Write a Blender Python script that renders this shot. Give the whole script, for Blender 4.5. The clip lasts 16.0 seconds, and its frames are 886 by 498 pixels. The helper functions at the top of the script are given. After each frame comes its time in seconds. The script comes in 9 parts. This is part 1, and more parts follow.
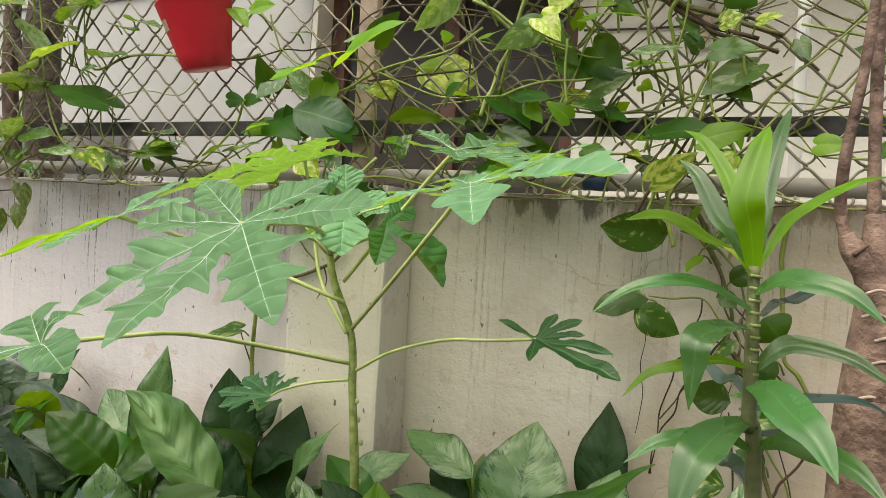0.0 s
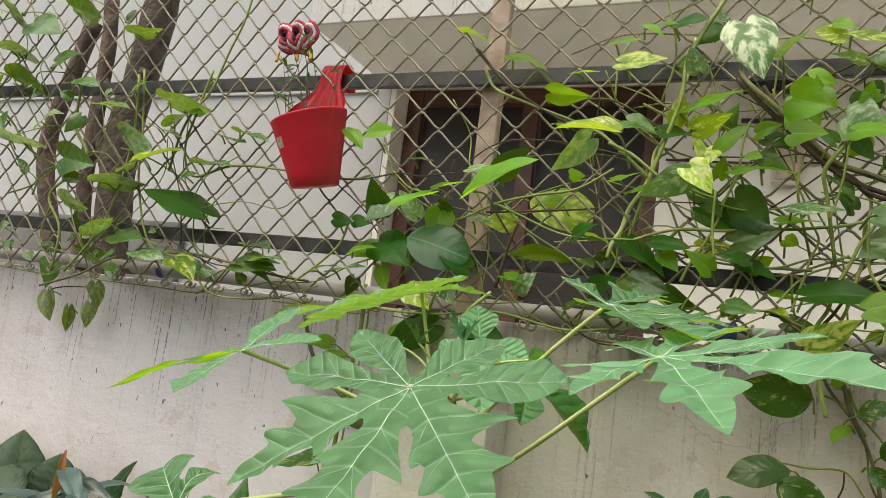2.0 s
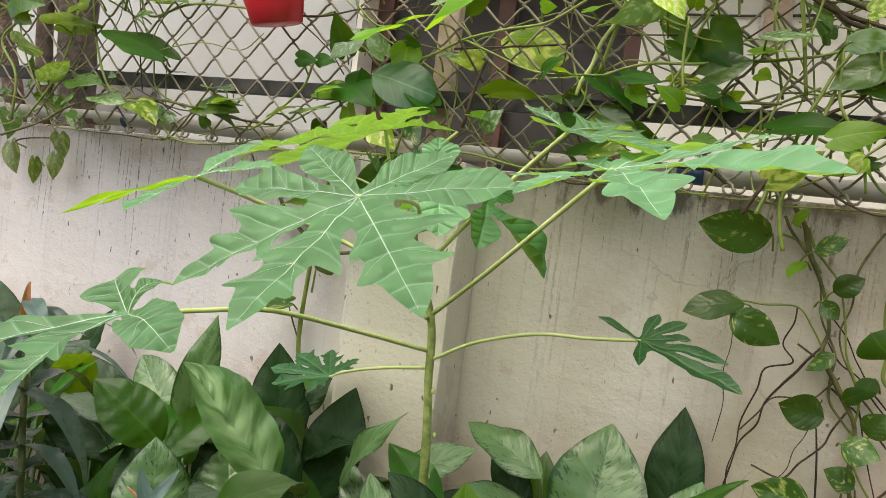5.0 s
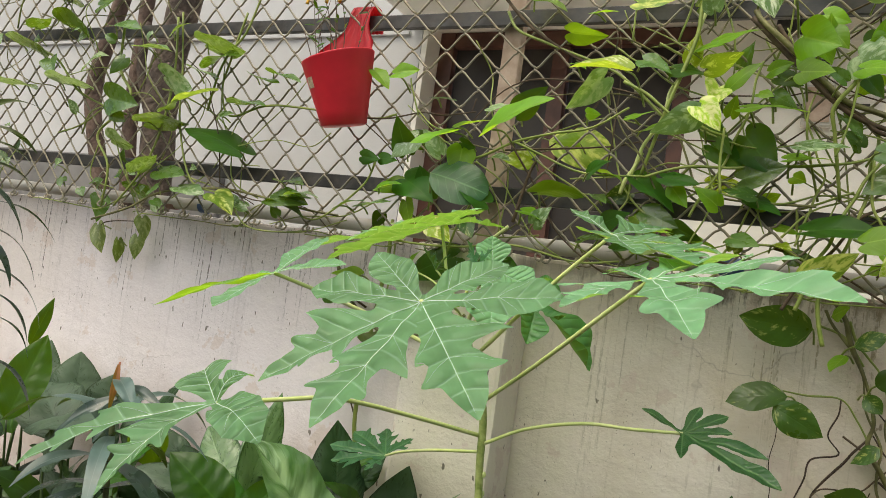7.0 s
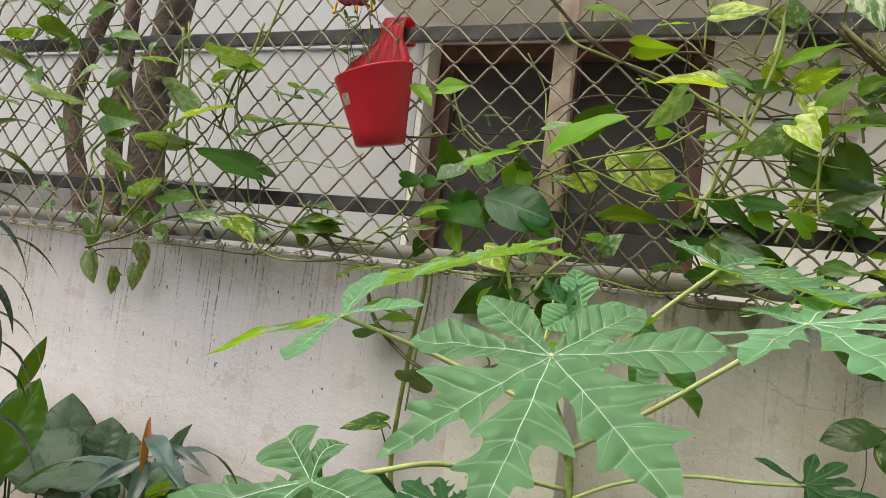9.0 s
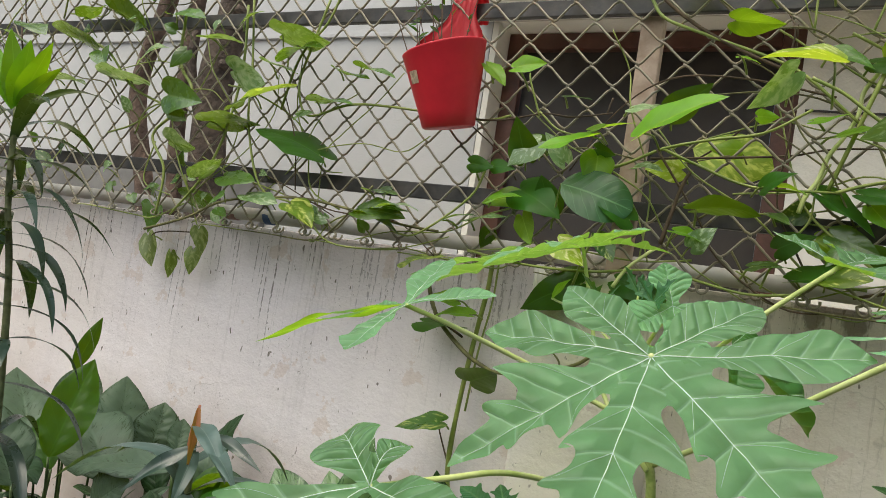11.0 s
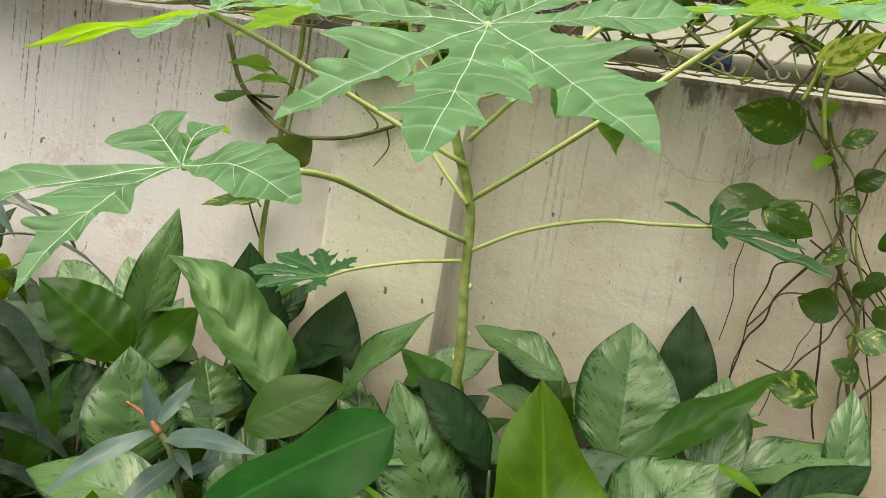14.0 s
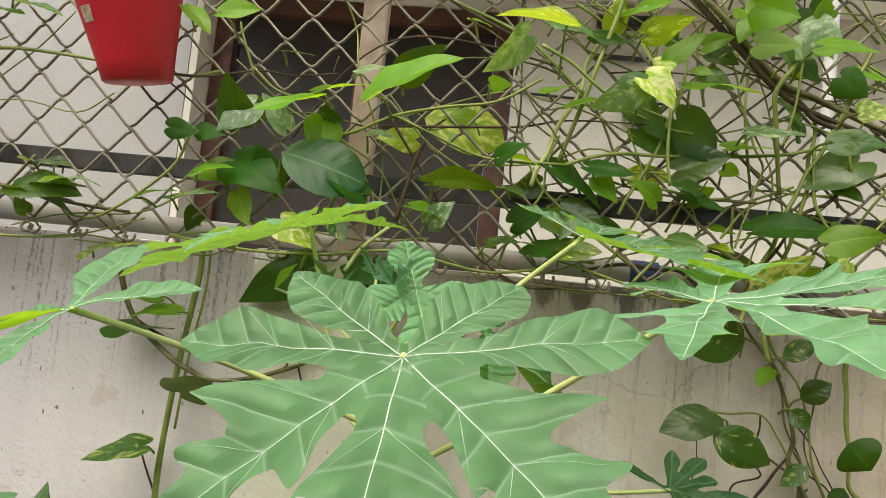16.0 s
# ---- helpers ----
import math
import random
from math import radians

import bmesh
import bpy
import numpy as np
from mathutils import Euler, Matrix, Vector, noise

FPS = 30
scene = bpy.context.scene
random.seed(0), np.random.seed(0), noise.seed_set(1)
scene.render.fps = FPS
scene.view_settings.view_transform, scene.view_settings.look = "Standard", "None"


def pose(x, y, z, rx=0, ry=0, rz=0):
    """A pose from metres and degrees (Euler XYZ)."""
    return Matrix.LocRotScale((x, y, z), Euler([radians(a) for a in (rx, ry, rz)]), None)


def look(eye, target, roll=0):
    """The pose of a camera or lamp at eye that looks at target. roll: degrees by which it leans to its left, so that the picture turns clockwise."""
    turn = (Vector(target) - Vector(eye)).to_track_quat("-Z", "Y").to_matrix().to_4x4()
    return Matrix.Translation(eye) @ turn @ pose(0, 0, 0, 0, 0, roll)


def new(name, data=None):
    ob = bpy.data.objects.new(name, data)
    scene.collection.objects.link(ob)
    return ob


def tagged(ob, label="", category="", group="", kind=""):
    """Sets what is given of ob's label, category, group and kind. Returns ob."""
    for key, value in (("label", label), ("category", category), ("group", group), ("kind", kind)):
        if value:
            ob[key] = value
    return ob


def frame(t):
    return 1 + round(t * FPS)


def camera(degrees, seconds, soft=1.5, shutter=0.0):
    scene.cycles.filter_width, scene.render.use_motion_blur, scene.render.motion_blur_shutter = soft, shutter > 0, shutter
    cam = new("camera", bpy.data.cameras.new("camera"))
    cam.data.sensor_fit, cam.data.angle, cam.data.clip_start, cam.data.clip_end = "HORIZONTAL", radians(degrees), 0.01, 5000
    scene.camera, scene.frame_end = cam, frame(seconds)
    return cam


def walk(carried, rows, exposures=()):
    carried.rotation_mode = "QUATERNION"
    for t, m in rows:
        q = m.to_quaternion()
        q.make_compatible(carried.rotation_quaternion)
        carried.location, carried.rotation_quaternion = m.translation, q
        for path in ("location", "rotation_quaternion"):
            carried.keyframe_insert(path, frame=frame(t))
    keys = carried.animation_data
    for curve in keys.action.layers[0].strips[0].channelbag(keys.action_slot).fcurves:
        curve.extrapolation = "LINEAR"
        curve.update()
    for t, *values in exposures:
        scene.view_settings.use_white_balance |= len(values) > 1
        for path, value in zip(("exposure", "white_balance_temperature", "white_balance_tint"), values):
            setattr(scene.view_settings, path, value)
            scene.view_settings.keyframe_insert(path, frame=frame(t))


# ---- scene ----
cam = camera(65.0, 16.0, 0.8)
PATH = [
    (0, (0.027, 0.122, 1.383), (-0.722, 1.976, 1.347), 3.4),
    (0.5, (-0.002, 0.118, 1.413), (-0.85, 1.928, 1.454), 5.4),
    (1, (-0.062, 0.113, 1.434), (-0.897, 1.927, 1.551), 6.8),
    (1.5, (-0.125, 0.113, 1.45), (-0.924, 1.937, 1.634), 6.9),
    (2, (-0.179, 0.103, 1.449), (-0.971, 1.926, 1.673), 7.2),
    (2.5, (-0.201, 0.093, 1.438), (-0.993, 1.916, 1.658), 7.8),
    (3, (-0.206, 0.125, 1.389), (-0.962, 1.975, 1.439), 8.1),
    (3.5, (-0.207, 0.154, 1.361), (-0.924, 2.019, 1.279), 8.2),
    (3.7, (-0.206, 0.162, 1.356), (-0.902, 2.033, 1.229), 8.1),
    (5.8, (-0.108, 0.108, 1.401), (-0.877, 1.954, 1.367), 7.6),
    (6, (-0.108, 0.099, 1.406), (-0.901, 1.935, 1.391), 8.3),
    (6.5, (-0.112, 0.079, 1.411), (-0.944, 1.897, 1.412), 8.6),
    (7, (-0.118, 0.055, 1.424), (-0.995, 1.851, 1.484), 8.0),
    (7.5, (-0.128, 0.045, 1.425), (-1.025, 1.831, 1.498), 8.2),
    (8, (-0.203, 0.071, 1.432), (-1.027, 1.89, 1.522), 7.2),
    (8.2, (-0.243, 0.082, 1.434), (-1.029, 1.919, 1.533), 6.4),
    (10.3, (-0.377, 0.078, 1.447), (-1.134, 1.924, 1.591), 7.7),
    (10.5, (-0.387, 0.083, 1.448), (-1.184, 1.91, 1.605), 8.1),
    (11, (-0.387, 0.151, 1.421), (-1.292, 1.932, 1.509), 9.1),
    (11.5, (-0.383, 0.216, 1.382), (-1.301, 1.993, 1.388), 8.9),
    (12, (-0.419, 0.273, 1.339), (-0.854, 2.223, 1.246), 7.6),
    (12.5, (-0.466, 0.277, 1.291), (-0.665, 2.257, 1.092), 6.0),
    (13, (-0.444, 0.26, 1.246), (-0.629, 2.224, 0.917), 7.7),
    (13.5, (-0.415, 0.226, 1.216), (-0.668, 2.185, 0.901), 8.8),
    (14, (-0.401, 0.192, 1.265), (-0.72, 2.152, 1.027), 9.2),
    (14.5, (-0.393, 0.186, 1.317), (-0.715, 2.158, 1.222), 7.4),
    (15, (-0.41, 0.214, 1.381), (-0.711, 2.191, 1.392), 5.7),
    (15.5, (-0.419, 0.26, 1.407), (-0.645, 2.245, 1.489), 5.9),
    (16, (-0.431, 0.303, 1.424), (-0.593, 2.29, 1.574), 5.9),
]
EXPOSURES = [(0.0, 0.3, 6900, 3), (2.0, 0.14, 6700, 3), (2.8, 0.12, 6700, 2), (3.5, 0.3, 6700, 3), (6.0, 0.36, 6750, 4), (6.5, 0.31, 6750, 4), (7.0, 0.24, 6800, 4), (8.2, 0.16, 6700, 4), (10.0, 0.09, 6500, 4), (11.2, 0.1, 6500, 3), (11.5, 0.2, 6500, 3), (12.5, 0.4, 7000, 0), (13.5, 0.38, 7400, -4), (14.0, 0.42, 7200, -1), (15.0, 0.36, 6900, 3), (16.0, 0.28, 6900, 3)]
walk(cam, [(t, look(eye, target, roll)) for t, eye, target, roll in PATH], EXPOSURES)

# ---- light ----
world = bpy.data.worlds.new("overcast_sky")
scene.world = world
world.use_nodes = True
wn = world.node_tree.nodes
sky = wn.new("ShaderNodeTexSky")
sky.sky_type = 'NISHITA'
sky.sun_disc = False
sky.sun_elevation = radians(68)
sky.sun_rotation = radians(200)
sky.air_density, sky.dust_density, sky.ozone_density = 1.0, 6.0, 1.0
world.node_tree.links.new(sky.outputs[0], wn["Background"].inputs[0])
wn["Background"].inputs[1].default_value = 0.15
sun_data = bpy.data.lights.new("sun", 'SUN')
sun_data.energy, sun_data.angle, sun_data.color = 2.6, radians(80), (1.0, 0.945, 0.88)
sun = new("sun", sun_data)
sun.matrix_world = look((-2.3, -2.4, 6.2), (-0.6, 1.2, 1.0))


# ---- materials ----
def nodes_of(name):
    m = bpy.data.materials.new(name)
    m.use_nodes = True
    nt = m.node_tree
    return m, nt, nt.nodes["Principled BSDF"]


def add(nt, kind, **values):
    n = nt.nodes.new(kind)
    for k, v in values.items():
        if k in n.inputs:
            n.inputs[k].default_value = v
    return n


def wire(nt, a, b):
    nt.links.new(a, b)


def ramp(nt, source, stops):
    n = nt.nodes.new("ShaderNodeValToRGB")
    e = n.color_ramp.elements
    while len(e) < len(stops):
        e.new(0.5)
    for el, (p, c) in zip(e, stops):
        el.position = p
        el.color = (*c, 1) if len(c) == 3 else c
    wire(nt, source, n.inputs[0])
    return n.outputs[0]


def grey(v):
    return (v, v, v)


def noise_of(nt, vec, scale, detail=4.0, rough=0.55, distortion=0.0):
    n = add(nt, "ShaderNodeTexNoise", Scale=scale, Detail=detail, Roughness=rough, Distortion=distortion)
    if vec is not None:
        wire(nt, vec, n.inputs["Vector"])
    return n.outputs["Fac"]


def position(nt, scale=(1, 1, 1)):
    c = nt.nodes.new("ShaderNodeNewGeometry")
    m = nt.nodes.new("ShaderNodeMapping")
    m.inputs["Scale"].default_value = scale
    wire(nt, c.outputs["Position"], m.inputs["Vector"])
    return m.outputs["Vector"]


def mix(nt, fac, a, b, mode='MIX'):
    n = nt.nodes.new("ShaderNodeMix")
    n.data_type, n.blend_type = 'RGBA', mode
    if isinstance(fac, (int, float)):
        n.inputs["Factor"].default_value = fac
    else:
        wire(nt, fac, n.inputs["Factor"])
    for key, v in (("A", a), ("B", b)):
        sock = [i for i in n.inputs if i.name == key and i.type == 'RGBA'][0]
        if isinstance(v, tuple):
            sock.default_value = (*v, 1)
        else:
            wire(nt, v, sock)
    return [o for o in n.outputs if o.type == 'RGBA'][0]


def calc(nt, op, a, b=0.0, c=0.0):
    n = nt.nodes.new("ShaderNodeMath")
    n.operation = op
    for i, v in enumerate((a, b, c)):
        if isinstance(v, (int, float)):
            n.inputs[i].default_value = v
        else:
            wire(nt, v, n.inputs[i])
    return n.outputs[0]


def bump(nt, bsdf, height, strength, distance=0.01):
    n = add(nt, "ShaderNodeBump", Strength=strength, Distance=distance)
    wire(nt, height, n.inputs["Height"])
    wire(nt, n.outputs[0], bsdf.inputs["Normal"])


def surface(name, base, vary=0.15, rough=0.6, metal=0.0, scale=20.0, relief=0.15, relief_scale=120.0, second=None, depth=0.003):
    """A plain surface with two scales of variation and fine relief."""
    m, nt, b = nodes_of(name)
    p = position(nt)
    n1 = noise_of(nt, p, scale, 5.0)
    n2 = noise_of(nt, p, scale * 6, 4.0)
    lo = tuple(c * (1 - vary) for c in base)
    hi = second or tuple(min(1, c * (1 + vary)) for c in base)
    col = ramp(nt, n1, [(0.35, lo), (0.65, hi)])
    col = mix(nt, calc(nt, 'MULTIPLY', n2, 0.35), col, tuple(c * 0.75 for c in base))
    wire(nt, col, b.inputs["Base Color"])
    b.inputs["Metallic"].default_value = metal
    wire(nt, calc(nt, 'ADD', rough - 0.1, calc(nt, 'MULTIPLY', n2, 0.2)), b.inputs["Roughness"])
    bump(nt, b, noise_of(nt, p, relief_scale, 4.0), relief, depth)
    return m


def plaster(name, base, streaks, top, stain=(0.07, 0.06, 0.045)):
    """Old painted render: dark rain streaks that start at the coping, blotches, flaking."""
    m, nt, b = nodes_of(name)
    p = position(nt)
    blotch = noise_of(nt, p, 2.2, 5.0)
    fine = noise_of(nt, p, 55.0, 5.0)
    col = ramp(nt, blotch, [(0.3, tuple(c * k for c, k in zip(base, (0.95, 0.94, 0.92)))), (0.7, base)])
    col = mix(nt, ramp(nt, noise_of(nt, p, 6.0, 6.0), [(0.52, grey(0)), (0.8, grey(0.22))]), col, tuple(c * 0.8 * k for c, k in zip(base, (1.04, 0.98, 0.9))))
    if streaks:
        tint = ramp(nt, noise_of(nt, position(nt, (1.3, 1.3, 0.6)), 1.0, 3.0), [(0.45, grey(0)), (0.6, grey(0.6))])
        col = mix(nt, tint, col, tuple(c * k for c, k in zip(base, (0.97, 0.955, 0.84))))
        sep = nt.nodes.new("ShaderNodeSeparateXYZ")
        wire(nt, p, sep.inputs[0])
        down = calc(nt, 'SUBTRACT', top, sep.outputs["Z"])
        lines = noise_of(nt, position(nt, (120, 120, 1.4)), 1.0, 3.0, 0.6)
        reach = noise_of(nt, position(nt, (9, 9, 0.0)), 1.0, 3.0, 0.6)
        reach = calc(nt, 'MULTIPLY', calc(nt, 'MAXIMUM', calc(nt, 'SUBTRACT', reach, 0.34), 0.02), 1.15)
        fade = calc(nt, 'MAXIMUM', calc(nt, 'SUBTRACT', 1.0, calc(nt, 'DIVIDE', down, reach)), 0.0)
        hit = ramp(nt, lines, [(0.57, grey(0)), (0.66, grey(1))])
        dots = ramp(nt, noise_of(nt, position(nt, (240, 240, 110)), 1.0, 3.0), [(0.44, grey(0.05)), (0.56, grey(1))])
        fac = calc(nt, 'MULTIPLY', calc(nt, 'MULTIPLY', hit, fade), dots)
        fac = calc(nt, 'MINIMUM', calc(nt, 'MULTIPLY', fac, streaks * 3.2), 0.92)
        fac = calc(nt, 'MULTIPLY', fac, calc(nt, 'MAXIMUM', ramp(nt, noise_of(nt, position(nt, (3.1, 3.1, 0.0)), 1.0, 2.0), [(0.42, grey(0.4)), (0.58, grey(1))]), ramp(nt, calc(nt, 'ADD', sep.outputs["X"], 1.0), [(0.35, grey(0)), (0.6, grey(1))])))
        col = mix(nt, fac, col, stain)
        right = ramp(nt, calc(nt, 'ADD', sep.outputs["X"], 1.0), [(0.38, grey(0.25)), (0.55, grey(1))])
        runs = ramp(nt, noise_of(nt, position(nt, (85, 85, 0.4)), 1.0, 3.0, 0.6), [(0.56, grey(0)), (0.66, grey(1))])
        flecks = ramp(nt, noise_of(nt, position(nt, (230, 230, 55)), 1.0, 3.0), [(0.44, grey(0.12)), (0.57, grey(1))])
        length = calc(nt, 'MAXIMUM', calc(nt, 'SUBTRACT', 1.0, calc(nt, 'DIVIDE', down, 0.62)), 0.0)
        col = mix(nt, calc(nt, 'MULTIPLY', calc(nt, 'MULTIPLY', calc(nt, 'MULTIPLY', runs, flecks), calc(nt, 'MULTIPLY', right, length)), 1.0), col, (0.12, 0.095, 0.065))
        faint = ramp(nt, noise_of(nt, position(nt, (16, 16, 0.5)), 1.0, 4.0), [(0.5, grey(0)), (0.72, grey(0.18))])
        col = mix(nt, faint, col, tuple(c * 0.66 for c in base))
        aged = ramp(nt, calc(nt, 'ADD', calc(nt, 'ADD', sep.outputs["X"], 1.0), calc(nt, 'MULTIPLY', calc(nt, 'SUBTRACT', noise_of(nt, p, 2.6, 5.0), 0.5), 0.35)), [(0.1, grey(0)), (0.26, grey(0.75)), (0.45, grey(0.6)), (0.6, grey(0.35))])
        col = mix(nt, aged, col, tuple(c * k for c, k in zip(base, (0.93, 0.92, 0.7))))
        speck = ramp(nt, noise_of(nt, position(nt, (62, 62, 30)), 1.0, 2.0), [(0.715, grey(0)), (0.745, grey(0.85))])
        col = mix(nt, speck, col, (0.1, 0.085, 0.06))
        edge = calc(nt, 'SUBTRACT', noise_of(nt, position(nt, (22, 22, 9)), 1.0, 5.0, 0.65), calc(nt, 'MULTIPLY', down, 3.4))
        patchy = calc(nt, 'MAXIMUM', ramp(nt, noise_of(nt, position(nt, (2.6, 2.6, 0.0)), 1.0, 2.0), [(0.58, grey(0)), (0.75, grey(0.7))]), ramp(nt, calc(nt, 'ADD', sep.outputs["X"], 1.0), [(0.4, grey(0)), (0.65, grey(1))]))
        col = mix(nt, calc(nt, 'MULTIPLY', ramp(nt, edge, [(0.36, grey(0)), (0.46, grey(0.75))]), patchy), col, (0.06, 0.045, 0.032))
        pits = ramp(nt, noise_of(nt, p, 190.0, 2.0), [(0.66, grey(0)), (0.71, grey(0.6))])
        col = mix(nt, calc(nt, 'MULTIPLY', pits, ramp(nt, noise_of(nt, p, 7.0, 3.0), [(0.45, grey(0)), (0.6, grey(1))])), col, (0.16, 0.13, 0.1))
        # Brown dirt, stronger to the right, with the fence's shadow coloured in.
        dirt_and_shade = ramp(nt, calc(nt, 'ADD', noise_of(nt, p, 3.4, 7.0, 0.6), calc(nt, 'MULTIPLY', sep.outputs["X"], 0.42)), [(0.32, grey(0)), (0.72, grey(0.75))])
        col = mix(nt, dirt_and_shade, col, (0.47, 0.375, 0.23))
        sheets = ramp(nt, calc(nt, 'ADD', noise_of(nt, p, 9.0, 6.0, 0.62), calc(nt, 'MULTIPLY', ramp(nt, sep.outputs["X"], [(0.0, grey(0)), (0.35, grey(1))]), 0.1)), [(0.6, grey(0)), (0.615, grey(0.5))])
        col = mix(nt, sheets, col, tuple(c * k for c, k in zip(base, (0.8, 0.7, 0.6))))
        crack = add(nt, "ShaderNodeTexVoronoi", Scale=2.3)
        crack.feature = 'DISTANCE_TO_EDGE'
        bent = nt.nodes.new("ShaderNodeVectorMath")
        wire(nt, p, bent.inputs[0])
        wob = add(nt, "ShaderNodeTexNoise", Scale=9.0, Detail=4.0)
        wire(nt, p, wob.inputs["Vector"])
        scl = nt.nodes.new("ShaderNodeVectorMath")
        scl.operation = 'SCALE'
        scl.inputs["Scale"].default_value = 0.12
        wire(nt, wob.outputs["Color"], scl.inputs[0])
        wire(nt, scl.outputs[0], bent.inputs[1])
        wire(nt, bent.outputs[0], crack.inputs["Vector"])
        thin = ramp(nt, crack.outputs["Distance"], [(0.001, grey(1)), (0.0045, grey(0))])
        col = mix(nt, calc(nt, 'MULTIPLY', thin, ramp(nt, noise_of(nt, p, 3.0, 3.0), [(0.57, grey(0)), (0.66, grey(0.4))])), col, (0.2, 0.16, 0.12))
        low = calc(nt, 'MULTIPLY', ramp(nt, calc(nt, 'ADD', calc(nt, 'MULTIPLY', down, 1.0), calc(nt, 'MULTIPLY', noise_of(nt, p, 5.0, 6.0), 0.35)), [(0.62, grey(0)), (0.85, grey(0.8))]), noise_of(nt, p, 14.0, 5.0))
        col = mix(nt, low, col, (0.34, 0.22, 0.15))
    wire(nt, col, b.inputs["Base Color"])
    b.inputs["Roughness"].default_value = 0.85
    h = calc(nt, 'ADD', calc(nt, 'ADD', calc(nt, 'MULTIPLY', fine, 0.6), calc(nt, 'MULTIPLY', noise_of(nt, p, 150.0, 3.0), 0.35)), noise_of(nt, p, 12.0, 5.0))
    bump(nt, b, h, 0.5, 0.006)
    return m


def leaf_surface(name, base, pale, pattern="plain", rough=0.38, glow=0.3, veins=9.0, relief_by=0.05, ribs=0.12, wild=0.1, amount=0.0, gloss=0.38, through_by=(0.42, 0.66, 0.012)):
    """A leaf blade: colour by its own length and width (the UV map), gloss, light coming through."""
    m, nt, b = nodes_of(name)
    uv = nt.nodes.new("ShaderNodeUVMap")
    sep = nt.nodes.new("ShaderNodeSeparateXYZ")
    wire(nt, uv.outputs[0], sep.inputs[0])
    u, v = sep.outputs["X"], sep.outputs["Y"]
    side = calc(nt, 'MULTIPLY', calc(nt, 'ABSOLUTE', calc(nt, 'SUBTRACT', v, 0.5)), 2.0)
    info = nt.nodes.new("ShaderNodeObjectInfo")
    rnd = info.outputs["Random"]
    wander = calc(nt, 'MULTIPLY', calc(nt, 'SUBTRACT', noise_of(nt, position(nt), 22.0, 2.0), 0.5), wild)
    slant = calc(nt, 'ADD', calc(nt, 'SUBTRACT', u, calc(nt, 'MULTIPLY', side, 0.28)), wander)
    saw = calc(nt, 'FRACT', calc(nt, 'MULTIPLY', slant, veins))
    rib = ramp(nt, calc(nt, 'ABSOLUTE', calc(nt, 'SUBTRACT', saw, 0.5)), [(0.0, grey(1)), (0.06, grey(0))])
    mid = ramp(nt, side, [(0.015, grey(1)), (0.06, grey(0))])
    comb = nt.nodes.new("ShaderNodeCombineXYZ")
    sideways = calc(nt, 'MULTIPLY', calc(nt, 'SUBTRACT', v, 0.5), 2.0)
    wire(nt, calc(nt, 'MULTIPLY', slant, {"feather": 7.0, "silver": 38.0}.get(pattern, 7.0)), comb.inputs[0])
    wire(nt, calc(nt, 'MULTIPLY', sideways, {"feather": 0.5, "silver": 5.0}.get(pattern, 2.0)), comb.inputs[1])
    wire(nt, calc(nt, 'MULTIPLY', rnd, 40.0), comb.inputs[2])
    streak = noise_of(nt, comb.outputs[0], 1.0, 3.0, 0.6)
    p = position(nt)
    cloud = noise_of(nt, p, 30.0, 4.0)
    dark = tuple(c * 0.62 for c in base)
    col = ramp(nt, cloud, [(0.3, dark), (0.7, base)])
    hue = nt.nodes.new("ShaderNodeHueSaturation")
    wire(nt, col, hue.inputs["Color"])
    wire(nt, calc(nt, 'ADD', 0.6, calc(nt, 'MULTIPLY', rnd, 0.7)), hue.inputs["Value"])
    wire(nt, calc(nt, 'ADD', 0.492, calc(nt, 'MULTIPLY', rnd, 0.016)), hue.inputs["Hue"])
    col = hue.outputs[0]
    if pattern == "variegated":
        much = calc(nt, 'ADD', calc(nt, 'ADD', streak, amount), calc(nt, 'MULTIPLY', calc(nt, 'SUBTRACT', rnd, 0.5), 0.13))
        col = mix(nt, ramp(nt, much, [(0.48, grey(0)), (0.62, grey(1))]), col, pale)
    elif pattern == "silver":
        zone = ramp(nt, side, [(0.02, grey(0.8)), (0.16, grey(0.4)), (0.3, grey(0.05)), (0.6, grey(0.1)), (0.75, grey(0.75)), (0.9, grey(1))])
        patch = calc(nt, 'MULTIPLY', calc(nt, 'SUBTRACT', noise_of(nt, p, 14.0, 2.0), 0.5), 0.22)
        dash = calc(nt, 'SUBTRACT', calc(nt, 'ADD', streak, patch), calc(nt, 'MULTIPLY', zone, 0.15))
        blot = ramp(nt, dash, [(0.295, grey(0)), (0.335, grey(1))])
        inner = ramp(nt, calc(nt, 'ADD', side, calc(nt, 'MULTIPLY', calc(nt, 'SUBTRACT', streak, 0.5), 0.35)), [(0.9, grey(1)), (0.96, grey(0))])
        pale_ = ramp(nt, cloud, [(0.3, tuple(c * 0.78 for c in pale)), (0.7, pale)])
        col = mix(nt, calc(nt, 'MULTIPLY', inner, blot), col, pale_)
        col = mix(nt, calc(nt, 'MULTIPLY', mid, 0.5), col, tuple(c * 1.15 for c in pale))
    elif pattern == "feather":
        fac = ramp(nt, calc(nt, 'ADD', streak, calc(nt, 'MULTIPLY', rib, 0.02)), [(0.38, grey(0.1)), (0.56, grey(1))])
        inner = ramp(nt, side, [(0.2, grey(1)), (0.8, grey(0.2))])
        col = mix(nt, calc(nt, 'MULTIPLY', calc(nt, 'MULTIPLY', fac, inner), 0.95), col, pale)
    elif pattern != "palmate":
        col = mix(nt, calc(nt, 'MULTIPLY', rib, ribs), col, pale)
        col = mix(nt, calc(nt, 'MULTIPLY', mid, 0.6), col, pale)
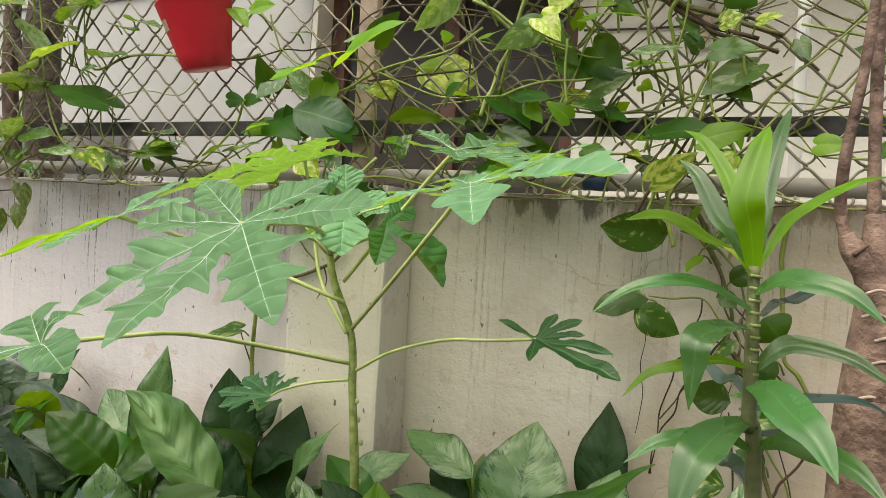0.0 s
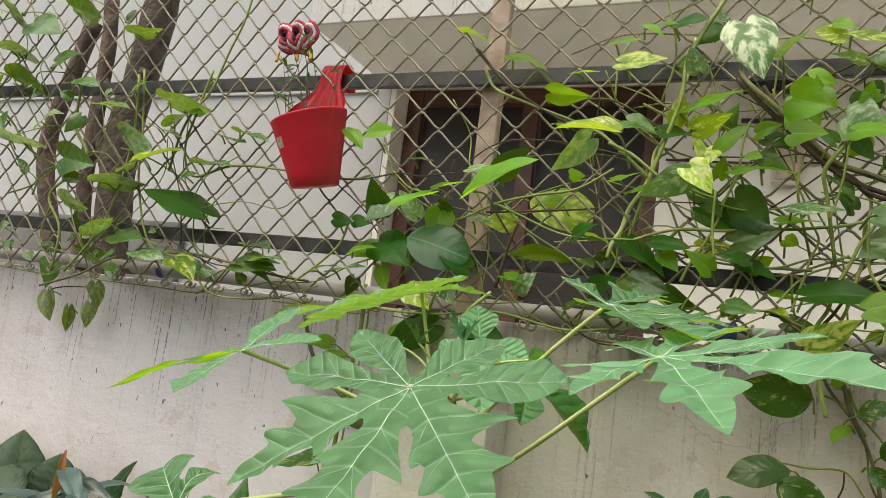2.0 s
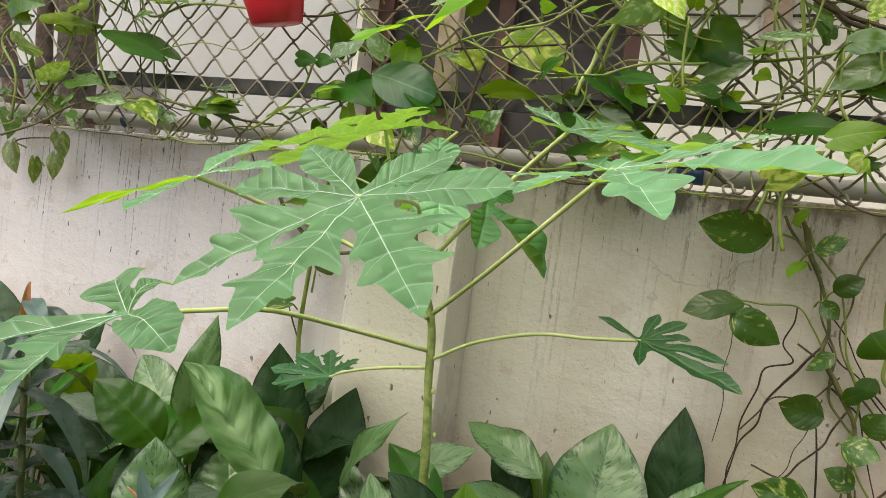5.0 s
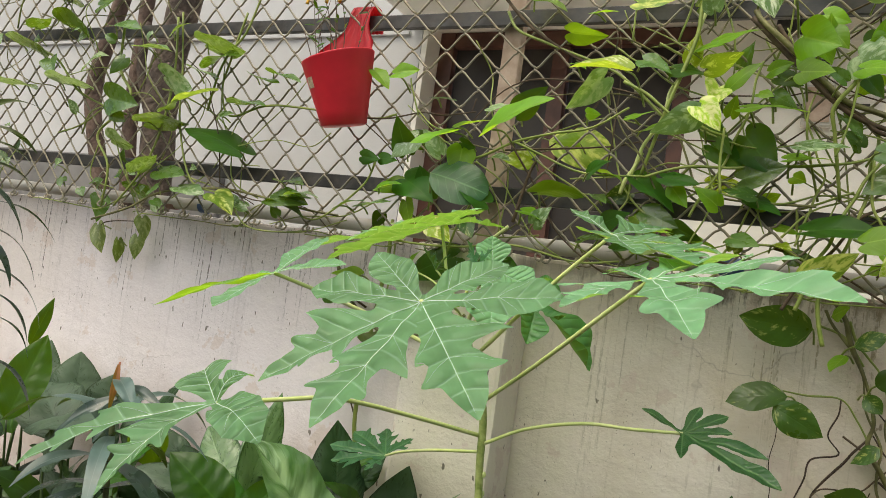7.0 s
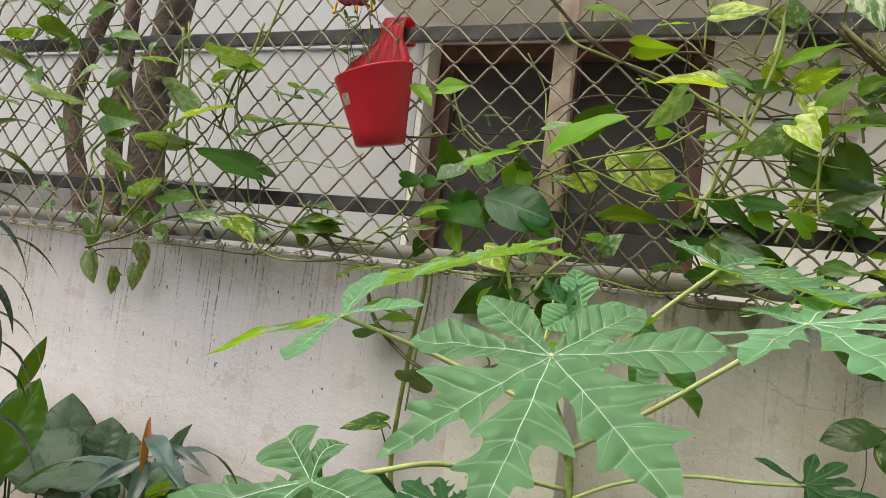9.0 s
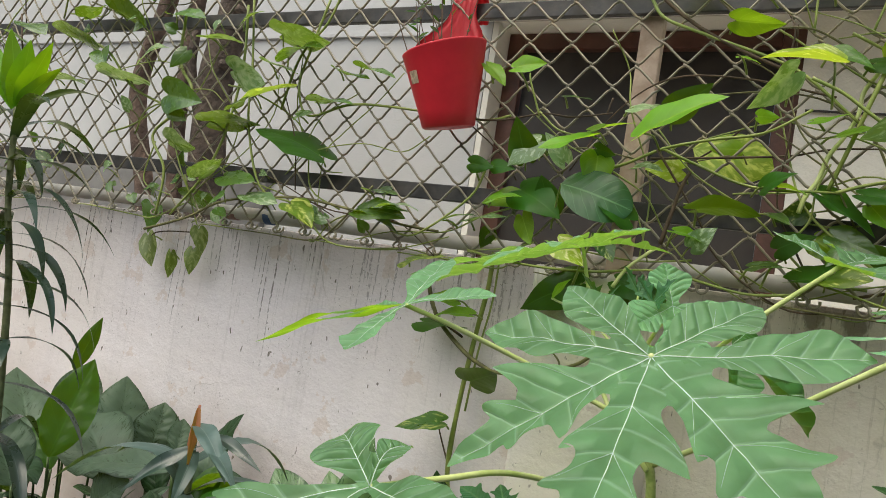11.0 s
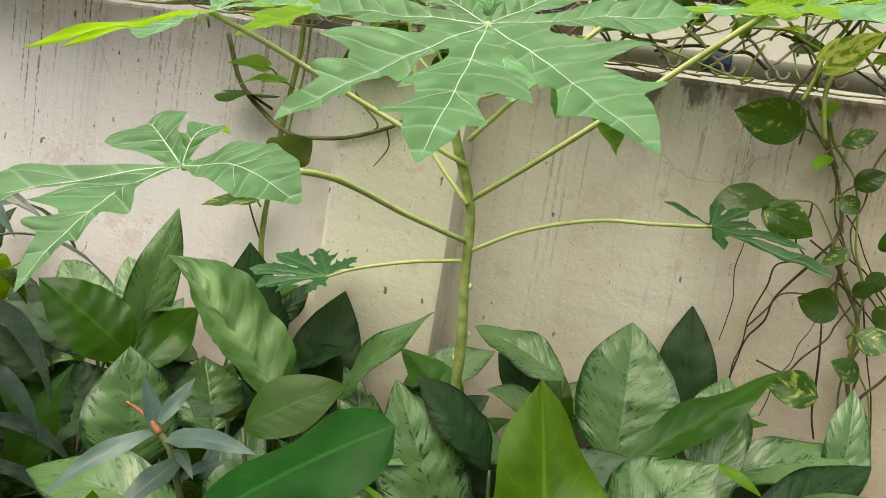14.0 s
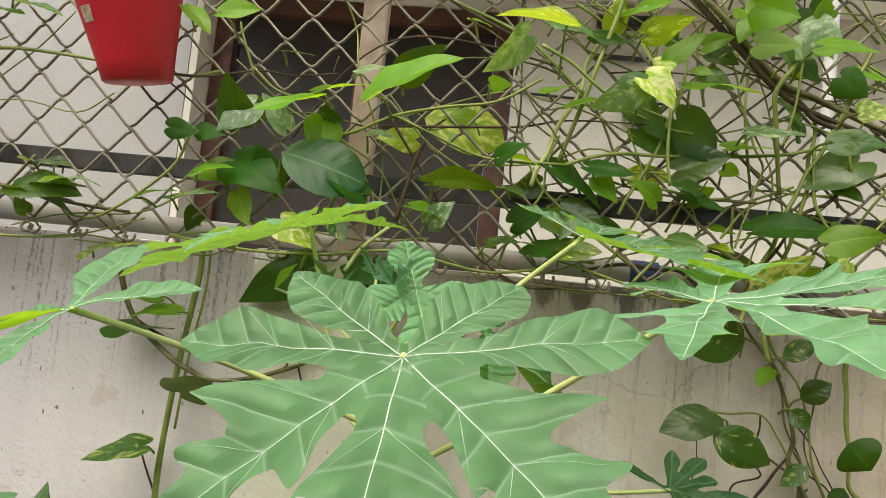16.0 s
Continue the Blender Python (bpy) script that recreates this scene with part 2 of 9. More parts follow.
    b.inputs["Specular IOR Level"].default_value = gloss
    wire(nt, col, b.inputs["Base Color"])
    wire(nt, calc(nt, 'ADD', rough - 0.08, calc(nt, 'MULTIPLY', cloud, 0.16)), b.inputs["Roughness"])
    relief = calc(nt, 'SUBTRACT', calc(nt, 'MULTIPLY', calc(nt, 'SINE', calc(nt, 'MULTIPLY', saw, 3.1416)), 0.7), calc(nt, 'ADD', mid, calc(nt, 'MULTIPLY', rib, 0.3)))
    reach_ = 0.004
    if pattern == "palmate":
        out = calc(nt, 'MULTIPLY', side, 0.3)
        turn = calc(nt, 'FRACT', calc(nt, 'DIVIDE', calc(nt, 'ADD', calc(nt, 'SUBTRACT', calc(nt, 'SUBTRACT', u, calc(nt, 'MULTIPLY', out, 0.55)), 0.3), calc(nt, 'MULTIPLY', wander, 0.3)), 0.125))
        puff = calc(nt, 'MULTIPLY', turn, calc(nt, 'POWER', calc(nt, 'SUBTRACT', 1.0, turn), 0.5))
        away = ramp(nt, out, [(0.0, grey(0)), (0.06, grey(1))])
        small = calc(nt, 'MINIMUM', turn, calc(nt, 'SUBTRACT', 1.0, turn))
        line = ramp(nt, small, [(0.02, grey(1)), (0.09, grey(0))])
        col = mix(nt, calc(nt, 'MULTIPLY', line, 0.42), col, pale)
        wire(nt, col, b.inputs["Base Color"])
        tiny = calc(nt, 'MULTIPLY', calc(nt, 'SUBTRACT', calc(nt, 'MINIMUM', calc(nt, 'MULTIPLY', small, 4.0), 1.0), calc(nt, 'MULTIPLY', noise_of(nt, p, 190.0, 3.0), 0.25)), 0.035)
        relief = calc(nt, 'MULTIPLY', away, calc(nt, 'ADD', puff, tiny))
        reach_ = 0.014
    bump(nt, b, calc(nt, 'ADD', relief, calc(nt, 'MULTIPLY', noise_of(nt, p, 160.0, 3.0), 0.3 if pattern != "palmate" else 0.01)), relief_by, reach_)
    if glow:
        tr = nt.nodes.new("ShaderNodeBsdfTranslucent")
        wire(nt, mix(nt, 0.7, col, through_by), tr.inputs["Color"])
        sh = nt.nodes.new("ShaderNodeMixShader")
        sh.inputs[0].default_value = glow
        wire(nt, b.outputs[0], sh.inputs[1])
        wire(nt, tr.outputs[0], sh.inputs[2])
        wire(nt, sh.outputs[0], nt.nodes["Material Output"].inputs["Surface"])
    return m


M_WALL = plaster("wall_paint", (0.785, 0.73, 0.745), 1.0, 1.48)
# Cream paint, lightened to make up for sun lost under the sunshade.
M_HOUSE = plaster("house_paint", (0.8, 0.77, 0.7), 0.0, 0.0)
# Cool paint of the open wall, greyed because the sun overlights it.
M_HOUSE_COOL_DIM = plaster("cool_dimmed_house_paint", (0.47, 0.47, 0.475), 0.0, 0.0)
# Slab paint raised in colour to stand in for weak bounce light below.
M_SOFFIT_LIFTED = plaster("lifted_soffit_paint", (0.8, 0.785, 0.74), 0.0, 0.0)
M_FASCIA = plaster("stained_fascia_paint", (0.6, 0.58, 0.585), 0.7, 2.43)
M_PLINTH = surface("dark_grey_cement", (0.16, 0.155, 0.15), 0.25, 0.9, 0.0, 5, 0.35, 70)
M_BOUNCE_SLAB = surface("pale_bounce_slab", (0.62, 0.6, 0.55), 0.2, 0.9, 0.0, 6, 0.3, 60)
M_SOIL = surface("soil", (0.045, 0.03, 0.02), 0.4, 0.95, 0, 9, 0.8, 60, None, 0.02)
M_IRON = surface("painted_iron", (0.028, 0.029, 0.03), 0.4, 0.5, 0.0, 30, 0.25, 90, (0.06, 0.05, 0.04))
M_WIRE = surface("galvanised_wire", (0.37, 0.345, 0.26), 0.4, 0.5, 0.2, 40, 0.2, 200, (0.23, 0.185, 0.115))
M_PIPE = surface("grey_pipe", (0.62, 0.6, 0.56), 0.2, 0.5, 0.0, 14, 0.15, 90, (0.42, 0.36, 0.29))
M_PVC = surface("white_pvc", (0.85, 0.85, 0.84), 0.06, 0.35, 0.0, 6, 0.05, 60)
M_BATTEN = surface("pink_batten", (0.47, 0.34, 0.25), 0.25, 0.75, 0.0, 25, 0.3, 120, (0.56, 0.44, 0.35))
M_FRAME = surface("brown_window_wood", (0.11, 0.043, 0.028), 0.3, 0.45, 0.0, 18, 0.2, 90)
M_MESH = surface("dark_window_mesh", (0.032, 0.024, 0.019), 0.3, 0.5, 0.0, 5, 0.2, 400)
M_BARK = surface("brown_bark", (0.085, 0.062, 0.05), 0.45, 0.9, 0.0, 24, 0.9, 60, (0.14, 0.105, 0.082), 0.012)
M_BARK_RED = surface("reddish_bark", (0.13, 0.085, 0.066), 0.45, 0.9, 0.0, 24, 0.8, 60, (0.19, 0.13, 0.1), 0.01)
M_BARK_PALE = surface("pale_smooth_bark", (0.2, 0.12, 0.09), 0.5, 0.75, 0.0, 34, 0.8, 70, (0.33, 0.22, 0.17), 0.008)
M_BARK_SCAR = surface("pale_leaf_scar", (0.42, 0.33, 0.27), 0.3, 0.8, 0.0, 60, 0.3, 150)
M_POT = surface("red_plastic", (0.64, 0.02, 0.036), 0.08, 0.42, 0.0, 12, 0.06, 150)
M_TAG = surface("faded_paper_tag", (0.5, 0.38, 0.26), 0.4, 0.7, 0.0, 160, 0.1, 200)
M_STEM = surface("green_stem", (0.22, 0.3, 0.05), 0.25, 0.45, 0.0, 30, 0.2, 120, (0.3, 0.34, 0.08))
M_PETIOLE = surface("pale_green_stalk", (0.54, 0.64, 0.2), 0.12, 0.4, 0.0, 25, 0.1, 120, (0.68, 0.72, 0.34))
M_TRUNK = surface("papaya_trunk_skin", (0.25, 0.34, 0.07), 0.35, 0.55, 0.0, 60, 0.4, 130, (0.42, 0.46, 0.17))
M_VINE = surface("olive_brown_vine", (0.13, 0.12, 0.04), 0.35, 0.6, 0.0, 40, 0.4, 150, (0.22, 0.21, 0.07))
M_DRY = surface("dry_brown_stem", (0.09, 0.06, 0.035), 0.4, 0.85, 0.0, 40, 0.5, 150)
M_ROOT = surface("dark_aerial_root", (0.055, 0.036, 0.024), 0.4, 0.9, 0.0, 40, 0.4, 150)
M_VEIN = surface("leaf_vein", (0.66, 0.76, 0.6), 0.1, 0.5, 0.0, 40, 0.1, 150)
M_STALK = surface("dark_green_stalk", (0.07, 0.12, 0.03), 0.3, 0.45, 0.0, 30, 0.2, 120, (0.13, 0.18, 0.06))
M_CANE = surface("olive_ringed_cane", (0.12, 0.14, 0.05), 0.3, 0.6, 0.0, 60, 0.4, 140, (0.2, 0.22, 0.09))
M_ORANGE = surface("orange_sheath", (0.34, 0.14, 0.07), 0.3, 0.6, 0.0, 60, 0.3, 150)
M_PAPAYA = leaf_surface("papaya_leaf", (0.17, 0.375, 0.178), (0.4, 0.6, 0.4), "palmate", 0.46, 0.36, 15.0, 0.6, 0.0, 0.03, 0.0, 0.42, (0.5, 0.85, 0.01))
M_PAPAYA_BACK = leaf_surface("papaya_leaf_underside", (0.16, 0.34, 0.08), (0.36, 0.54, 0.2), "plain", 0.5, 0.5, 9.0, 0.1, 0.2, 0.05, 0.0, 0.3, (0.55, 0.9, 0.01))
# Papaya leaf copy with the shade under the crown put into its green.
M_PAPAYA_SHADE = leaf_surface("shaded_papaya_leaf", (0.05, 0.18, 0.05), (0.13, 0.28, 0.1), "palmate", 0.4, 0.3, 13.0, 0.4, 0.14, 0.05)
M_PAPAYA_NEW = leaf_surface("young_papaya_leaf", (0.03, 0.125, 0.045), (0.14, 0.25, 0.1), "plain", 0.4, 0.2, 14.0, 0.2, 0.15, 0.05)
M_POTHOS = leaf_surface("pothos_leaf", (0.16, 0.37, 0.02), (0.4, 0.56, 0.08), "plain", 0.33, 0.48, 6.0, 0.12, 0.25, through_by=(0.55, 0.85, 0.015))
M_POTHOS_DULL = leaf_surface("dull_pothos_leaf", (0.075, 0.16, 0.03), (0.16, 0.25, 0.08), "plain", 0.27, 0.25, 6.0, 0.12, 0.25, gloss=0.6)
M_POTHOS_OLIVE = leaf_surface("faded_olive_pothos_leaf", (0.13, 0.17, 0.05), (0.3, 0.33, 0.14), "variegated", 0.34, 0.3, gloss=0.5)
M_POTHOS_DARK = leaf_surface("dark_pothos_leaf", (0.022, 0.082, 0.008), (0.055, 0.14, 0.022), "plain", 0.36, 0.22, 6.0, 0.08, gloss=0.14)
M_POTHOS_YELLOW = leaf_surface("variegated_pothos_leaf", (0.12, 0.24, 0.025), (0.6, 0.64, 0.16), "variegated", 0.36, 0.42, through_by=(0.62, 0.85, 0.03))
M_POTHOS_MARBLE = leaf_surface("dark_marbled_pothos_leaf", (0.03, 0.09, 0.014), (0.38, 0.42, 0.12), "variegated", 0.3, 0.2, 6.0, 0.14, 0.12, 0.1, -0.1)
M_CLOTH = surface("red_cloth", (0.4, 0.02, 0.05), 0.3, 0.8, 0.0, 200, 0.4, 500, (0.55, 0.1, 0.16))
M_CLOTH_DARK = surface("dark_cloth", (0.04, 0.015, 0.02), 0.3, 0.8, 0.0, 200, 0.4, 500)
M_CLOTH_PALE = surface("pale_cloth", (0.7, 0.62, 0.58), 0.2, 0.8, 0.0, 200, 0.4, 500)
M_TASSEL = surface("yellow_thread", (0.7, 0.42, 0.05), 0.2, 0.8, 0.0, 200, 0.4, 500)
M_TAPE = surface("dark_blue_tape", (0.05, 0.09, 0.2), 0.3, 0.5, 0.0, 60, 0.3, 200)
M_TAPE_BROWN = surface("faded_brown_tape", (0.24, 0.13, 0.11), 0.3, 0.6, 0.0, 60, 0.3, 200)
M_POTHOS_LIME = leaf_surface("new_lime_pothos_leaf", (0.4, 0.62, 0.03), (0.85, 0.86, 0.4), "variegated", 0.34, 0.45, through_by=(0.75, 0.92, 0.04))
M_POTHOS_WHITE = leaf_surface("white_marbled_pothos_leaf", (0.07, 0.2, 0.04), (0.6, 0.66, 0.42), "variegated", 0.3, 0.3, 7.0, 0.16, 0.12, 0.1, 0.04)
M_POTHOS_PALE = leaf_surface("pale_pothos_leaf", (0.17, 0.3, 0.12), (0.42, 0.52, 0.3), "variegated", 0.28, 0.3, gloss=0.6)
M_AGLAO = leaf_surface("silver_aglaonema_leaf", (0.018, 0.07, 0.014), (0.115, 0.212, 0.078), "silver", 0.3, 0.08, 8.0, 0.24, gloss=0.6)
# Dark green leaf taken near black, with the clumps' inner shade in its colour.
M_AGLAO_DARK_SHADE = leaf_surface("dark_shaded_aglaonema_leaf", (0.005, 0.02, 0.005), (0.02, 0.052, 0.018), "silver", 0.42, 0.05, 8.0, 0.24, gloss=0.16)
M_AGLAO_DULL = leaf_surface("dull_aglaonema_leaf", (0.025, 0.055, 0.025), (0.08, 0.125, 0.078), "silver", 0.45, 0.08, 8.0, 0.2, gloss=0.3)
M_POTHOS_BIG = leaf_surface("large_glossy_pothos_leaf", (0.045, 0.17, 0.05), (0.14, 0.29, 0.11), "plain", 0.36, 0.12, 6.0, 0.12, 0.3, gloss=0.42)
M_FEATHER = leaf_surface("feathered_dumb_cane_leaf", (0.05, 0.16, 0.03), (0.36, 0.52, 0.26), "feather", 0.34, 0.2, 9.0, 0.3, 0.12, 0.03)
M_GREEN = leaf_surface("broad_green_leaf", (0.032, 0.13, 0.008), (0.065, 0.18, 0.02), "plain", 0.36, 0.25, 7.0, 0.14, 0.2)
M_LIME = leaf_surface("lime_green_leaf", (0.125, 0.31, 0.005), (0.2, 0.39, 0.02), "plain", 0.4, 0.4, 7.0, 0.14, 0.3)
# Saturated green leaf, darkened further for the shade by the wall.
M_LIME_DEEP = leaf_surface("deep_shaded_lime_leaf", (0.034, 0.13, 0.003), (0.06, 0.17, 0.012), "plain", 0.38, 0.35, 7.0, 0.14, 0.3)
M_TARO = leaf_surface("elephant_ear_leaf", (0.008, 0.075, 0.006), (0.03, 0.15, 0.025), "plain", 0.4, 0.12, 5.0, 0.08, 0.2, 0.05, 0.0, 0.16)
M_STRAP = leaf_surface("lime_strap_leaf", (0.15, 0.36, 0.01), (0.22, 0.42, 0.03), "plain", 0.3, 0.42, 0.0, gloss=0.35, through_by=(0.5, 0.8, 0.01))
M_STRAP_COOL = leaf_surface("glossy_green_strap_leaf", (0.055, 0.17, 0.04), (0.11, 0.24, 0.08), "plain", 0.27, 0.24, 0.0, gloss=0.55)
M_ORANGE_LEAF = leaf_surface("dry_orange_leaf", (0.42, 0.12, 0.045), (0.5, 0.2, 0.08), "plain", 0.5, 0.3, 0.0)
M_STRAP_DARK = leaf_surface("dark_strap_leaf", (0.03, 0.058, 0.045), (0.06, 0.09, 0.075), "plain", 0.28, 0.08, 0.0, gloss=0.6)
M_STRAP_BLUE = leaf_surface("bluish_strap_leaf", (0.09, 0.145, 0.13), (0.16, 0.2, 0.18), "plain", 0.32, 0.1, 0.0)


# ---- building blocks ----
def root_of(ob):
    while ob.parent:
        ob = ob.parent
    return ob


def thing(name, at, label, category, group="", kind=""):
    ob = new(name)
    ob.empty_display_size = 0.05
    ob.location = at
    return tagged(ob, label, category, group, kind)


def part(name, bm, material, parent=None, label="", smooth=True):
    """Links a bmesh, given in world metres, as one mesh under a thing or a part."""
    me = bpy.data.meshes.new(name)
    if parent is not None:
        bmesh.ops.translate(bm, verts=bm.verts, vec=-Vector(root_of(parent).location))
    bm.normal_update()
    for f in bm.faces:
        f.smooth = smooth
    bm.to_mesh(me)
    bm.free()
    me.materials.append(material)
    ob = new(name, me)
    if parent is not None:
        ob.parent = parent
    if label:
        tagged(ob, label)
    return ob


def block(bm, lo, hi, bevel=0.0):
    """A box between two corners, its edges rounded off."""
    size = Vector(hi) - Vector(lo)
    r = bmesh.ops.create_cube(bm, size=1.0, matrix=Matrix.Translation((Vector(lo) + Vector(hi)) / 2) @ Matrix.Diagonal((*size, 1)))
    if bevel:
        es = list({e for v in r["verts"] for e in v.link_edges})
        bmesh.ops.bevel(bm, geom=es, offset=bevel, segments=2, affect='EDGES', profile=0.6)
    return bm


def box(lo, hi, bevel=0.0):
    return block(bmesh.new(), lo, hi, bevel)


def glide(points, steps=6):
    """A smooth line through the points (Catmull-Rom)."""
    p = [Vector(q) for q in points]
    if len(p) == 2:
        return [p[0].lerp(p[1], i / steps) for i in range(steps + 1)]
    p = [2 * p[0] - p[1]] + p + [2 * p[-1] - p[-2]]
    out = []
    for i in range(1, len(p) - 2):
        for k in range(steps):
            t = k / steps
            a, b, c, d = p[i - 1:i + 3]
            out.append(0.5 * (2 * b + (c - a) * t + (2 * a - 5 * b + 4 * c - d) * t * t + (3 * b - a - 3 * c + d) * t ** 3))
    return out + [p[-2]]


def tube(bm, line, radii, sides=6, wobble=0.0):
    """A tube along a line; radii: one number, or (start, end)."""
    n = len(line)
    r0, r1 = radii if isinstance(radii, tuple) else (radii, radii)
    rings, ref = [], Vector((0.3, 0.2, 1)).normalized()
    for i, p in enumerate(line):
        d = (line[min(i + 1, n - 1)] - line[max(i - 1, 0)]).normalized()
        a = ref - d * ref.dot(d)
        if a.length < 1e-3:
            a = d.orthogonal()
        a.normalize()
        ref = a
        b = d.cross(a)
        r = r0 + (r1 - r0) * i / max(1, n - 1)
        if wobble:
            r *= 1 + wobble * noise.noise(Vector(p) * 14)
        rings.append([bm.verts.new(p + (a * math.cos(2 * math.pi * k / sides) + b * math.sin(2 * math.pi * k / sides)) * r) for k in range(sides)])
    for q, w in zip(rings, rings[1:]):
        for k in range(sides):
            bm.faces.new((q[k], q[(k + 1) % sides], w[(k + 1) % sides], w[k]))
    bm.faces.new(rings[0][::-1])
    bm.faces.new(rings[-1])
    return bm


def stalk(points, radii, sides=6, wobble=0.0, steps=6):
    return tube(bmesh.new(), glide(points, steps), radii, sides, wobble)


def turned(profile, sides=32, centre=(0, 0, 0)):
    """A body of revolution from (radius, height) pairs."""
    bm = bmesh.new()
    rings = [[bm.verts.new((centre[0] + r * math.cos(2 * math.pi * k / sides), centre[1] + r * math.sin(2 * math.pi * k / sides), centre[2] + z)) for k in range(sides)] for r, z in profile]
    for q, w in zip(rings, rings[1:]):
        for k in range(sides):
            bm.faces.new((q[k], q[(k + 1) % sides], w[(k + 1) % sides], w[k]))
    return bm


QUILT = 0.019
SHAPES = {
    "ovate": lambda u: (math.sin(math.pi * min(1, u ** 0.87)) ** 0.7) * (1 - 0.14 * u ** 3) * (1 - 0.42 * u ** 9),
    "heart": lambda u: 0.86 + 0.14 * math.sin(math.pi / 2 * u / 0.16) if u < 0.16 else (1 - ((u - 0.16) / 0.84) ** 1.75),
    "strap": lambda u: min(1.0, 0.38 + 0.62 * math.sin(min(1.0, u / 0.42) * math.pi / 2)) * (1 - u ** 2.6),
    "ear": lambda u: min(1.0, math.sin(min(1.0, u / 0.36) * math.pi / 2) ** 0.45) * (1 - max(0.0, (u - 0.36) / 0.64) ** 2.6) ** 0.8,
    "oval": lambda u: max(0.0, math.sin(math.pi * u)) ** 0.52,
}


def blade(base, tip, width, shape="ovate", bow=0.1, face=(0.15, -0.8, 0.55), fold=0.18, wave=0.03, seed=0, nu=12, nv=6, sag=0.0, quilt=0.0, twist=None):
    """A leaf blade from base to tip, bowed towards its face, folded along the midrib, waved at the margin, puffed between the side veins."""
    rng = random.Random(seed)
    nv = 10 if shape == "heart" else nv
    if quilt:
        nu, nv = 26, max(nv, 8)
    b, t = Vector(base), Vector(tip)
    axis = t - b
    length = axis.length
    f = Vector(face)
    f = (f - axis * f.dot(axis) / length ** 2).normalized()
    c = (b + t) / 2 + f * bow * length * 2 + Vector((0, 0, -sag * length))
    bm = bmesh.new()
    uvl = bm.loops.layers.uv.new("UVMap")
    ph = rng.uniform(0, 6)
    turn, cup = rng.uniform(-0.8, 0.8), rng.uniform(0.02, 0.25)
    twist = turn if twist is None else twist
    grid = []
    for i in range(nu + 1):
        u = i / nu
        p = b * (1 - u) ** 2 + c * 2 * u * (1 - u) + t * u * u
        d = ((c - b) * (1 - u) + (t - c) * u).normalized()
        n = (f - d * f.dot(d)).normalized()
        n = Matrix.Rotation(twist * (u - 0.3), 3, d) @ n
        s = d.cross(n)
        w = max(0.004, SHAPES[shape](u)) * width / 2
        row = []
        for j in range(nv + 1):
            v = 2 * j / nv - 1
            q = p + s * v * w + n * (abs(v) * fold * w - cup * w * v * v + wave * length * abs(v) ** 2 * math.sin(u * 9 + ph + (1.3 if v > 0 else 0)) * min(1, 4 * u) * (w / width * 2))
            if quilt:
                q += n * quilt * w * min(1, 3 * abs(v)) * (1 - 0.4 * abs(v)) * (math.sin(math.pi * (((u - 0.1 * abs(v)) * 6.5 + ph) % 1.0)) ** 0.7 + 1.2 * noise.noise(Vector((u * 5, v * 2, ph * 9))))
            if shape == "heart":
                q = q - d * length * 0.17 * math.sin(math.pi * abs(v) ** 0.85) * (1 - u) ** 4
            row.append((bm.verts.new(q), (u, (v + 1) / 2)))
        grid.append(row)
    for r, q in zip(grid, grid[1:]):
        for j in range(nv):
            four = (r[j], r[j + 1], q[j + 1], q[j])
            face_ = bm.faces.new([x[0] for x in four])
            for loop, x in zip(face_.loops, four):
                loop[uvl].uv = x[1]
    return bm


def tilted(base, tip, width, face, seed):
    """Pothos leaves are nearly as broad as long; a narrow one is a broad one turned up to the light."""
    axis = Vector(tip) - Vector(base)
    full = max(width, 0.64 * axis.length)
    f = Vector(face)
    f = (f - axis * f.dot(axis) / axis.length ** 2).normalized()
    u = f.cross(axis).normalized()
    if (u.z < 0) != (seed % 5 == 0):
        u = -u
    by = 0.88 * math.acos(min(1.0, width / full))
    return full, tuple(f * math.cos(by) + u * math.sin(by))


def leaf(plant, material, base, tip, width, shape="ovate", label="", stalk_from=None, stalk_r=0.0016, stalk_mat=None, **more):
    seed = int(abs(base[0] * 7919 + base[2] * 104729 + tip[0] * 31) * 1000) % 100000
    if stalk_from is not None:
        a, b = Vector(stalk_from), Vector(base)
        m_ = (a + b) / 2 + Vector((0, 0, 0.12)) * (b - a).length
        part("leaf_stalk", stalk((a, m_, b), (stalk_r * 1.3, stalk_r), 5), stalk_mat or (M_STALK if plant.name.startswith(("aglaonema", "elephant", "lime", "dumb")) else M_STEM), plant)
    if plant.name.startswith("pothos_vine"):
        width, more["face"] = tilted(base, tip, width, more.get("face", (0.15, -0.8, 0.55)), seed)
    if plant.name.startswith(("aglaonema", "dumb")):
        more["quilt"] = 0.11 if plant.name.startswith("agl") else 0.3
    return part("leaf", blade(base, tip, width, shape, seed=seed, **more), material, plant, label)


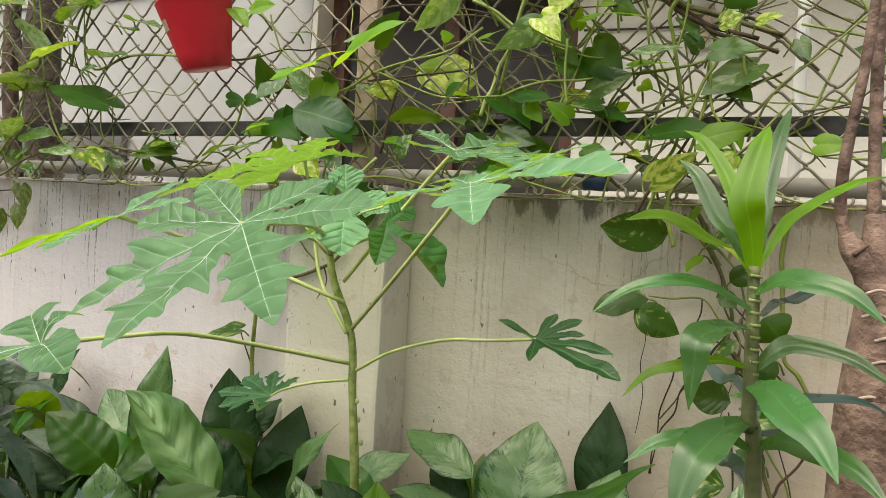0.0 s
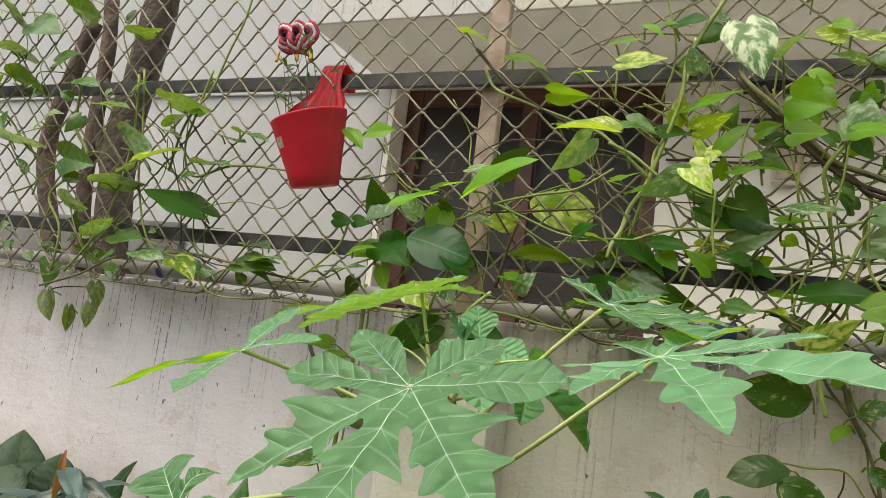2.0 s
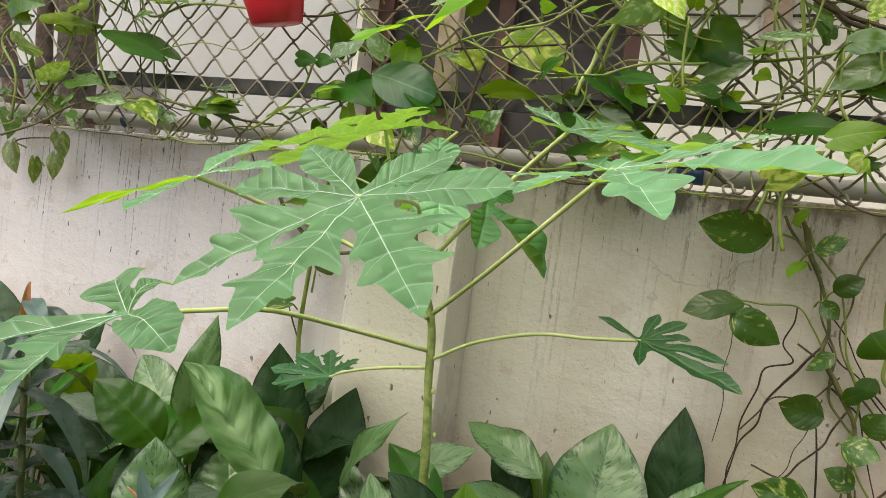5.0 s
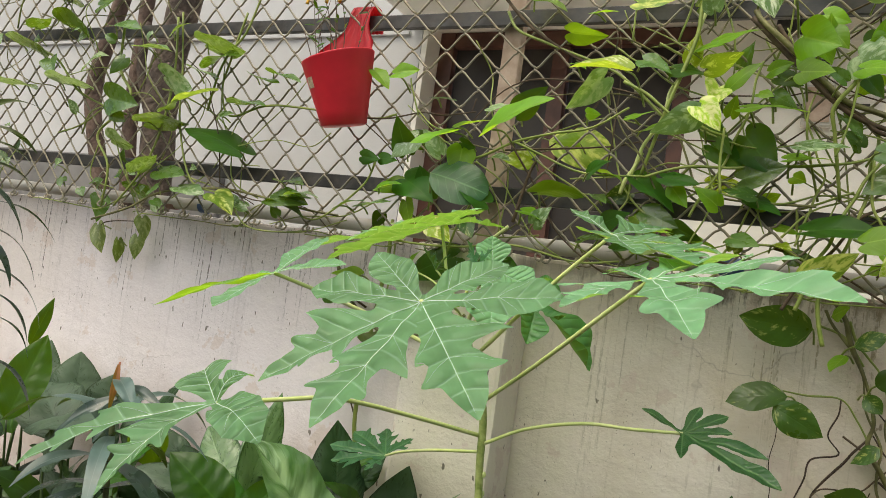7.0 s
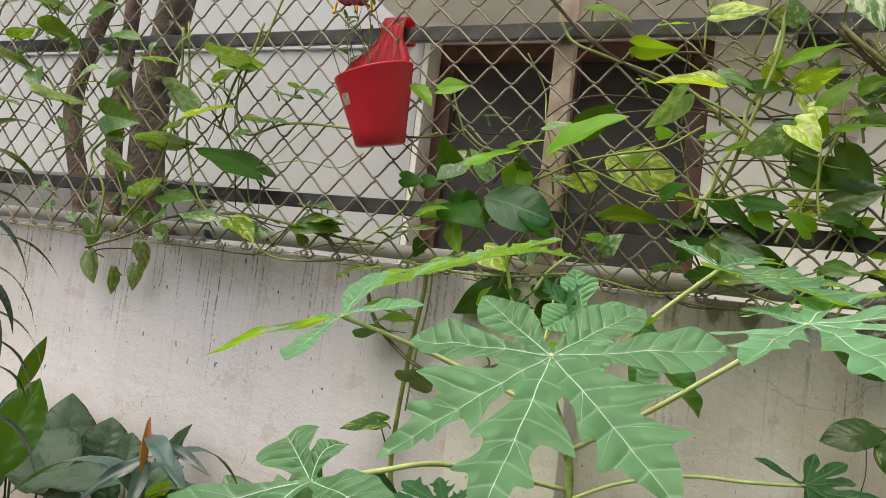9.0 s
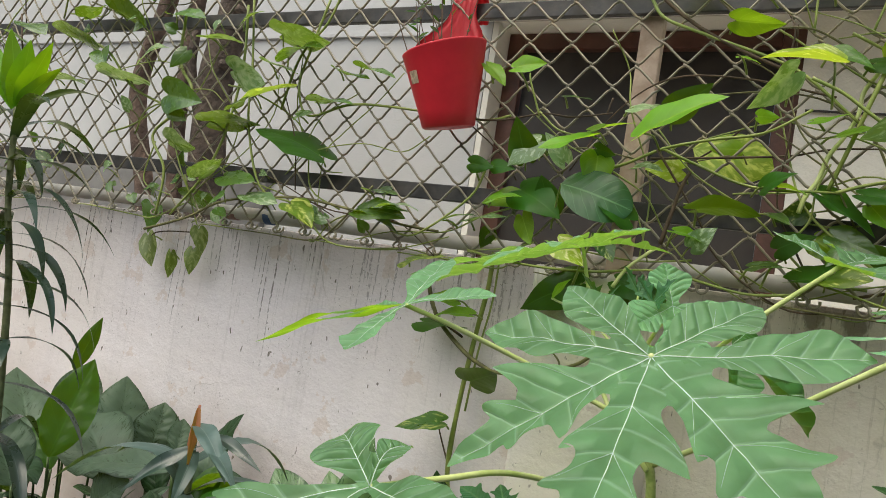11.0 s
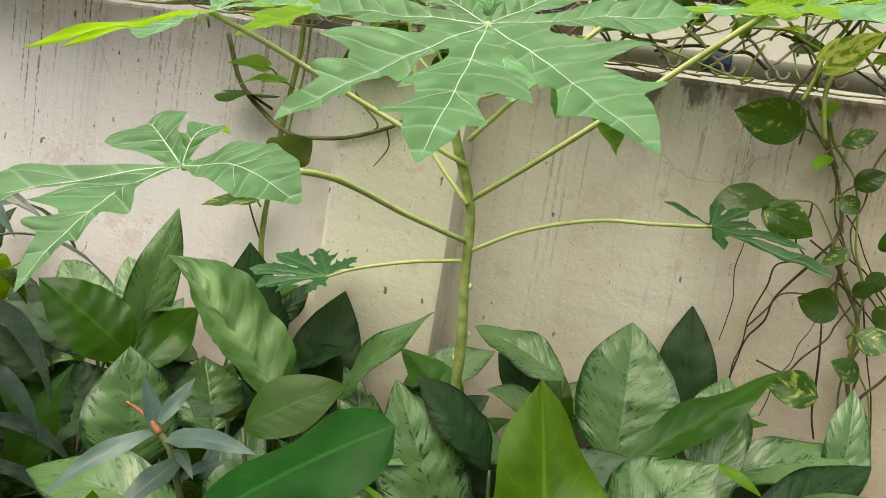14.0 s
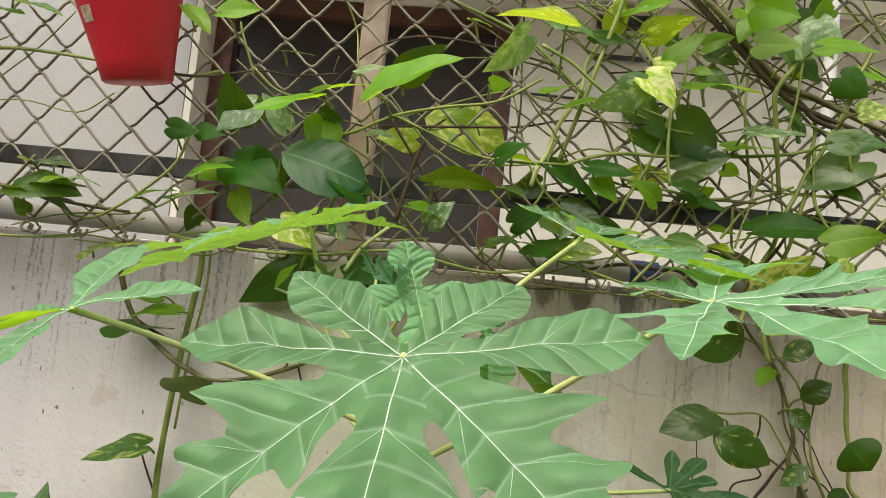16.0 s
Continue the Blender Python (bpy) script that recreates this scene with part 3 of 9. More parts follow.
def lobed_leaf(plant, centre, tips, material, seed=0, cut=0.34, broad=1.0, label="", veins=True, name="leaf", fingers=False, arch=0.05):
    """A palmate, deeply lobed blade: one lobe to each tip, each with two pairs of side lobes, quilted between pale veins."""
    rng = random.Random(seed)
    from mathutils import geometry
    c = Vector(centre)
    vs = [Vector(t[:3]) - c for t in tips]
    wide = [t[3:] or (0.8, 0.85, 0.8, 0.85) for t in tips]
    cov = np.array([[*v] for v in vs] + [[0, 0, 0]])
    _, _, w = np.linalg.svd(cov - cov.mean(0) * 0.5)
    n = Vector(w[2])
    if n.z < 0:
        n = -n
    e1 = (vs[0] - n * vs[0].dot(n)).normalized()
    e2 = n.cross(e1)
    both = sorted([((math.atan2(v.dot(e2), v.dot(e1)), math.hypot(v.dot(e1), v.dot(e2)), v.dot(n)), w_) for v, w_ in zip(vs, wide)])
    lobes, wide = [q[0] for q in both], [q[1] for q in both]
    k = len(lobes)
    side = [(0.2, 0.09), (0.26, 0.12), (0.32, 0.16), (0.38, 0.215), (0.44, 0.275), (0.49, 0.325), (0.54, 0.362), (0.572, 0.376), (0.588, 0.358), (0.586, 0.31), (0.576, 0.25), (0.566, 0.185), (0.566, 0.143), (0.59, 0.12), (0.64, 0.122), (0.69, 0.152), (0.735, 0.188), (0.765, 0.198), (0.776, 0.178), (0.771, 0.142), (0.768, 0.113), (0.79, 0.1), (0.84, 0.093), (0.9, 0.066), (0.96, 0.027)]
    if fingers:
        side = [(0.2, 0.035), (0.34, 0.06), (0.5, 0.08), (0.65, 0.085), (0.78, 0.07), (0.9, 0.045), (0.97, 0.018)]
    outline, plan, spans = [], [], []
    for i, (a, length, h) in enumerate(lobes):
        p_, q_ = (i - 1) % k, (i + 1) % k
        g0, g1 = (a - lobes[p_][0]) % (2 * math.pi), (lobes[q_][0] - a) % (2 * math.pi)
        s0 = wide[i][0] / (wide[i][0] + wide[p_][2]) if g0 < 1.4 else 0.5
        s1 = wide[i][2] / (wide[i][2] + wide[q_][0]) if g1 < 1.4 else 0.5
        spans.append((g0 * s0, g1 * s1, min(g0, 1.25) / 2, min(g1, 1.25) / 2))
    for i, (a, length, h) in enumerate(lobes):
        prev, nxt = lobes[i - 1], lobes[(i + 1) % k]
        b0, b1 = spans[i][0], spans[i][1]
        m0 = cut * min(length, prev[1]) * (1.0 if spans[i][2] < 0.62 else 0.22)
        m1 = cut * min(length, nxt[1]) * (1.0 if spans[i][3] < 0.62 else 0.22)
        outline.append((m0 * math.cos(a - b0), m0 * math.sin(a - b0)))

        def put(s, wd):
            outline.append((length * (s * math.cos(a) - wd * math.sin(a)), length * (s * math.sin(a) + wd * math.cos(a))))
        reach = 0.84 if fingers else 0.93
        def bound(q, half):
            near = max(0.0, min(1.0, (q - 0.25) / 0.3))
            return q * math.tan(min(half * reach * (0.7 + 0.3 * near), 0.95))
        f = [rng.uniform(0.92, 1.08) * wide[i][m] for m in range(4)]
        d = [rng.uniform(-0.03, 0.03) for m in range(4)]
        plan.append((d, f))
        starts = [m0 * math.cos(min(b0, 1.2)) / length + 0.015, m1 * math.cos(min(b1, 1.2)) / length + 0.015]
        rim = side if len(wide[i]) < 5 else [(0.2, 0.1), (0.3, 0.17), (0.4, 0.225), (0.5, 0.26), (0.6, 0.272), (0.7, 0.25), (0.8, 0.2), (0.88, 0.135), (0.95, 0.06)]
        for s, wd in rim:
            q = s + (d[0] if s < 0.63 else d[1]) * (0.4 < s < 0.9)
            if q > starts[0]:
                own = f[0] if s < 0.56 or wd > 0.2 else f[1] if s > 0.6 else min(0.95, max(f[0], f[1]))
                put(q, -min(wd * broad * own, bound(q, b0)))
        put(1.0, 0.0)
        for s, wd in reversed(rim):
            q = s + (d[2] if s < 0.63 else d[3]) * (0.4 < s < 0.9)
            if q > starts[1]:
                own = f[2] if s < 0.56 or wd > 0.2 else f[3] if s > 0.6 else min(0.95, max(f[2], f[3]))
                put(q, min(wd * broad * own, bound(q, b1)))

    def home(x, y):
        """The lobe that a point of the blade belongs to, and how near it lies to that lobe's bounds (0 to 1)."""
        ang, best = math.atan2(y, x), (9.0, 0)
        for i, (a, _, _) in enumerate(lobes):
            d = (ang - a + math.pi) % (2 * math.pi) - math.pi
            best = min(best, (abs(d) / spans[i][0 if d < 0 else 1], i, 0 if d < 0 else 1))
        return best
    pts, raw = [], [Vector((x, y)) for x, y in outline]
    for p_, q_ in zip(raw, raw[1:] + raw[:1]):
        pts += [p_ * 0.78 + q_ * 0.22, p_ * 0.22 + q_ * 0.78]
    edges = [(i, (i + 1) % len(pts)) for i in range(len(pts))]
    big = max(l for _, l, _ in lobes)
    extra = [Vector((0, 0))]
    for a, length, h in lobes:
        for r in range(2, 32):
            s = r / 33
            extra.append(Vector((length * s * math.cos(a), length * s * math.sin(a))))
            for o in (0.018, 0.045, 0.075, 0.105, 0.135, 0.165, 0.195, 0.225, 0.255, 0.29, 0.33):
                for sg in (-1, 1):
                    if o < 0.62 * s:
                        q = s + 0.006 * sg
                        extra.append(Vector((length * (q * math.cos(a) - sg * o * math.sin(a)), length * (q * math.sin(a) + sg * o * math.cos(a)))))
    r = geometry.delaunay_2d_cdt(pts + extra, edges, [], 1, 1e-5)
    verts, faces = r[0], r[2]

    def lift(x, y):
        rad, ang = math.hypot(x, y), math.atan2(y, x)
        ws = wh = wl = 0.0
        part_of, which, hand = home(x, y)
        a, length, _ = lobes[which]
        for a_, l_, h in lobes:
            d = abs((ang - a_ + math.pi) % (2 * math.pi) - math.pi)
            q = 1 / (d * d + 0.01)
            ws, wh, wl = ws + q, wh + q * h, wl + q * l_
        s = rad / (wl / ws)
        off = rad * math.sin(min(1.0, part_of) * min(0.6, spans[which][2 + hand]))
        along = (x * math.cos(a) + y * math.sin(a)) / length
        out = abs(-x * math.sin(a) + y * math.cos(a)) / length
        turn = ((along - 0.55 * out - 0.3) / 0.125) % 1.0
        puff = 1.85 * turn * (1 - turn) ** 0.62
        quilt = QUILT * length * min(1, out / 0.07) * puff * max(0, min(1, 5 * along - 0.8)) * (1 - 0.5 * along) * (1 - 0.7 * min(1, part_of) ** 4)
        edge = 0.012 * length * math.sin(23 * along + 5 * seed + 7 * a) * min(1, out / 0.16) ** 2
        return quilt + edge + wh / ws * s ** 1.5 + 0.27 * off - 0.55 * off * off / big + 0.02 * big * noise.noise(Vector((x, y, seed)) * 7 / big) + arch * big * (s * (1 - s))
    bm = bmesh.new()
    uvl = bm.loops.layers.uv.new("UVMap")
    at = [bm.verts.new(c + e1 * p.x + e2 * p.y + n * lift(p.x, p.y)) for p in verts]
    for f in faces:
        try:
            g = bm.faces.new([at[i] for i in f])
        except ValueError:
            continue
        mid_ = sum((verts[i] for i in f), Vector((0, 0))) / len(f)
        a, length, _ = lobes[home(mid_.x, mid_.y)[1]]
        for loop, i in zip(g.loops, f):
            along = verts[i].x * math.cos(a) + verts[i].y * math.sin(a)
            across = -verts[i].x * math.sin(a) + verts[i].y * math.cos(a)
            loop[uvl].uv = (along / length, 0.5 + 0.5 * max(-1, min(1, across / (0.3 * length))))
    bmesh.ops.recalc_face_normals(bm, faces=bm.faces)
    if sum(f.normal.dot(n) for f in bm.faces) < 0:
        bmesh.ops.reverse_faces(bm, faces=bm.faces)
    ob = part(name, bm, material, plant, label)
    if veins:
        bm = bmesh.new()
        for (a, length, h), (d, f) in zip(lobes, plan):
            def on(s, o=0.0):
                x, y = length * (s * math.cos(a) - o * math.sin(a)), length * (s * math.sin(a) + o * math.cos(a))
                return c + e1 * x + e2 * y + n * (lift(x, y) + 0.0004)
            tube(bm, [on(0.01 + 0.95 * q / 14) for q in range(15)], (0.0024 * big, 0.0006 * big), 5)
            for j, (s, to, wd) in enumerate(((0.3, 0.56, 0.34), (0.55, 0.745, 0.18))):
                for sg, m in ((-1, 0), (1, 2)):
                    tube(bm, [on(s + (to + d[m + j] - s) * q, sg * wd * f[m + j] * q) for q in (0, 0.15, 0.3, 0.45, 0.6, 0.75, 0.9)], (0.0009 * big, 0.0003 * big), 4)
        part("vein", bm, M_VEIN, ob, "pale raised leaf veins")
    return ob


# ---- setting ----
def setting(name, bm, material, label, category, smooth=False):
    return tagged(part(name, bm, material, None, "", smooth), label, category, "", "structure")


GROUND = 0.45
bm = bmesh.new()
bmesh.ops.create_grid(bm, x_segments=60, y_segments=60, size=1.0)
for v in bm.verts:
    s = Vector((v.co.x, v.co.y))
    v.co.x, v.co.y = 60 * s.x * abs(s.x) ** 2 - 0.5, 60 * s.y * abs(s.y) ** 2 + 0.6
    v.co.z = GROUND + 0.02 * noise.noise(Vector((v.co.x * 2, v.co.y * 2, 0)))
setting("ground", bm, M_SOIL, "bare brown garden soil under the plants", "ground", True)


def rough_wall(lo, hi, step=0.06, dent=0.0025):
    """A rendered wall as a solid body with a slightly uneven front and worn top edge."""
    bm = box(lo, hi, 0.008)
    bmesh.ops.subdivide_edges(bm, edges=[e for e in bm.edges if e.calc_length() > 0.5], cuts=24, use_grid_fill=True)
    for v in bm.verts:
        if v.co.z > lo[2] + 0.01:
            v.co.y += dent * noise.noise(v.co * 7) * 2
            v.co.z += dent * noise.noise(v.co * 11)
    return bm


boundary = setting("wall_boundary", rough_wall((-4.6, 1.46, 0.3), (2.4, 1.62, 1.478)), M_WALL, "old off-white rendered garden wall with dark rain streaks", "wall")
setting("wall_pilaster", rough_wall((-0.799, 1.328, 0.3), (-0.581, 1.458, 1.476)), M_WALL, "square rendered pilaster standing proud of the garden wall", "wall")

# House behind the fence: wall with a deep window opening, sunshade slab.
setting("wall_house_1", box((-9.0, 2.30, 0.3), (-1.424, 2.55, 5.2)), M_HOUSE_COOL_DIM, "cool white house wall behind the fence, greyed against the sun", "wall")
bm = bmesh.new()
block(bm, (-0.44, 2.302, 0.3), (4.5, 2.55, 5.2))
block(bm, (-1.422, 2.302, 2.335), (-0.442, 2.55, 5.2))
block(bm, (-1.422, 2.302, 0.3), (-0.442, 2.55, 1.3))
# Thin lining in the lightened cream, brightening the left reveal by colour.
block(bm, (-1.422, 2.302, 1.302), (-1.4, 2.55, 2.333))
setting("wall_house_2", bm, M_HOUSE, "cream painted house wall with a deep window opening", "wall")
setting("plinth", rough_wall((-9.0, 2.262, 1.25), (-2.28, 2.297, 1.74)), M_PLINTH, "dark grey cement plinth along the foot of the house wall", "plinth")
setting("ledge", box((-9.0, 2.286, 2.287), (-1.475, 2.298, 2.303), 0.002), M_HOUSE_COOL_DIM, "thin plaster ledge across the house wall", "trim")
# Unseen wall added behind the viewpoint to hold back low sky light.
setting("wall_rear_blocker", box((-9.0, -5.3, 0.3), (6.0, -5.05, 3.4), 0.01), M_HOUSE_COOL_DIM, "unseen plain wall added behind to block low sky light", "wall")
# Unseen raised slab, added to bounce sunlight up under the sunshade.
setting("pavement", box((-9.0, 1.622, 0.3), (4.5, 2.298, 1.25)), M_BOUNCE_SLAB, "unseen pale slab added behind the garden wall to bounce light", "pavement")
setting("sunshade", box((-1.47, 1.83, 2.335), (2.6, 2.298, 2.43), 0.006), M_SOFFIT_LIFTED, "projecting concrete sunshade slab over the house window", "sunshade")
# Stained front strip in darker paint, so only the underside keeps the lift.
setting("fascia", box((-1.472, 1.818, 2.333), (2.602, 1.828, 2.432), 0.002), M_FASCIA, "rain-stained greyish front edge of the sunshade", "trim")
win = thing("window_1", (-0.92, 2.42, 1.3), "dark window with brown wooden frame and insect mesh", "window", "", "structure")
bm = bmesh.new()
for lo, hi in (((-1.398, 2.40, 1.302), (-1.335, 2.47, 2.332)), ((-0.505, 2.40, 1.302), (-0.442, 2.47, 2.332)), ((-1.334, 2.40, 2.275), (-0.506, 2.47, 2.332)), ((-1.334, 2.40, 1.302), (-0.506, 2.47, 1.36)), ((-0.935, 2.395, 1.362), (-0.875, 2.47, 2.273))):
    block(bm, lo, hi, 0.004)
part("window_frame", bm, M_FRAME, win, "", False)
for x0, x1 in ((-1.333, -0.937), (-0.873, -0.507)):
    part("pane", box((x0, 2.43, 1.362), (x1, 2.436, 2.273)), M_MESH, win, "dark insect mesh", False)

# ---- fence ----
fence = thing("chain_link_fence", (-0.9, 1.34, 1.48), "rusty chain-link fence on dark iron rails above the wall", "fence")
part("rail", box((-4.6, 1.332, 1.931), (2.3, 1.345, 1.962), 0.002), M_IRON, fence, "dark flat iron rail", False)
part("rail", box((-4.6, 1.332, 1.572), (2.3, 1.345, 1.603), 0.002), M_IRON, fence, "dark flat iron rail", False)
for x in (-3.05, 1.35):
    part("post", box((x, 1.347, 1.40), (x + 0.035, 1.382, 2.6), 0.003), M_IRON, fence, "", False)
PITCH, RISE = 0.0408, 0.039


def link_wire(k):
    """One zigzag wire, hooked into its neighbours at every bend; the cells lean a little and narrow to one side."""
    bm = bmesh.new()
    line, z, i = [], 1.484 + 0.004 * noise.noise(Vector((k * 0.7, 3, 0))), 0
    while z < 2.52:
        out = (i + k) % 2
        m = k - 53 + out
        x = -1.132 + m * PITCH * (0.92 if m < 0 else 0.963) - 0.06 * (z - 1.68) + (0.0012 if out else -0.0012)
        sag = Vector((0.004 * noise.noise(Vector((k * 0.35, z * 2.5, 1))), 0.008 * noise.noise(Vector((k * 0.2, z * 2, 7))), 0.003 * noise.noise(Vector((k * 0.3, z * 3, 4)))))
        y, way = 1.316, 1 if out else -1
        for dx, dy, dz in ((-0.0085, 0.0018, -0.0062), (-0.0035, 0.0024, -0.0036), (0.0, 0.0012, -0.0014), (0.0004, -0.0012, 0.0014), (-0.0035, -0.0024, 0.0036), (-0.0085, -0.0018, 0.0062)):
            line.append(Vector((x + way * dx, y + way * dy, z + dz)) + sag)
        z += RISE
        i += 1
    a = line[0]
    c = a + Vector((0.009, -0.003, -0.004))
    line = [c + Vector(((0.0085 + 0.004 * noise.noise(Vector((k, 9, 1)))) * math.cos(q), -0.0006 * n, 0.0085 * math.sin(q))) for n, q in enumerate((0.35 + 0.5 * noise.noise(Vector((k, 5, 2))), -0.2, -0.9, -1.6, -2.3, -2.9))] + line
    return tube(bm, line, 0.0023, 6)


for k in range(112):
    part("wire", link_wire(k), M_WIRE, fence)

batten = tagged(part("batten", box((-0.681, 1.352, 1.40), (-0.641, 1.378, 2.7), 0.004), M_BATTEN, None, "", False), "upright weathered pinkish batten tied behind the fence", "batten")
part_line = [(-4.5, 1.425, 1.499), (-3.0, 1.427, 1.502), (-1.6, 1.426, 1.504), (-0.8, 1.428, 1.502), (0.4, 1.43, 1.50), (2.2, 1.43, 1.498)]
tagged(part("pipe", stalk(part_line, 0.0165, 12, 0.02), M_PIPE), "grey water pipe lying along the top of the wall", "pipe")
tagged(part("drain_pipe", stalk([(0.14, 1.60, 0.5), (0.14, 1.60, 1.6), (0.14, 1.6, 3.0)], 0.0115, 16), M_PVC), "white plastic drain pipe running up behind the fence", "pipe")


# ---- red hanging pot ----
def hanging_pot():
    """A tapered pot that tips forward on its hook; the back runs up into a ribbed hook over the rail."""
    foot = Vector((-0.984, 1.27, 1.698))
    tip = Matrix.Translation(foot) @ Matrix.Rotation(radians(-7), 4, 'Y') @ Matrix.Rotation(radians(13), 4, 'X')
    pot = thing("hanging_pot", foot, "red plastic pot hooked over the fence rail", "pot")
    prof = [(0.0, 0.0), (0.045, 0.0), (0.049, 0.003), (0.054, 0.03), (0.069, 0.10), (0.0765, 0.138), (0.0775, 0.141), (0.0765, 0.142), (0.074, 0.138), (0.054, 0.03), (0.047, 0.008), (0.0, 0.008)]
    bm = turned(prof, 44)
    for v in bm.verts:
        v.co.z += 0.13 * v.co.x * max(0, (v.co.z - 0.06) / 0.08)
    bm.transform(tip)
    part("body", bm, M_POT, pot)
    rim = tip @ Vector((-0.013, 0.0765, 0.14))
    rows = [(0.07, -0.004, -0.014), (0.068, -0.002, 0.012), (0.062, -0.002, 0.03), (0.054, -0.001, 0.044), (0.043, 0.0, 0.058), (0.033, 0.001, 0.072), (0.028, 0.002, 0.088), (0.027, 0.003, 0.104), (0.027, 0.006, 0.118), (0.027, 0.014, 0.131), (0.027, 0.027, 0.138), (0.027, 0.042, 0.136), (0.027, 0.055, 0.126), (0.027, 0.062, 0.108), (0.027, 0.064, 0.088)]
    bm = bmesh.new()
    prev = None
    for n, (half, dy, dz) in enumerate(rows):
        r = []
        for j in range(31):
            q = j / 15 - 1
            bend = (math.sqrt(0.0765 ** 2 - (q * half) ** 2) - 0.0765) * max(0, 1 - n / 6)
            r.append(bm.verts.new((rim.x + q * half, rim.y + dy + bend + 0.0012 * math.cos(q * 5 * math.pi), rim.z + dz)))
        if prev:
            for j in range(30):
                bm.faces.new((prev[j], prev[j + 1], r[j + 1], r[j]))
        prev = r
    bmesh.ops.solidify(bm, geom=bm.faces[:], thickness=0.0035)
    part("hook", bm, M_POT, pot, "ribbed red plastic hook")
    bm = bmesh.new()
    grid = [[bm.verts.new(((0.0655 + 0.0047 * i / 3) * math.cos(a), (0.0655 + 0.0047 * i / 3) * math.sin(a), 0.079 + 0.022 * i / 3)) for a in (-2.3, -2.18, -2.06, -1.94)] for i in range(4)]
    for i in range(3):
        for j in range(3):
            bm.faces.new((grid[i][j], grid[i][j + 1], grid[i + 1][j + 1], grid[i + 1][j]))
    bm.transform(tip)
    part("sticker", bm, M_TAG, pot, "faded worn paper sticker")
    return pot


hanging_pot()


def ornament():
    """A small red cloth ornament with two looped lobes and thread tassels, tied to the fence."""
    c = Vector((-1.096, 1.284, 2.032))
    ob = thing("cloth_ornament", c, "small red and white looped cloth ornament tied to the fence", "ornament")
    for sx, tilt in ((-1, 0.5), (1, -0.35), (0.2, 0.1)):
        for r, mat, dy in ((0.033, M_CLOTH, 0.0), (0.026, M_CLOTH_PALE, -0.004), (0.019, M_CLOTH, -0.008), (0.011, M_CLOTH_DARK, -0.005)):
            o = c + Vector((sx * 0.025, dy - 0.004 * (abs(sx) < 1), -0.004))
            line = []
            for k in range(19):
                q = 2 * math.pi * k / 18
                x, z = math.cos(q) * r * 0.62, math.sin(q) * r
                line.append(o + Vector((x * math.cos(tilt) - z * math.sin(tilt), 0.005 * math.sin(3 * q), x * math.sin(tilt) + z * math.cos(tilt))))
            part("loop", tube(bmesh.new(), line, 0.0056, 6, 0.25), mat, ob)
        t = c + Vector((sx * 0.04, 0, -0.032))
        part("tassel", stalk([t, t + Vector((sx * 0.003, 0, -0.012)), t + Vector((sx * 0.004, -0.002, -0.024))], (0.002, 0.004), 6, 0.3), M_TASSEL, ob, "yellow thread tassel")
    part("knot", stalk([c + Vector((0, 0, -0.006)), c + Vector((0, -0.004, 0.012)), c + Vector((0, 0.01, 0.03))], (0.005, 0.002), 6, 0.2), M_CLOTH_DARK, ob)


ornament()


def dry_plant():
    """Withered sprigs standing in the red pot."""
    ob = thing("withered_plant", (-1.004, 1.25, 1.716), "withered thin sprigs growing from the red pot", "plant")
    rng = random.Random(4)
    for i in range(9):
        a = Vector((-1.004 + rng.uniform(-0.03, 0.03), 1.25 + rng.uniform(-0.03, 0.03), 1.72))
        b = a + Vector((rng.uniform(-0.12, 0.03), rng.uniform(0.0, 0.05), rng.uniform(0.22, 0.36)))
        m_ = (a + b) / 2 + Vector((rng.uniform(-0.03, 0.03), 0, 0.02))
        line = glide([a, m_, b], 8)
        part("sprig", tube(bmesh.new(), line, (0.0013, 0.0006), 5), M_DRY, ob)
        for k in range(4):
            p = line[8 + 2 * k]
            q = p + Vector((rng.uniform(-0.025, 0.025), rng.uniform(-0.02, 0.01), rng.uniform(-0.012, 0.02)))
            part("leaf", blade(p, q, 0.007, "ovate", 0.05, (0.2, -0.8, 0.5), 0.2, 0.02, i * 7 + k, 5, 2), M_POTHOS_DARK, ob)


dry_plant()
part_line = [(-0.42, 2.292, 2.05), (-0.2, 2.292, 2.045), (0.05, 2.292, 2.05)]
tagged(part("cable", stalk(part_line, 0.004, 6), M_IRON), "thin black cable clipped along the house wall", "cable")
bracket = thing("wall_bracket", (-0.135, 2.298, 2.25), "small black iron bracket with a thin bar on the house wall", "bracket")
part("plate", box((-0.214, 2.27, 2.258), (-0.052, 2.298, 2.296), 0.003), M_IRON, bracket, "", False)
part("bar", box((-0.213, 2.278, 2.168), (-0.061, 2.298, 2.178), 0.002), M_IRON, bracket, "", False)
box_ = thing("meter_box", (-0.08, 2.29, 2.0), "small grey weathered meter box on the house wall", "meter box")
part("case", box((-0.12, 2.262, 1.98), (-0.04, 2.299, 2.10), 0.006), M_PIPE, box_, "", False)
part("cover", box((-0.112, 2.256, 1.99), (-0.048, 2.262, 2.09), 0.002), M_BATTEN, box_, "", False)


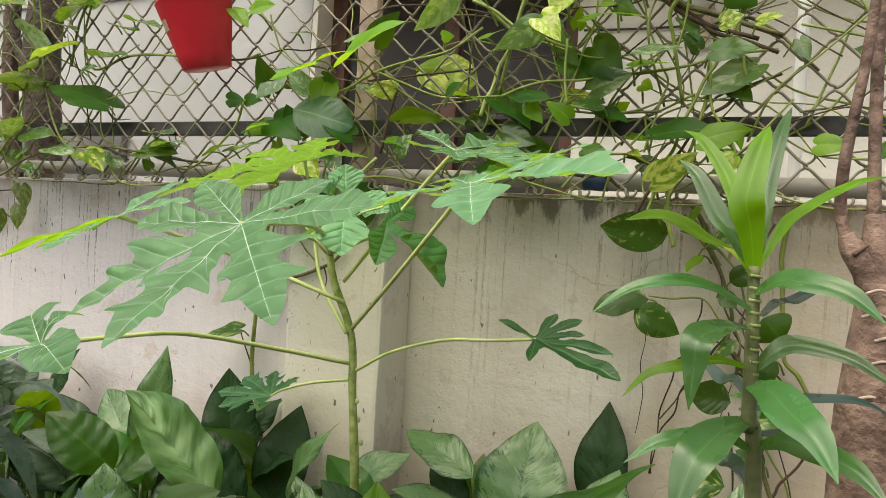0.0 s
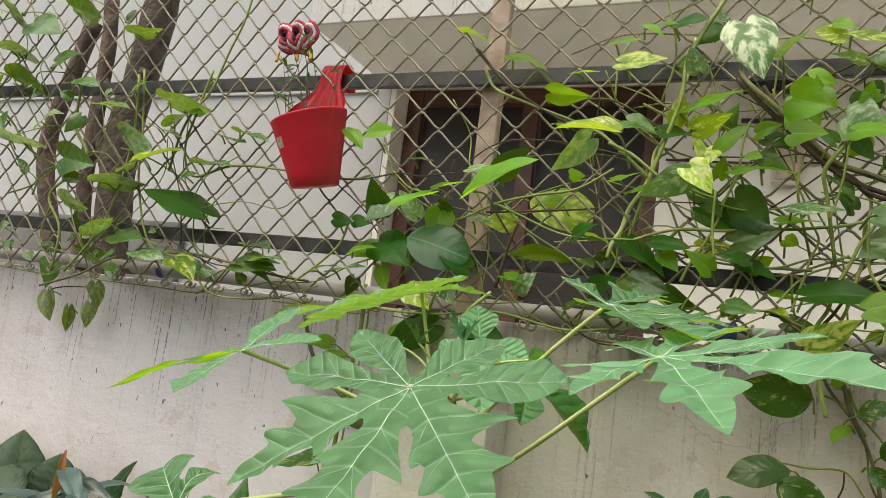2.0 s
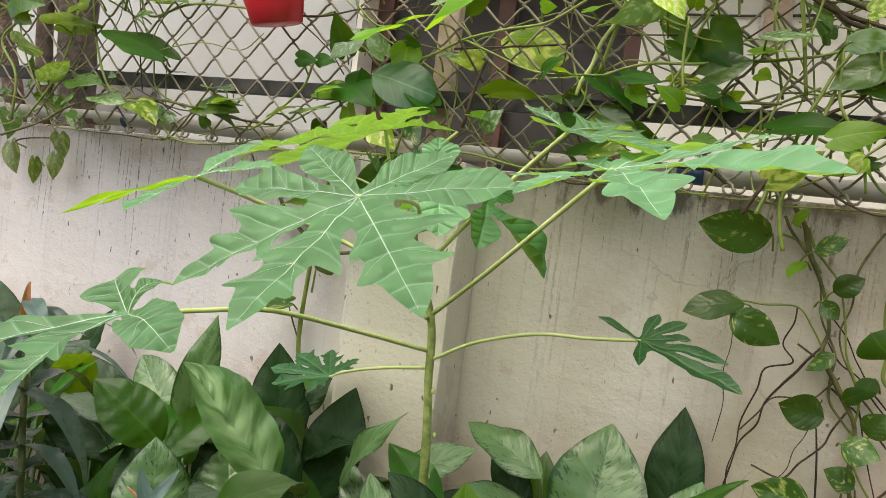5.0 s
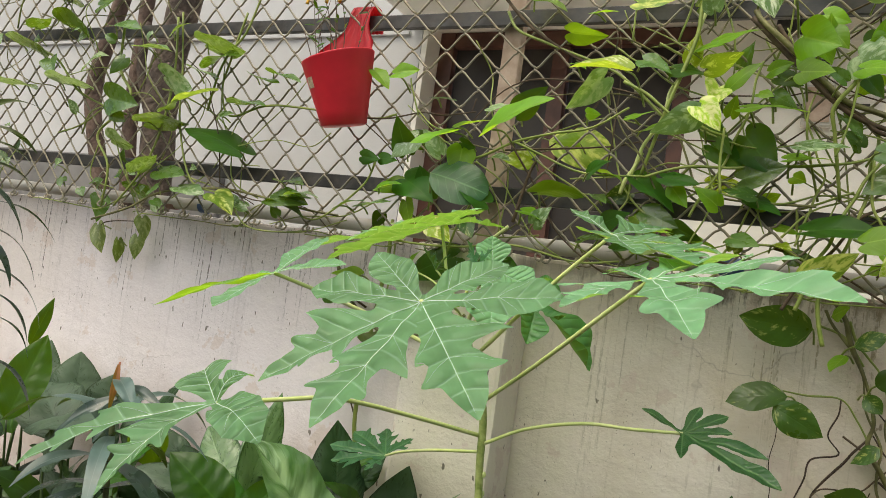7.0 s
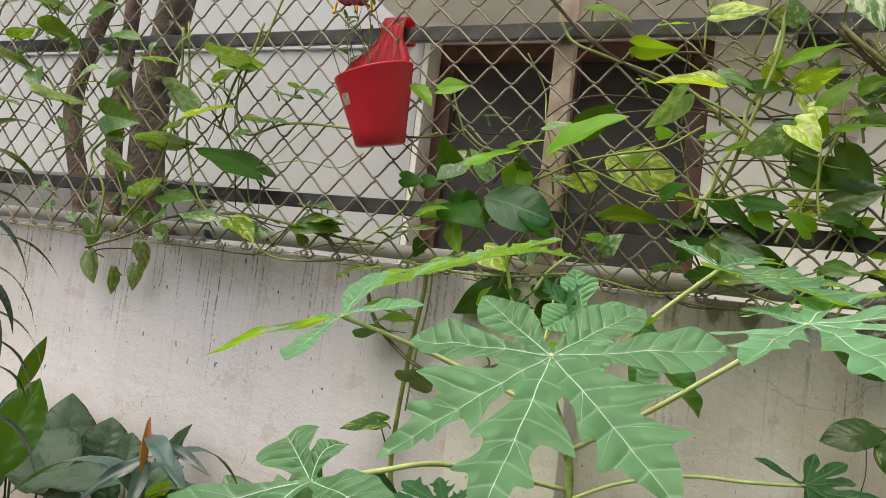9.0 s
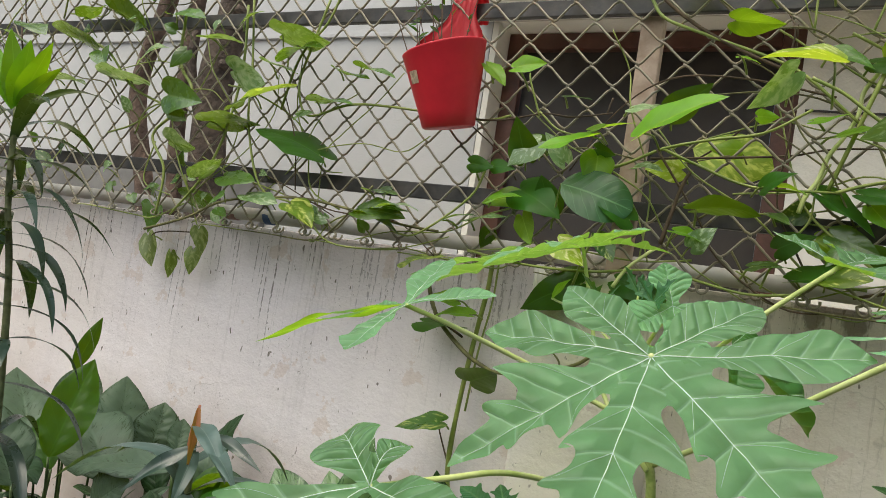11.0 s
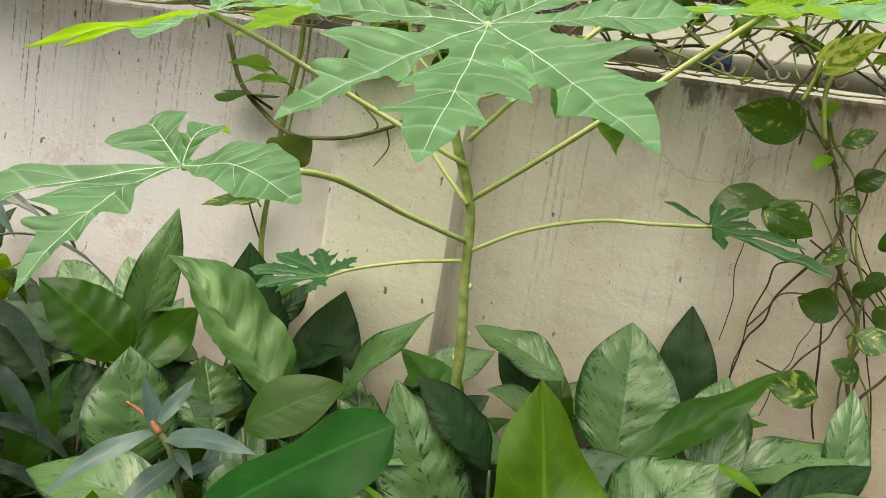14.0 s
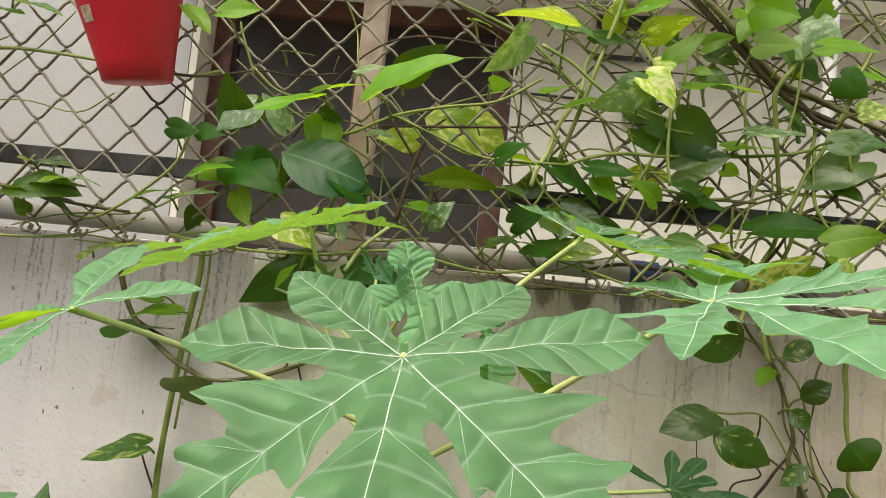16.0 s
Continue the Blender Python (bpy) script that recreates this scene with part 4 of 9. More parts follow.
# ---- papaya ----
papaya = thing("papaya_plant", (-0.505, 1.13, GROUND), "young papaya plant with large lobed leaves on long stalks", "papaya plant")
part("trunk", stalk([(-0.505, 1.135, 0.45), (-0.505, 1.13, 0.8), (-0.504, 1.11, 1.007), (-0.515, 1.11, 1.123), (-0.523, 1.11, 1.214), (-0.554, 1.1, 1.298), (-0.566, 1.1, 1.343)], (0.0078, 0.0060), 12, 0.12), M_TRUNK, papaya)
for i in range(16):
    z = 0.6 + 0.034 * i
    a = 2.4 * i
    at = Vector((-0.505 + 0.0072 * math.cos(a), 1.13 - 0.012 * (z - 0.6) / 0.5 + 0.0072 * math.sin(a), z))
    bm = bmesh.new()
    bmesh.ops.create_icosphere(bm, subdivisions=2, radius=1.0, matrix=Matrix.Translation(at) @ Matrix.Diagonal((0.0036, 0.0036, 0.005, 1)))
    part("leaf_scar", bm, M_PETIOLE, papaya)
part("leaf_stalk", stalk([(-0.566, 1.1, 1.343), (-0.5, 0.95, 1.385), (-0.489, 0.776, 1.384)], (0.0036, 0.0029), 8), M_PETIOLE, papaya)
lobed_leaf(papaya, (-0.489, 0.776, 1.384), [(-0.489, 0.589, 1.262, 0.5, 0.95, 0.7, 0.75), (-0.611, 0.656, 1.276, 1.05, 0.75, 0.6, 0.6), (-0.647, 0.779, 1.376, 0.72, 1.0, 0.72, 1.0, 1), (-0.583, 0.817, 1.434, 0.95, 1.0, 0.95, 1.0, 1), (-0.409, 0.839, 1.44, 1.0, 1.0, 1.0, 1.0, 1), (-0.321, 0.79, 1.41, 0.75, 1.0, 0.72, 1.0, 1), (-0.348, 0.651, 1.292, 0.5, 0.9, 1.1, 1.15)], M_PAPAYA, 3, broad=1.0, cut=0.32)
part("leaf_stalk", stalk([(-0.523, 1.11, 1.225), (-0.416, 1.02, 1.309), (-0.301, 0.93, 1.407), (-0.253, 0.89, 1.447)], (0.0036, 0.0029), 8), M_PETIOLE, papaya)
lobed_leaf(papaya, (-0.253, 0.89, 1.447), [(-0.179, 0.701, 1.393), (-0.05, 0.725, 1.443), (-0.103, 0.83, 1.489), (-0.185, 1.08, 1.492), (-0.316, 0.97, 1.457), (-0.315, 0.74, 1.404)], M_PAPAYA, 5, broad=1.12, cut=0.3)
part("leaf_stalk", stalk([(-0.521, 1.11, 1.169), (-0.581, 1, 1.199), (-0.624, 0.85, 1.234), (-0.655, 0.76, 1.237), (-0.695, 0.692, 1.231)], (0.0036, 0.0029), 8), M_PETIOLE, papaya)
lobed_leaf(papaya, (-0.696, 0.693, 1.23), [(-0.721, 0.562, 1.144, 0.75, 0.8, 0.75, 0.8), (-0.88, 0.58, 1.132, 0.4, 0.5, 0.45, 0.55), (-0.765, 0.742, 1.254, 1.5, 1.0, 1.5, 1.0, 1), (-0.684, 0.742, 1.26, 1.3, 1.0, 1.2, 1.0, 1), (-0.569, 0.622, 1.226, 0.72, 0.9, 0.78, 0.9, 1)], M_PAPAYA, 7, broad=1.05, cut=0.42, arch=0.28)
part("leaf_stalk", stalk([(-0.534, 1.1, 1.268), (-0.671, 1.03, 1.326), (-0.752, 0.94, 1.365), (-0.802, 0.892, 1.384)], (0.0036, 0.0029), 8), M_PETIOLE, papaya)
turned_leaf = lobed_leaf(papaya, (-0.802, 0.892, 1.384), [(-0.797, 0.769, 1.331, 0.55, 0.9, 0.55, 0.8, 1), (-0.838, 1.06, 1.45, 0.6, 0.7, 0.6, 0.7, 1), (-0.7, 0.93, 1.412, 0.7, 0.8, 0.7, 0.8, 1), (-0.87, 0.91, 1.36, 0.6, 0.8, 0.6, 0.8, 1)], M_PAPAYA, 9, broad=1.0, cut=0.4)
for tip, wide, start in (((-0.957, 0.814, 1.311), 0.026, (-0.806, 0.892, 1.384)), ((-0.985, 0.9, 1.325), 0.02, (-0.83, 0.905, 1.38))):
    part("lobe", blade(start, tip, wide, "ovate", 0.03, (-0.3, 0.1, 0.95), 0.05, 0.03, 3, 20, 6, 0.0, 0.02, 0.0), M_PAPAYA_BACK, turned_leaf, "lobe turned over to its bright underside")
part("leaf_stalk", stalk([(-0.527, 1.1, 1.219), (-0.607, 1.14, 1.303), (-0.65, 1.17, 1.423), (-0.676, 1.18, 1.503)], (0.0036, 0.0029), 8), M_PETIOLE, papaya)
lobed_leaf(papaya, (-0.676, 1.18, 1.503), [(-0.9, 1.06, 1.42, 0.6, 0.7, 0.6, 0.7), (-0.757, 1, 1.447, 0.5, 0.7, 0.5, 0.7), (-0.656, 0.98, 1.483, 0.5, 0.7, 0.5, 0.7), (-0.556, 1.054, 1.526, 0.7, 0.8, 0.7, 0.8), (-0.541, 1.181, 1.506, 0.7, 0.8, 0.7, 0.8), (-0.958, 1.242, 1.41, 0.7, 0.8, 0.7, 0.8)], M_PAPAYA, 11, broad=1.05, cut=0.36)
part("leaf_stalk", stalk([(-0.54, 1.105, 1.301), (-0.432, 1.09, 1.424), (-0.342, 1.06, 1.509)], (0.0036, 0.0029), 8), M_PETIOLE, papaya)
lobed_leaf(papaya, (-0.342, 1.06, 1.509), [(-0.42, 1.094, 1.546), (-0.29, 1.2, 1.539), (-0.187, 1.05, 1.494), (-0.197, 0.92, 1.466), (-0.273, 0.9, 1.475)], M_PAPAYA, 13, broad=1.22)
part("leaf_stalk", stalk([(-0.566, 1.1, 1.343), (-0.518, 1.06, 1.434)], (0.0030, 0.0024), 8), M_PETIOLE, papaya)
lobed_leaf(papaya, (-0.518, 1.06, 1.434), [(-0.54, 1.09, 1.49, 1.3, 1, 1.3, 1, 1), (-0.555, 1.0, 1.4, 1.1, 1, 1.1, 1, 1), (-0.481, 0.99, 1.345, 1.2, 1, 1.2, 1, 1), (-0.442, 1.06, 1.416, 1.2, 1, 1.2, 1, 1)], M_PAPAYA, 15, broad=1.2, cut=0.5)
part("leaf_stalk", stalk([(-0.566, 1.1, 1.343), (-0.452, 1.07, 1.386)], (0.0028, 0.0022), 8), M_PETIOLE, papaya)
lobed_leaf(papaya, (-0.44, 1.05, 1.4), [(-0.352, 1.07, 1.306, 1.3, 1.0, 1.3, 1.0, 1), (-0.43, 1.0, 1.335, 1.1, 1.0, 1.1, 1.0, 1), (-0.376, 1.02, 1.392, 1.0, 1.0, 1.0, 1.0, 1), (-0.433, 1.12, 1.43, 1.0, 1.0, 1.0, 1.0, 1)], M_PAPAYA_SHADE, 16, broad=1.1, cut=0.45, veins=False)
part("leaf_stalk", stalk([(-0.571, 1.08, 1.373), (-0.601, 1.03, 1.423)], (0.0020, 0.0016), 8), M_PETIOLE, papaya)
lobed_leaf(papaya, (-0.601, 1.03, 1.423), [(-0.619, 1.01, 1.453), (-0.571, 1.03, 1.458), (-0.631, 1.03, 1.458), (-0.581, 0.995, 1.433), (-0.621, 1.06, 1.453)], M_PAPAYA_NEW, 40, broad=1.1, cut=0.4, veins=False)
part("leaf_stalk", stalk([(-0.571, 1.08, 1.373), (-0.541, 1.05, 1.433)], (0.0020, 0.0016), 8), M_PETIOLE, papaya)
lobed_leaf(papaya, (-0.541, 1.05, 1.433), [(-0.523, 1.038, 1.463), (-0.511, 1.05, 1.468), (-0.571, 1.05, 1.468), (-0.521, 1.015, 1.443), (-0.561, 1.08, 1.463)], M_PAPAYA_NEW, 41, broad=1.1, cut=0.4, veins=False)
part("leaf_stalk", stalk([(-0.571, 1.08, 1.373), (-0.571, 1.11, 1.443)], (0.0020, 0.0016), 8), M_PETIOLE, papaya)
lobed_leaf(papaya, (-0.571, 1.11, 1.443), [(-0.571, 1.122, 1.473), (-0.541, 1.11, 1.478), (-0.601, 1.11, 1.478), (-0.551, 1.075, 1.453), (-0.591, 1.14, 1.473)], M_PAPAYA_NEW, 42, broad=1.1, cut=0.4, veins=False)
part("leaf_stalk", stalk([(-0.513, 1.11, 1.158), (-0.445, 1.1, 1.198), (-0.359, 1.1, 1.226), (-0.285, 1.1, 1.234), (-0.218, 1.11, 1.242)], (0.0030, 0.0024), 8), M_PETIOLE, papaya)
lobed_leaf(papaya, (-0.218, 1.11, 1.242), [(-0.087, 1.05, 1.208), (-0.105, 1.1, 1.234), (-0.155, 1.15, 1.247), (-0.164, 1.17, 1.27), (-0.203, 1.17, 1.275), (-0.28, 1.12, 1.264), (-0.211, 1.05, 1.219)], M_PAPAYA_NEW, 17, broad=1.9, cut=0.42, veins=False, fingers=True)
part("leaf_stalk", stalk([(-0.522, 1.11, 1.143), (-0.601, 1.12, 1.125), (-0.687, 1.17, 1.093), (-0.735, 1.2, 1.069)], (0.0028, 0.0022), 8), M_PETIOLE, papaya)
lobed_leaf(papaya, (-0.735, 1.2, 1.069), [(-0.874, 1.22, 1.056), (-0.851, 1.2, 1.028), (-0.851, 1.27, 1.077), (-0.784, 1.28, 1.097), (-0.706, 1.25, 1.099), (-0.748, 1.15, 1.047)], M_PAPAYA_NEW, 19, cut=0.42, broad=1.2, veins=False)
leaf(papaya, M_LIME, (-0.433, 1.02, 1.421), (-0.408, 1.01, 1.432), 0.022, "ovate", label="small new yellow-green leaf", stalk_from=(-0.566, 1.09, 1.345), stalk_mat=M_PETIOLE, face=(0.1, -0.6, 0.8), bow=0.05, fold=0.2)
leaf(papaya, M_LIME, (-0.563, 1.0, 1.366), (-0.519, 0.99, 1.384), 0.022, "ovate", label="small new yellow-green leaf", stalk_from=(-0.566, 1.09, 1.345), stalk_mat=M_PETIOLE, face=(0.1, -0.6, 0.8), bow=0.05, fold=0.2)
leaf(papaya, M_LIME, (-0.681, 1.08, 1.42), (-0.654, 1.07, 1.45), 0.022, "ovate", label="small new yellow-green leaf", stalk_from=(-0.566, 1.09, 1.345), stalk_mat=M_PETIOLE, face=(0.1, -0.6, 0.8), bow=0.05, fold=0.2)


# ---- foliage plants at the foot of the wall ----
clump_r = thing("aglaonema_plant", (-0.25, 1.2, 0.45), "clump of silver-mottled aglaonema leaves at the foot of the wall", "foliage plant", "aglaonema clumps")
clump_m = thing("aglaonema_plant", (-0.55, 1.15, 0.45), "silver and dark green aglaonema leaves round the papaya trunk", "foliage plant", "aglaonema clumps")
clump_l = thing("aglaonema_plant", (-0.95, 1.15, 0.45), "dense aglaonema clump with pale upright leaves beside the pilaster", "foliage plant", "aglaonema clumps")
cane = thing("dumb_cane", (-0.8, 1.1, 0.45), "dumb cane with a long pale feathered leaf", "foliage plant")
taro = thing("elephant_ear", (-0.6, 0.75, 0.45), "elephant ear with a broad dark green heart-shaped leaf", "foliage plant")
lime = thing("lime_foliage_plant", (-0.4, 0.9, 0.45), "plant with a broad yellow-green upright leaf", "foliage plant")
clump_ll = thing("aglaonema_plant", (-1.75, 1.3, 0.45), "dull grey-green aglaonema clump against the wall", "foliage plant", "aglaonema clumps")
leaf(clump_r, M_AGLAO, (-0.356, 1.27, 0.965), (-0.512, 1.326, 1.01), 0.079, "ovate", face=(0.19, -0.58, 0.79), stalk_from=(-0.33, 1.33, 0.46), bow=0.064, wave=0.045, fold=0.18, stalk_r=0.0026)
leaf(clump_r, M_AGLAO_DARK_SHADE, (-0.376, 1.3, 0.881), (-0.467, 1.35, 0.968), 0.064, "ovate", face=(0.22, -0.76, 0.6), stalk_from=(-0.345, 1.36, 0.46), bow=0.072, wave=0.045, fold=0.18, stalk_r=0.0026)
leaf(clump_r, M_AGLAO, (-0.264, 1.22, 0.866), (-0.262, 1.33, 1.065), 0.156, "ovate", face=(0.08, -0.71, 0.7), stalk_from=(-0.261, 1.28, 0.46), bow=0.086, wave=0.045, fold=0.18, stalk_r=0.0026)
leaf(clump_r, M_AGLAO_DARK_SHADE, (-0.146, 1.38, 0.867), (-0.154, 1.45, 1.093), 0.102, "ovate", face=(-0.15, -0.71, 0.69), stalk_from=(-0.172, 1.4, 0.46), bow=0.053, wave=0.045, fold=0.18, stalk_r=0.0026)
leaf(clump_r, M_GREEN, (-0.263, 1.1, 0.915), (-0.05, 1.25, 1.05), 0.059, "ovate", face=(-0.14, -0.67, 0.73), stalk_from=(-0.26, 1.16, 0.46), bow=0.021, wave=0.045, fold=0.18, stalk_r=0.0026)
leaf(clump_r, M_AGLAO, (-0.136, 1.2, 0.878), (-0.111, 1.3, 1.015), 0.096, "ovate", face=(-0.24, -0.7, 0.68), stalk_from=(-0.165, 1.26, 0.46), bow=0.074, wave=0.045, fold=0.18, stalk_r=0.0026)
leaf(clump_r, M_AGLAO, (-0.291, 0.98, 0.856), (-0.183, 0.986, 0.986), 0.127, "ovate", face=(-0.11, -0.66, 0.74), stalk_from=(-0.281, 1.04, 0.46), bow=0.063, wave=0.045, fold=0.18, stalk_r=0.0026)
leaf(clump_r, M_AGLAO, (-0.151, 1.2, 0.875), (0.102, 1.3, 0.94), 0.081, "ovate", face=(-0.24, -0.5, 0.84), stalk_from=(-0.176, 1.26, 0.46), bow=0.035, wave=0.045, fold=0.18, stalk_r=0.0026)
leaf(clump_r, M_AGLAO_DARK_SHADE, (-0.102, 1.1, 0.861), (0.069, 1.2, 0.953), 0.072, "ovate", face=(0.01, -0.63, 0.78), stalk_from=(-0.139, 1.16, 0.46), bow=0.04, wave=0.045, fold=0.18, stalk_r=0.0026)
leaf(clump_r, M_AGLAO, (-0.214, 0.95, 0.883), (0.006, 1, 0.955), 0.091, "ovate", face=(0.04, -0.51, 0.86), stalk_from=(-0.223, 1.01, 0.46), bow=0.034, wave=0.045, fold=0.18, stalk_r=0.0026)
leaf(clump_m, M_AGLAO, (-0.478, 1.05, 0.769), (-0.582, 1.088, 0.97), 0.129, "ovate", face=(0.13, -0.71, 0.69), stalk_from=(-0.496, 1.11, 0.46), bow=0.083, wave=0.045, fold=0.18, stalk_r=0.0026)
leaf(clump_m, M_AGLAO, (-0.416, 1.15, 0.865), (-0.567, 1.12, 0.947), 0.062, "ovate", face=(0.01, -0.68, 0.73), stalk_from=(-0.45, 1.21, 0.46), bow=0.03, wave=0.045, fold=0.18, stalk_r=0.0026)
leaf(clump_m, M_AGLAO_DARK_SHADE, (-0.4, 1.2, 0.799), (-0.535, 1.2, 0.877), 0.092, "ovate", face=(0.2, -0.7, 0.69), stalk_from=(-0.438, 1.26, 0.46), bow=0.02, wave=0.045, fold=0.18, stalk_r=0.0026)
leaf(clump_m, M_AGLAO, (-0.591, 1.2, 0.914), (-0.466, 1.25, 0.994), 0.071, "ovate", face=(0.16, -0.72, 0.67), stalk_from=(-0.581, 1.26, 0.46), bow=0.077, wave=0.045, fold=0.18, stalk_r=0.0026)
leaf(clump_m, M_AGLAO, (-0.689, 1.2, 0.883), (-0.55, 1.138, 1.063), 0.049, "ovate", face=(0.11, -0.68, 0.72), stalk_from=(-0.654, 1.26, 0.46), bow=0.069, wave=0.045, fold=0.18, stalk_r=0.0026)
leaf(clump_m, M_AGLAO, (-0.562, 1, 0.75), (-0.637, 1.05, 0.843), 0.092, "ovate", face=(0.29, -0.61, 0.74), stalk_from=(-0.559, 1.06, 0.46), bow=0.072, wave=0.045, fold=0.18, stalk_r=0.0026)
leaf(clump_m, M_AGLAO, (-0.502, 0.95, 0.787), (-0.442, 1, 0.864), 0.088, "ovate", face=(0.18, -0.74, 0.64), stalk_from=(-0.514, 1.01, 0.46), bow=0.046, wave=0.045, fold=0.18, stalk_r=0.0026)
leaf(clump_m, M_AGLAO_DARK_SHADE, (-0.346, 1.15, 0.767), (-0.414, 1.2, 0.892), 0.091, "ovate", face=(0.21, -0.64, 0.74), stalk_from=(-0.397, 1.21, 0.46), bow=0.033, wave=0.045, fold=0.18, stalk_r=0.0026)
leaf(clump_m, M_AGLAO_DARK_SHADE, (-0.599, 1.15, 0.748), (-0.662, 1.2, 0.879), 0.11, "ovate", face=(0.37, -0.64, 0.68), stalk_from=(-0.587, 1.21, 0.46), bow=0.085, wave=0.045, fold=0.18, stalk_r=0.0026)
leaf(clump_l, M_AGLAO_DARK_SHADE, (-0.855, 1.3, 0.941), (-0.813, 1.35, 1.025), 0.046, "ovate", face=(0.37, -0.66, 0.65), stalk_from=(-0.879, 1.36, 0.46), bow=0.076, wave=0.045, fold=0.18, stalk_r=0.0026)
leaf(clump_l, M_AGLAO_DARK_SHADE, (-0.85, 1.25, 0.875), (-0.913, 1.3, 1.083), 0.117, "ovate", face=(0.29, -0.57, 0.77), stalk_from=(-0.875, 1.31, 0.46), bow=0.026, wave=0.045, fold=0.18, stalk_r=0.0026)
leaf(clump_l, M_AGLAO, (-1.052, 1.2, 0.885), (-1.004, 1.22, 1.13), 0.076, "ovate", face=(0.59, -0.58, 0.56), stalk_from=(-1.024, 1.26, 0.46), bow=0.044, wave=0.045, fold=0.18, stalk_r=0.0026)
leaf(clump_l, M_AGLAO, (-1.173, 1.3, 0.877), (-1.305, 1.35, 0.974), 0.107, "ovate", face=(0.37, -0.75, 0.54), stalk_from=(-1.117, 1.36, 0.46), bow=0.042, wave=0.045, fold=0.18, stalk_r=0.0026)
leaf(clump_l, M_GREEN, (-0.953, 1.05, 0.936), (-1.065, 1, 1.032), 0.098, "ovate", face=(0.61, -0.63, 0.48), stalk_from=(-0.952, 1.11, 0.46), bow=0.068, wave=0.045, fold=0.18, stalk_r=0.0026)
leaf(clump_l, M_GREEN, (-0.94, 1.05, 0.915), (-0.911, 1.15, 0.994), 0.063, "ovate", face=(0.44, -0.64, 0.62), stalk_from=(-0.942, 1.11, 0.46), bow=0.089, wave=0.045, fold=0.18, stalk_r=0.0026)
leaf(clump_l, M_AGLAO, (-0.892, 0.98, 0.801), (-0.921, 1, 0.967), 0.122, "ovate", face=(0.51, -0.52, 0.68), stalk_from=(-0.907, 1.04, 0.46), bow=0.062, wave=0.045, fold=0.18, stalk_r=0.0026)
leaf(clump_l, M_AGLAO, (-0.839, 1.1, 0.831), (-0.895, 1.15, 0.922), 0.106, "ovate", face=(0.44, -0.64, 0.62), stalk_from=(-0.867, 1.16, 0.46), bow=0.024, wave=0.045, fold=0.18, stalk_r=0.0026)
leaf(clump_l, M_AGLAO, (-0.725, 0.85, 0.832), (-0.976, 0.9, 0.825), 0.087, "ovate", face=(0.26, -0.38, 0.89), stalk_from=(-0.781, 0.91, 0.46), bow=0.079, wave=0.045, fold=0.18, stalk_r=0.0026)
leaf(clump_l, M_AGLAO_DARK_SHADE, (-1.041, 1.1, 0.8), (-1.136, 1.15, 0.861), 0.104, "ovate", face=(0.5, -0.6, 0.63), stalk_from=(-1.018, 1.16, 0.46), bow=0.064, wave=0.045, fold=0.18, stalk_r=0.0026)
leaf(clump_l, M_AGLAO_DARK_SHADE, (-0.787, 1.15, 0.779), (-0.854, 1.2, 0.879), 0.106, "ovate", face=(0.42, -0.61, 0.67), stalk_from=(-0.828, 1.21, 0.46), bow=0.03, wave=0.045, fold=0.18, stalk_r=0.0026)
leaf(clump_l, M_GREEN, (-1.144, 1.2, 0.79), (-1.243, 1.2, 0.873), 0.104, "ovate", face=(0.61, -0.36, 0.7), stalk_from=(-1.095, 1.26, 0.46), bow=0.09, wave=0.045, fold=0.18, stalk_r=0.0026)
leaf(clump_l, M_AGLAO_DARK_SHADE, (-0.992, 1.25, 0.754), (-1.04, 1.3, 0.866), 0.112, "ovate", face=(0.48, -0.59, 0.65), stalk_from=(-0.982, 1.31, 0.46), bow=0.054, wave=0.045, fold=0.18, stalk_r=0.0026)
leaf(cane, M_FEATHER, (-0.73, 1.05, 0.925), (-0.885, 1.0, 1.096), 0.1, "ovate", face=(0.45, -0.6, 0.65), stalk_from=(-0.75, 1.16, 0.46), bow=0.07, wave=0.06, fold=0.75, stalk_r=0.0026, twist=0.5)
leaf(clump_l, M_AGLAO_DARK_SHADE, (-0.742, 1.22, 0.83), (-0.735, 1.305, 1.03), 0.118, "ovate", label="broad dark leaf against the pilaster", face=(0.15, -0.8, 0.55), stalk_from=(-0.74, 1.2, 0.46), bow=0.04, wave=0.03, fold=0.15, stalk_r=0.0026, twist=0.1)
leaf(cane, M_AGLAO_DARK_SHADE, (-0.732, 1.13, 0.889), (-0.898, 1.13, 1.006), 0.094, "ovate", face=(0.41, -0.63, 0.66), stalk_from=(-0.749, 1.19, 0.46), bow=0.087, wave=0.045, fold=0.18, stalk_r=0.0026)
leaf(lime, M_LIME, (-0.349, 0.9, 0.83), (-0.392, 0.97, 1.044), 0.132, "ovate", face=(0.02, -0.51, 0.86), stalk_from=(-0.368, 0.96, 0.46), bow=0.026, wave=0.1, fold=0.3, quilt=0.05, stalk_r=0.0026)
leaf(lime, M_LIME, (-0.825, 0.8, 0.807), (-0.817, 0.8, 0.884), 0.048, "ovate", face=(0.47, -0.34, 0.81), stalk_from=(-0.719, 0.86, 0.46), bow=0.045, wave=0.045, fold=0.18, stalk_r=0.0026)
leaf(taro, M_TARO, (-0.506, 0.738, 1.046), (-0.676, 0.705, 0.917), 0.09, "ear", face=(0.27, -0.44, 0.86), bow=0.05, fold=-0.12, wave=0.05, quilt=0.05)
part("leaf_stalk", stalk([(-0.6, 0.78, 0.46), (-0.6, 0.77, 0.7), (-0.569, 0.735, 1.002)], (0.0032, 0.0028), 7), M_STALK, taro)
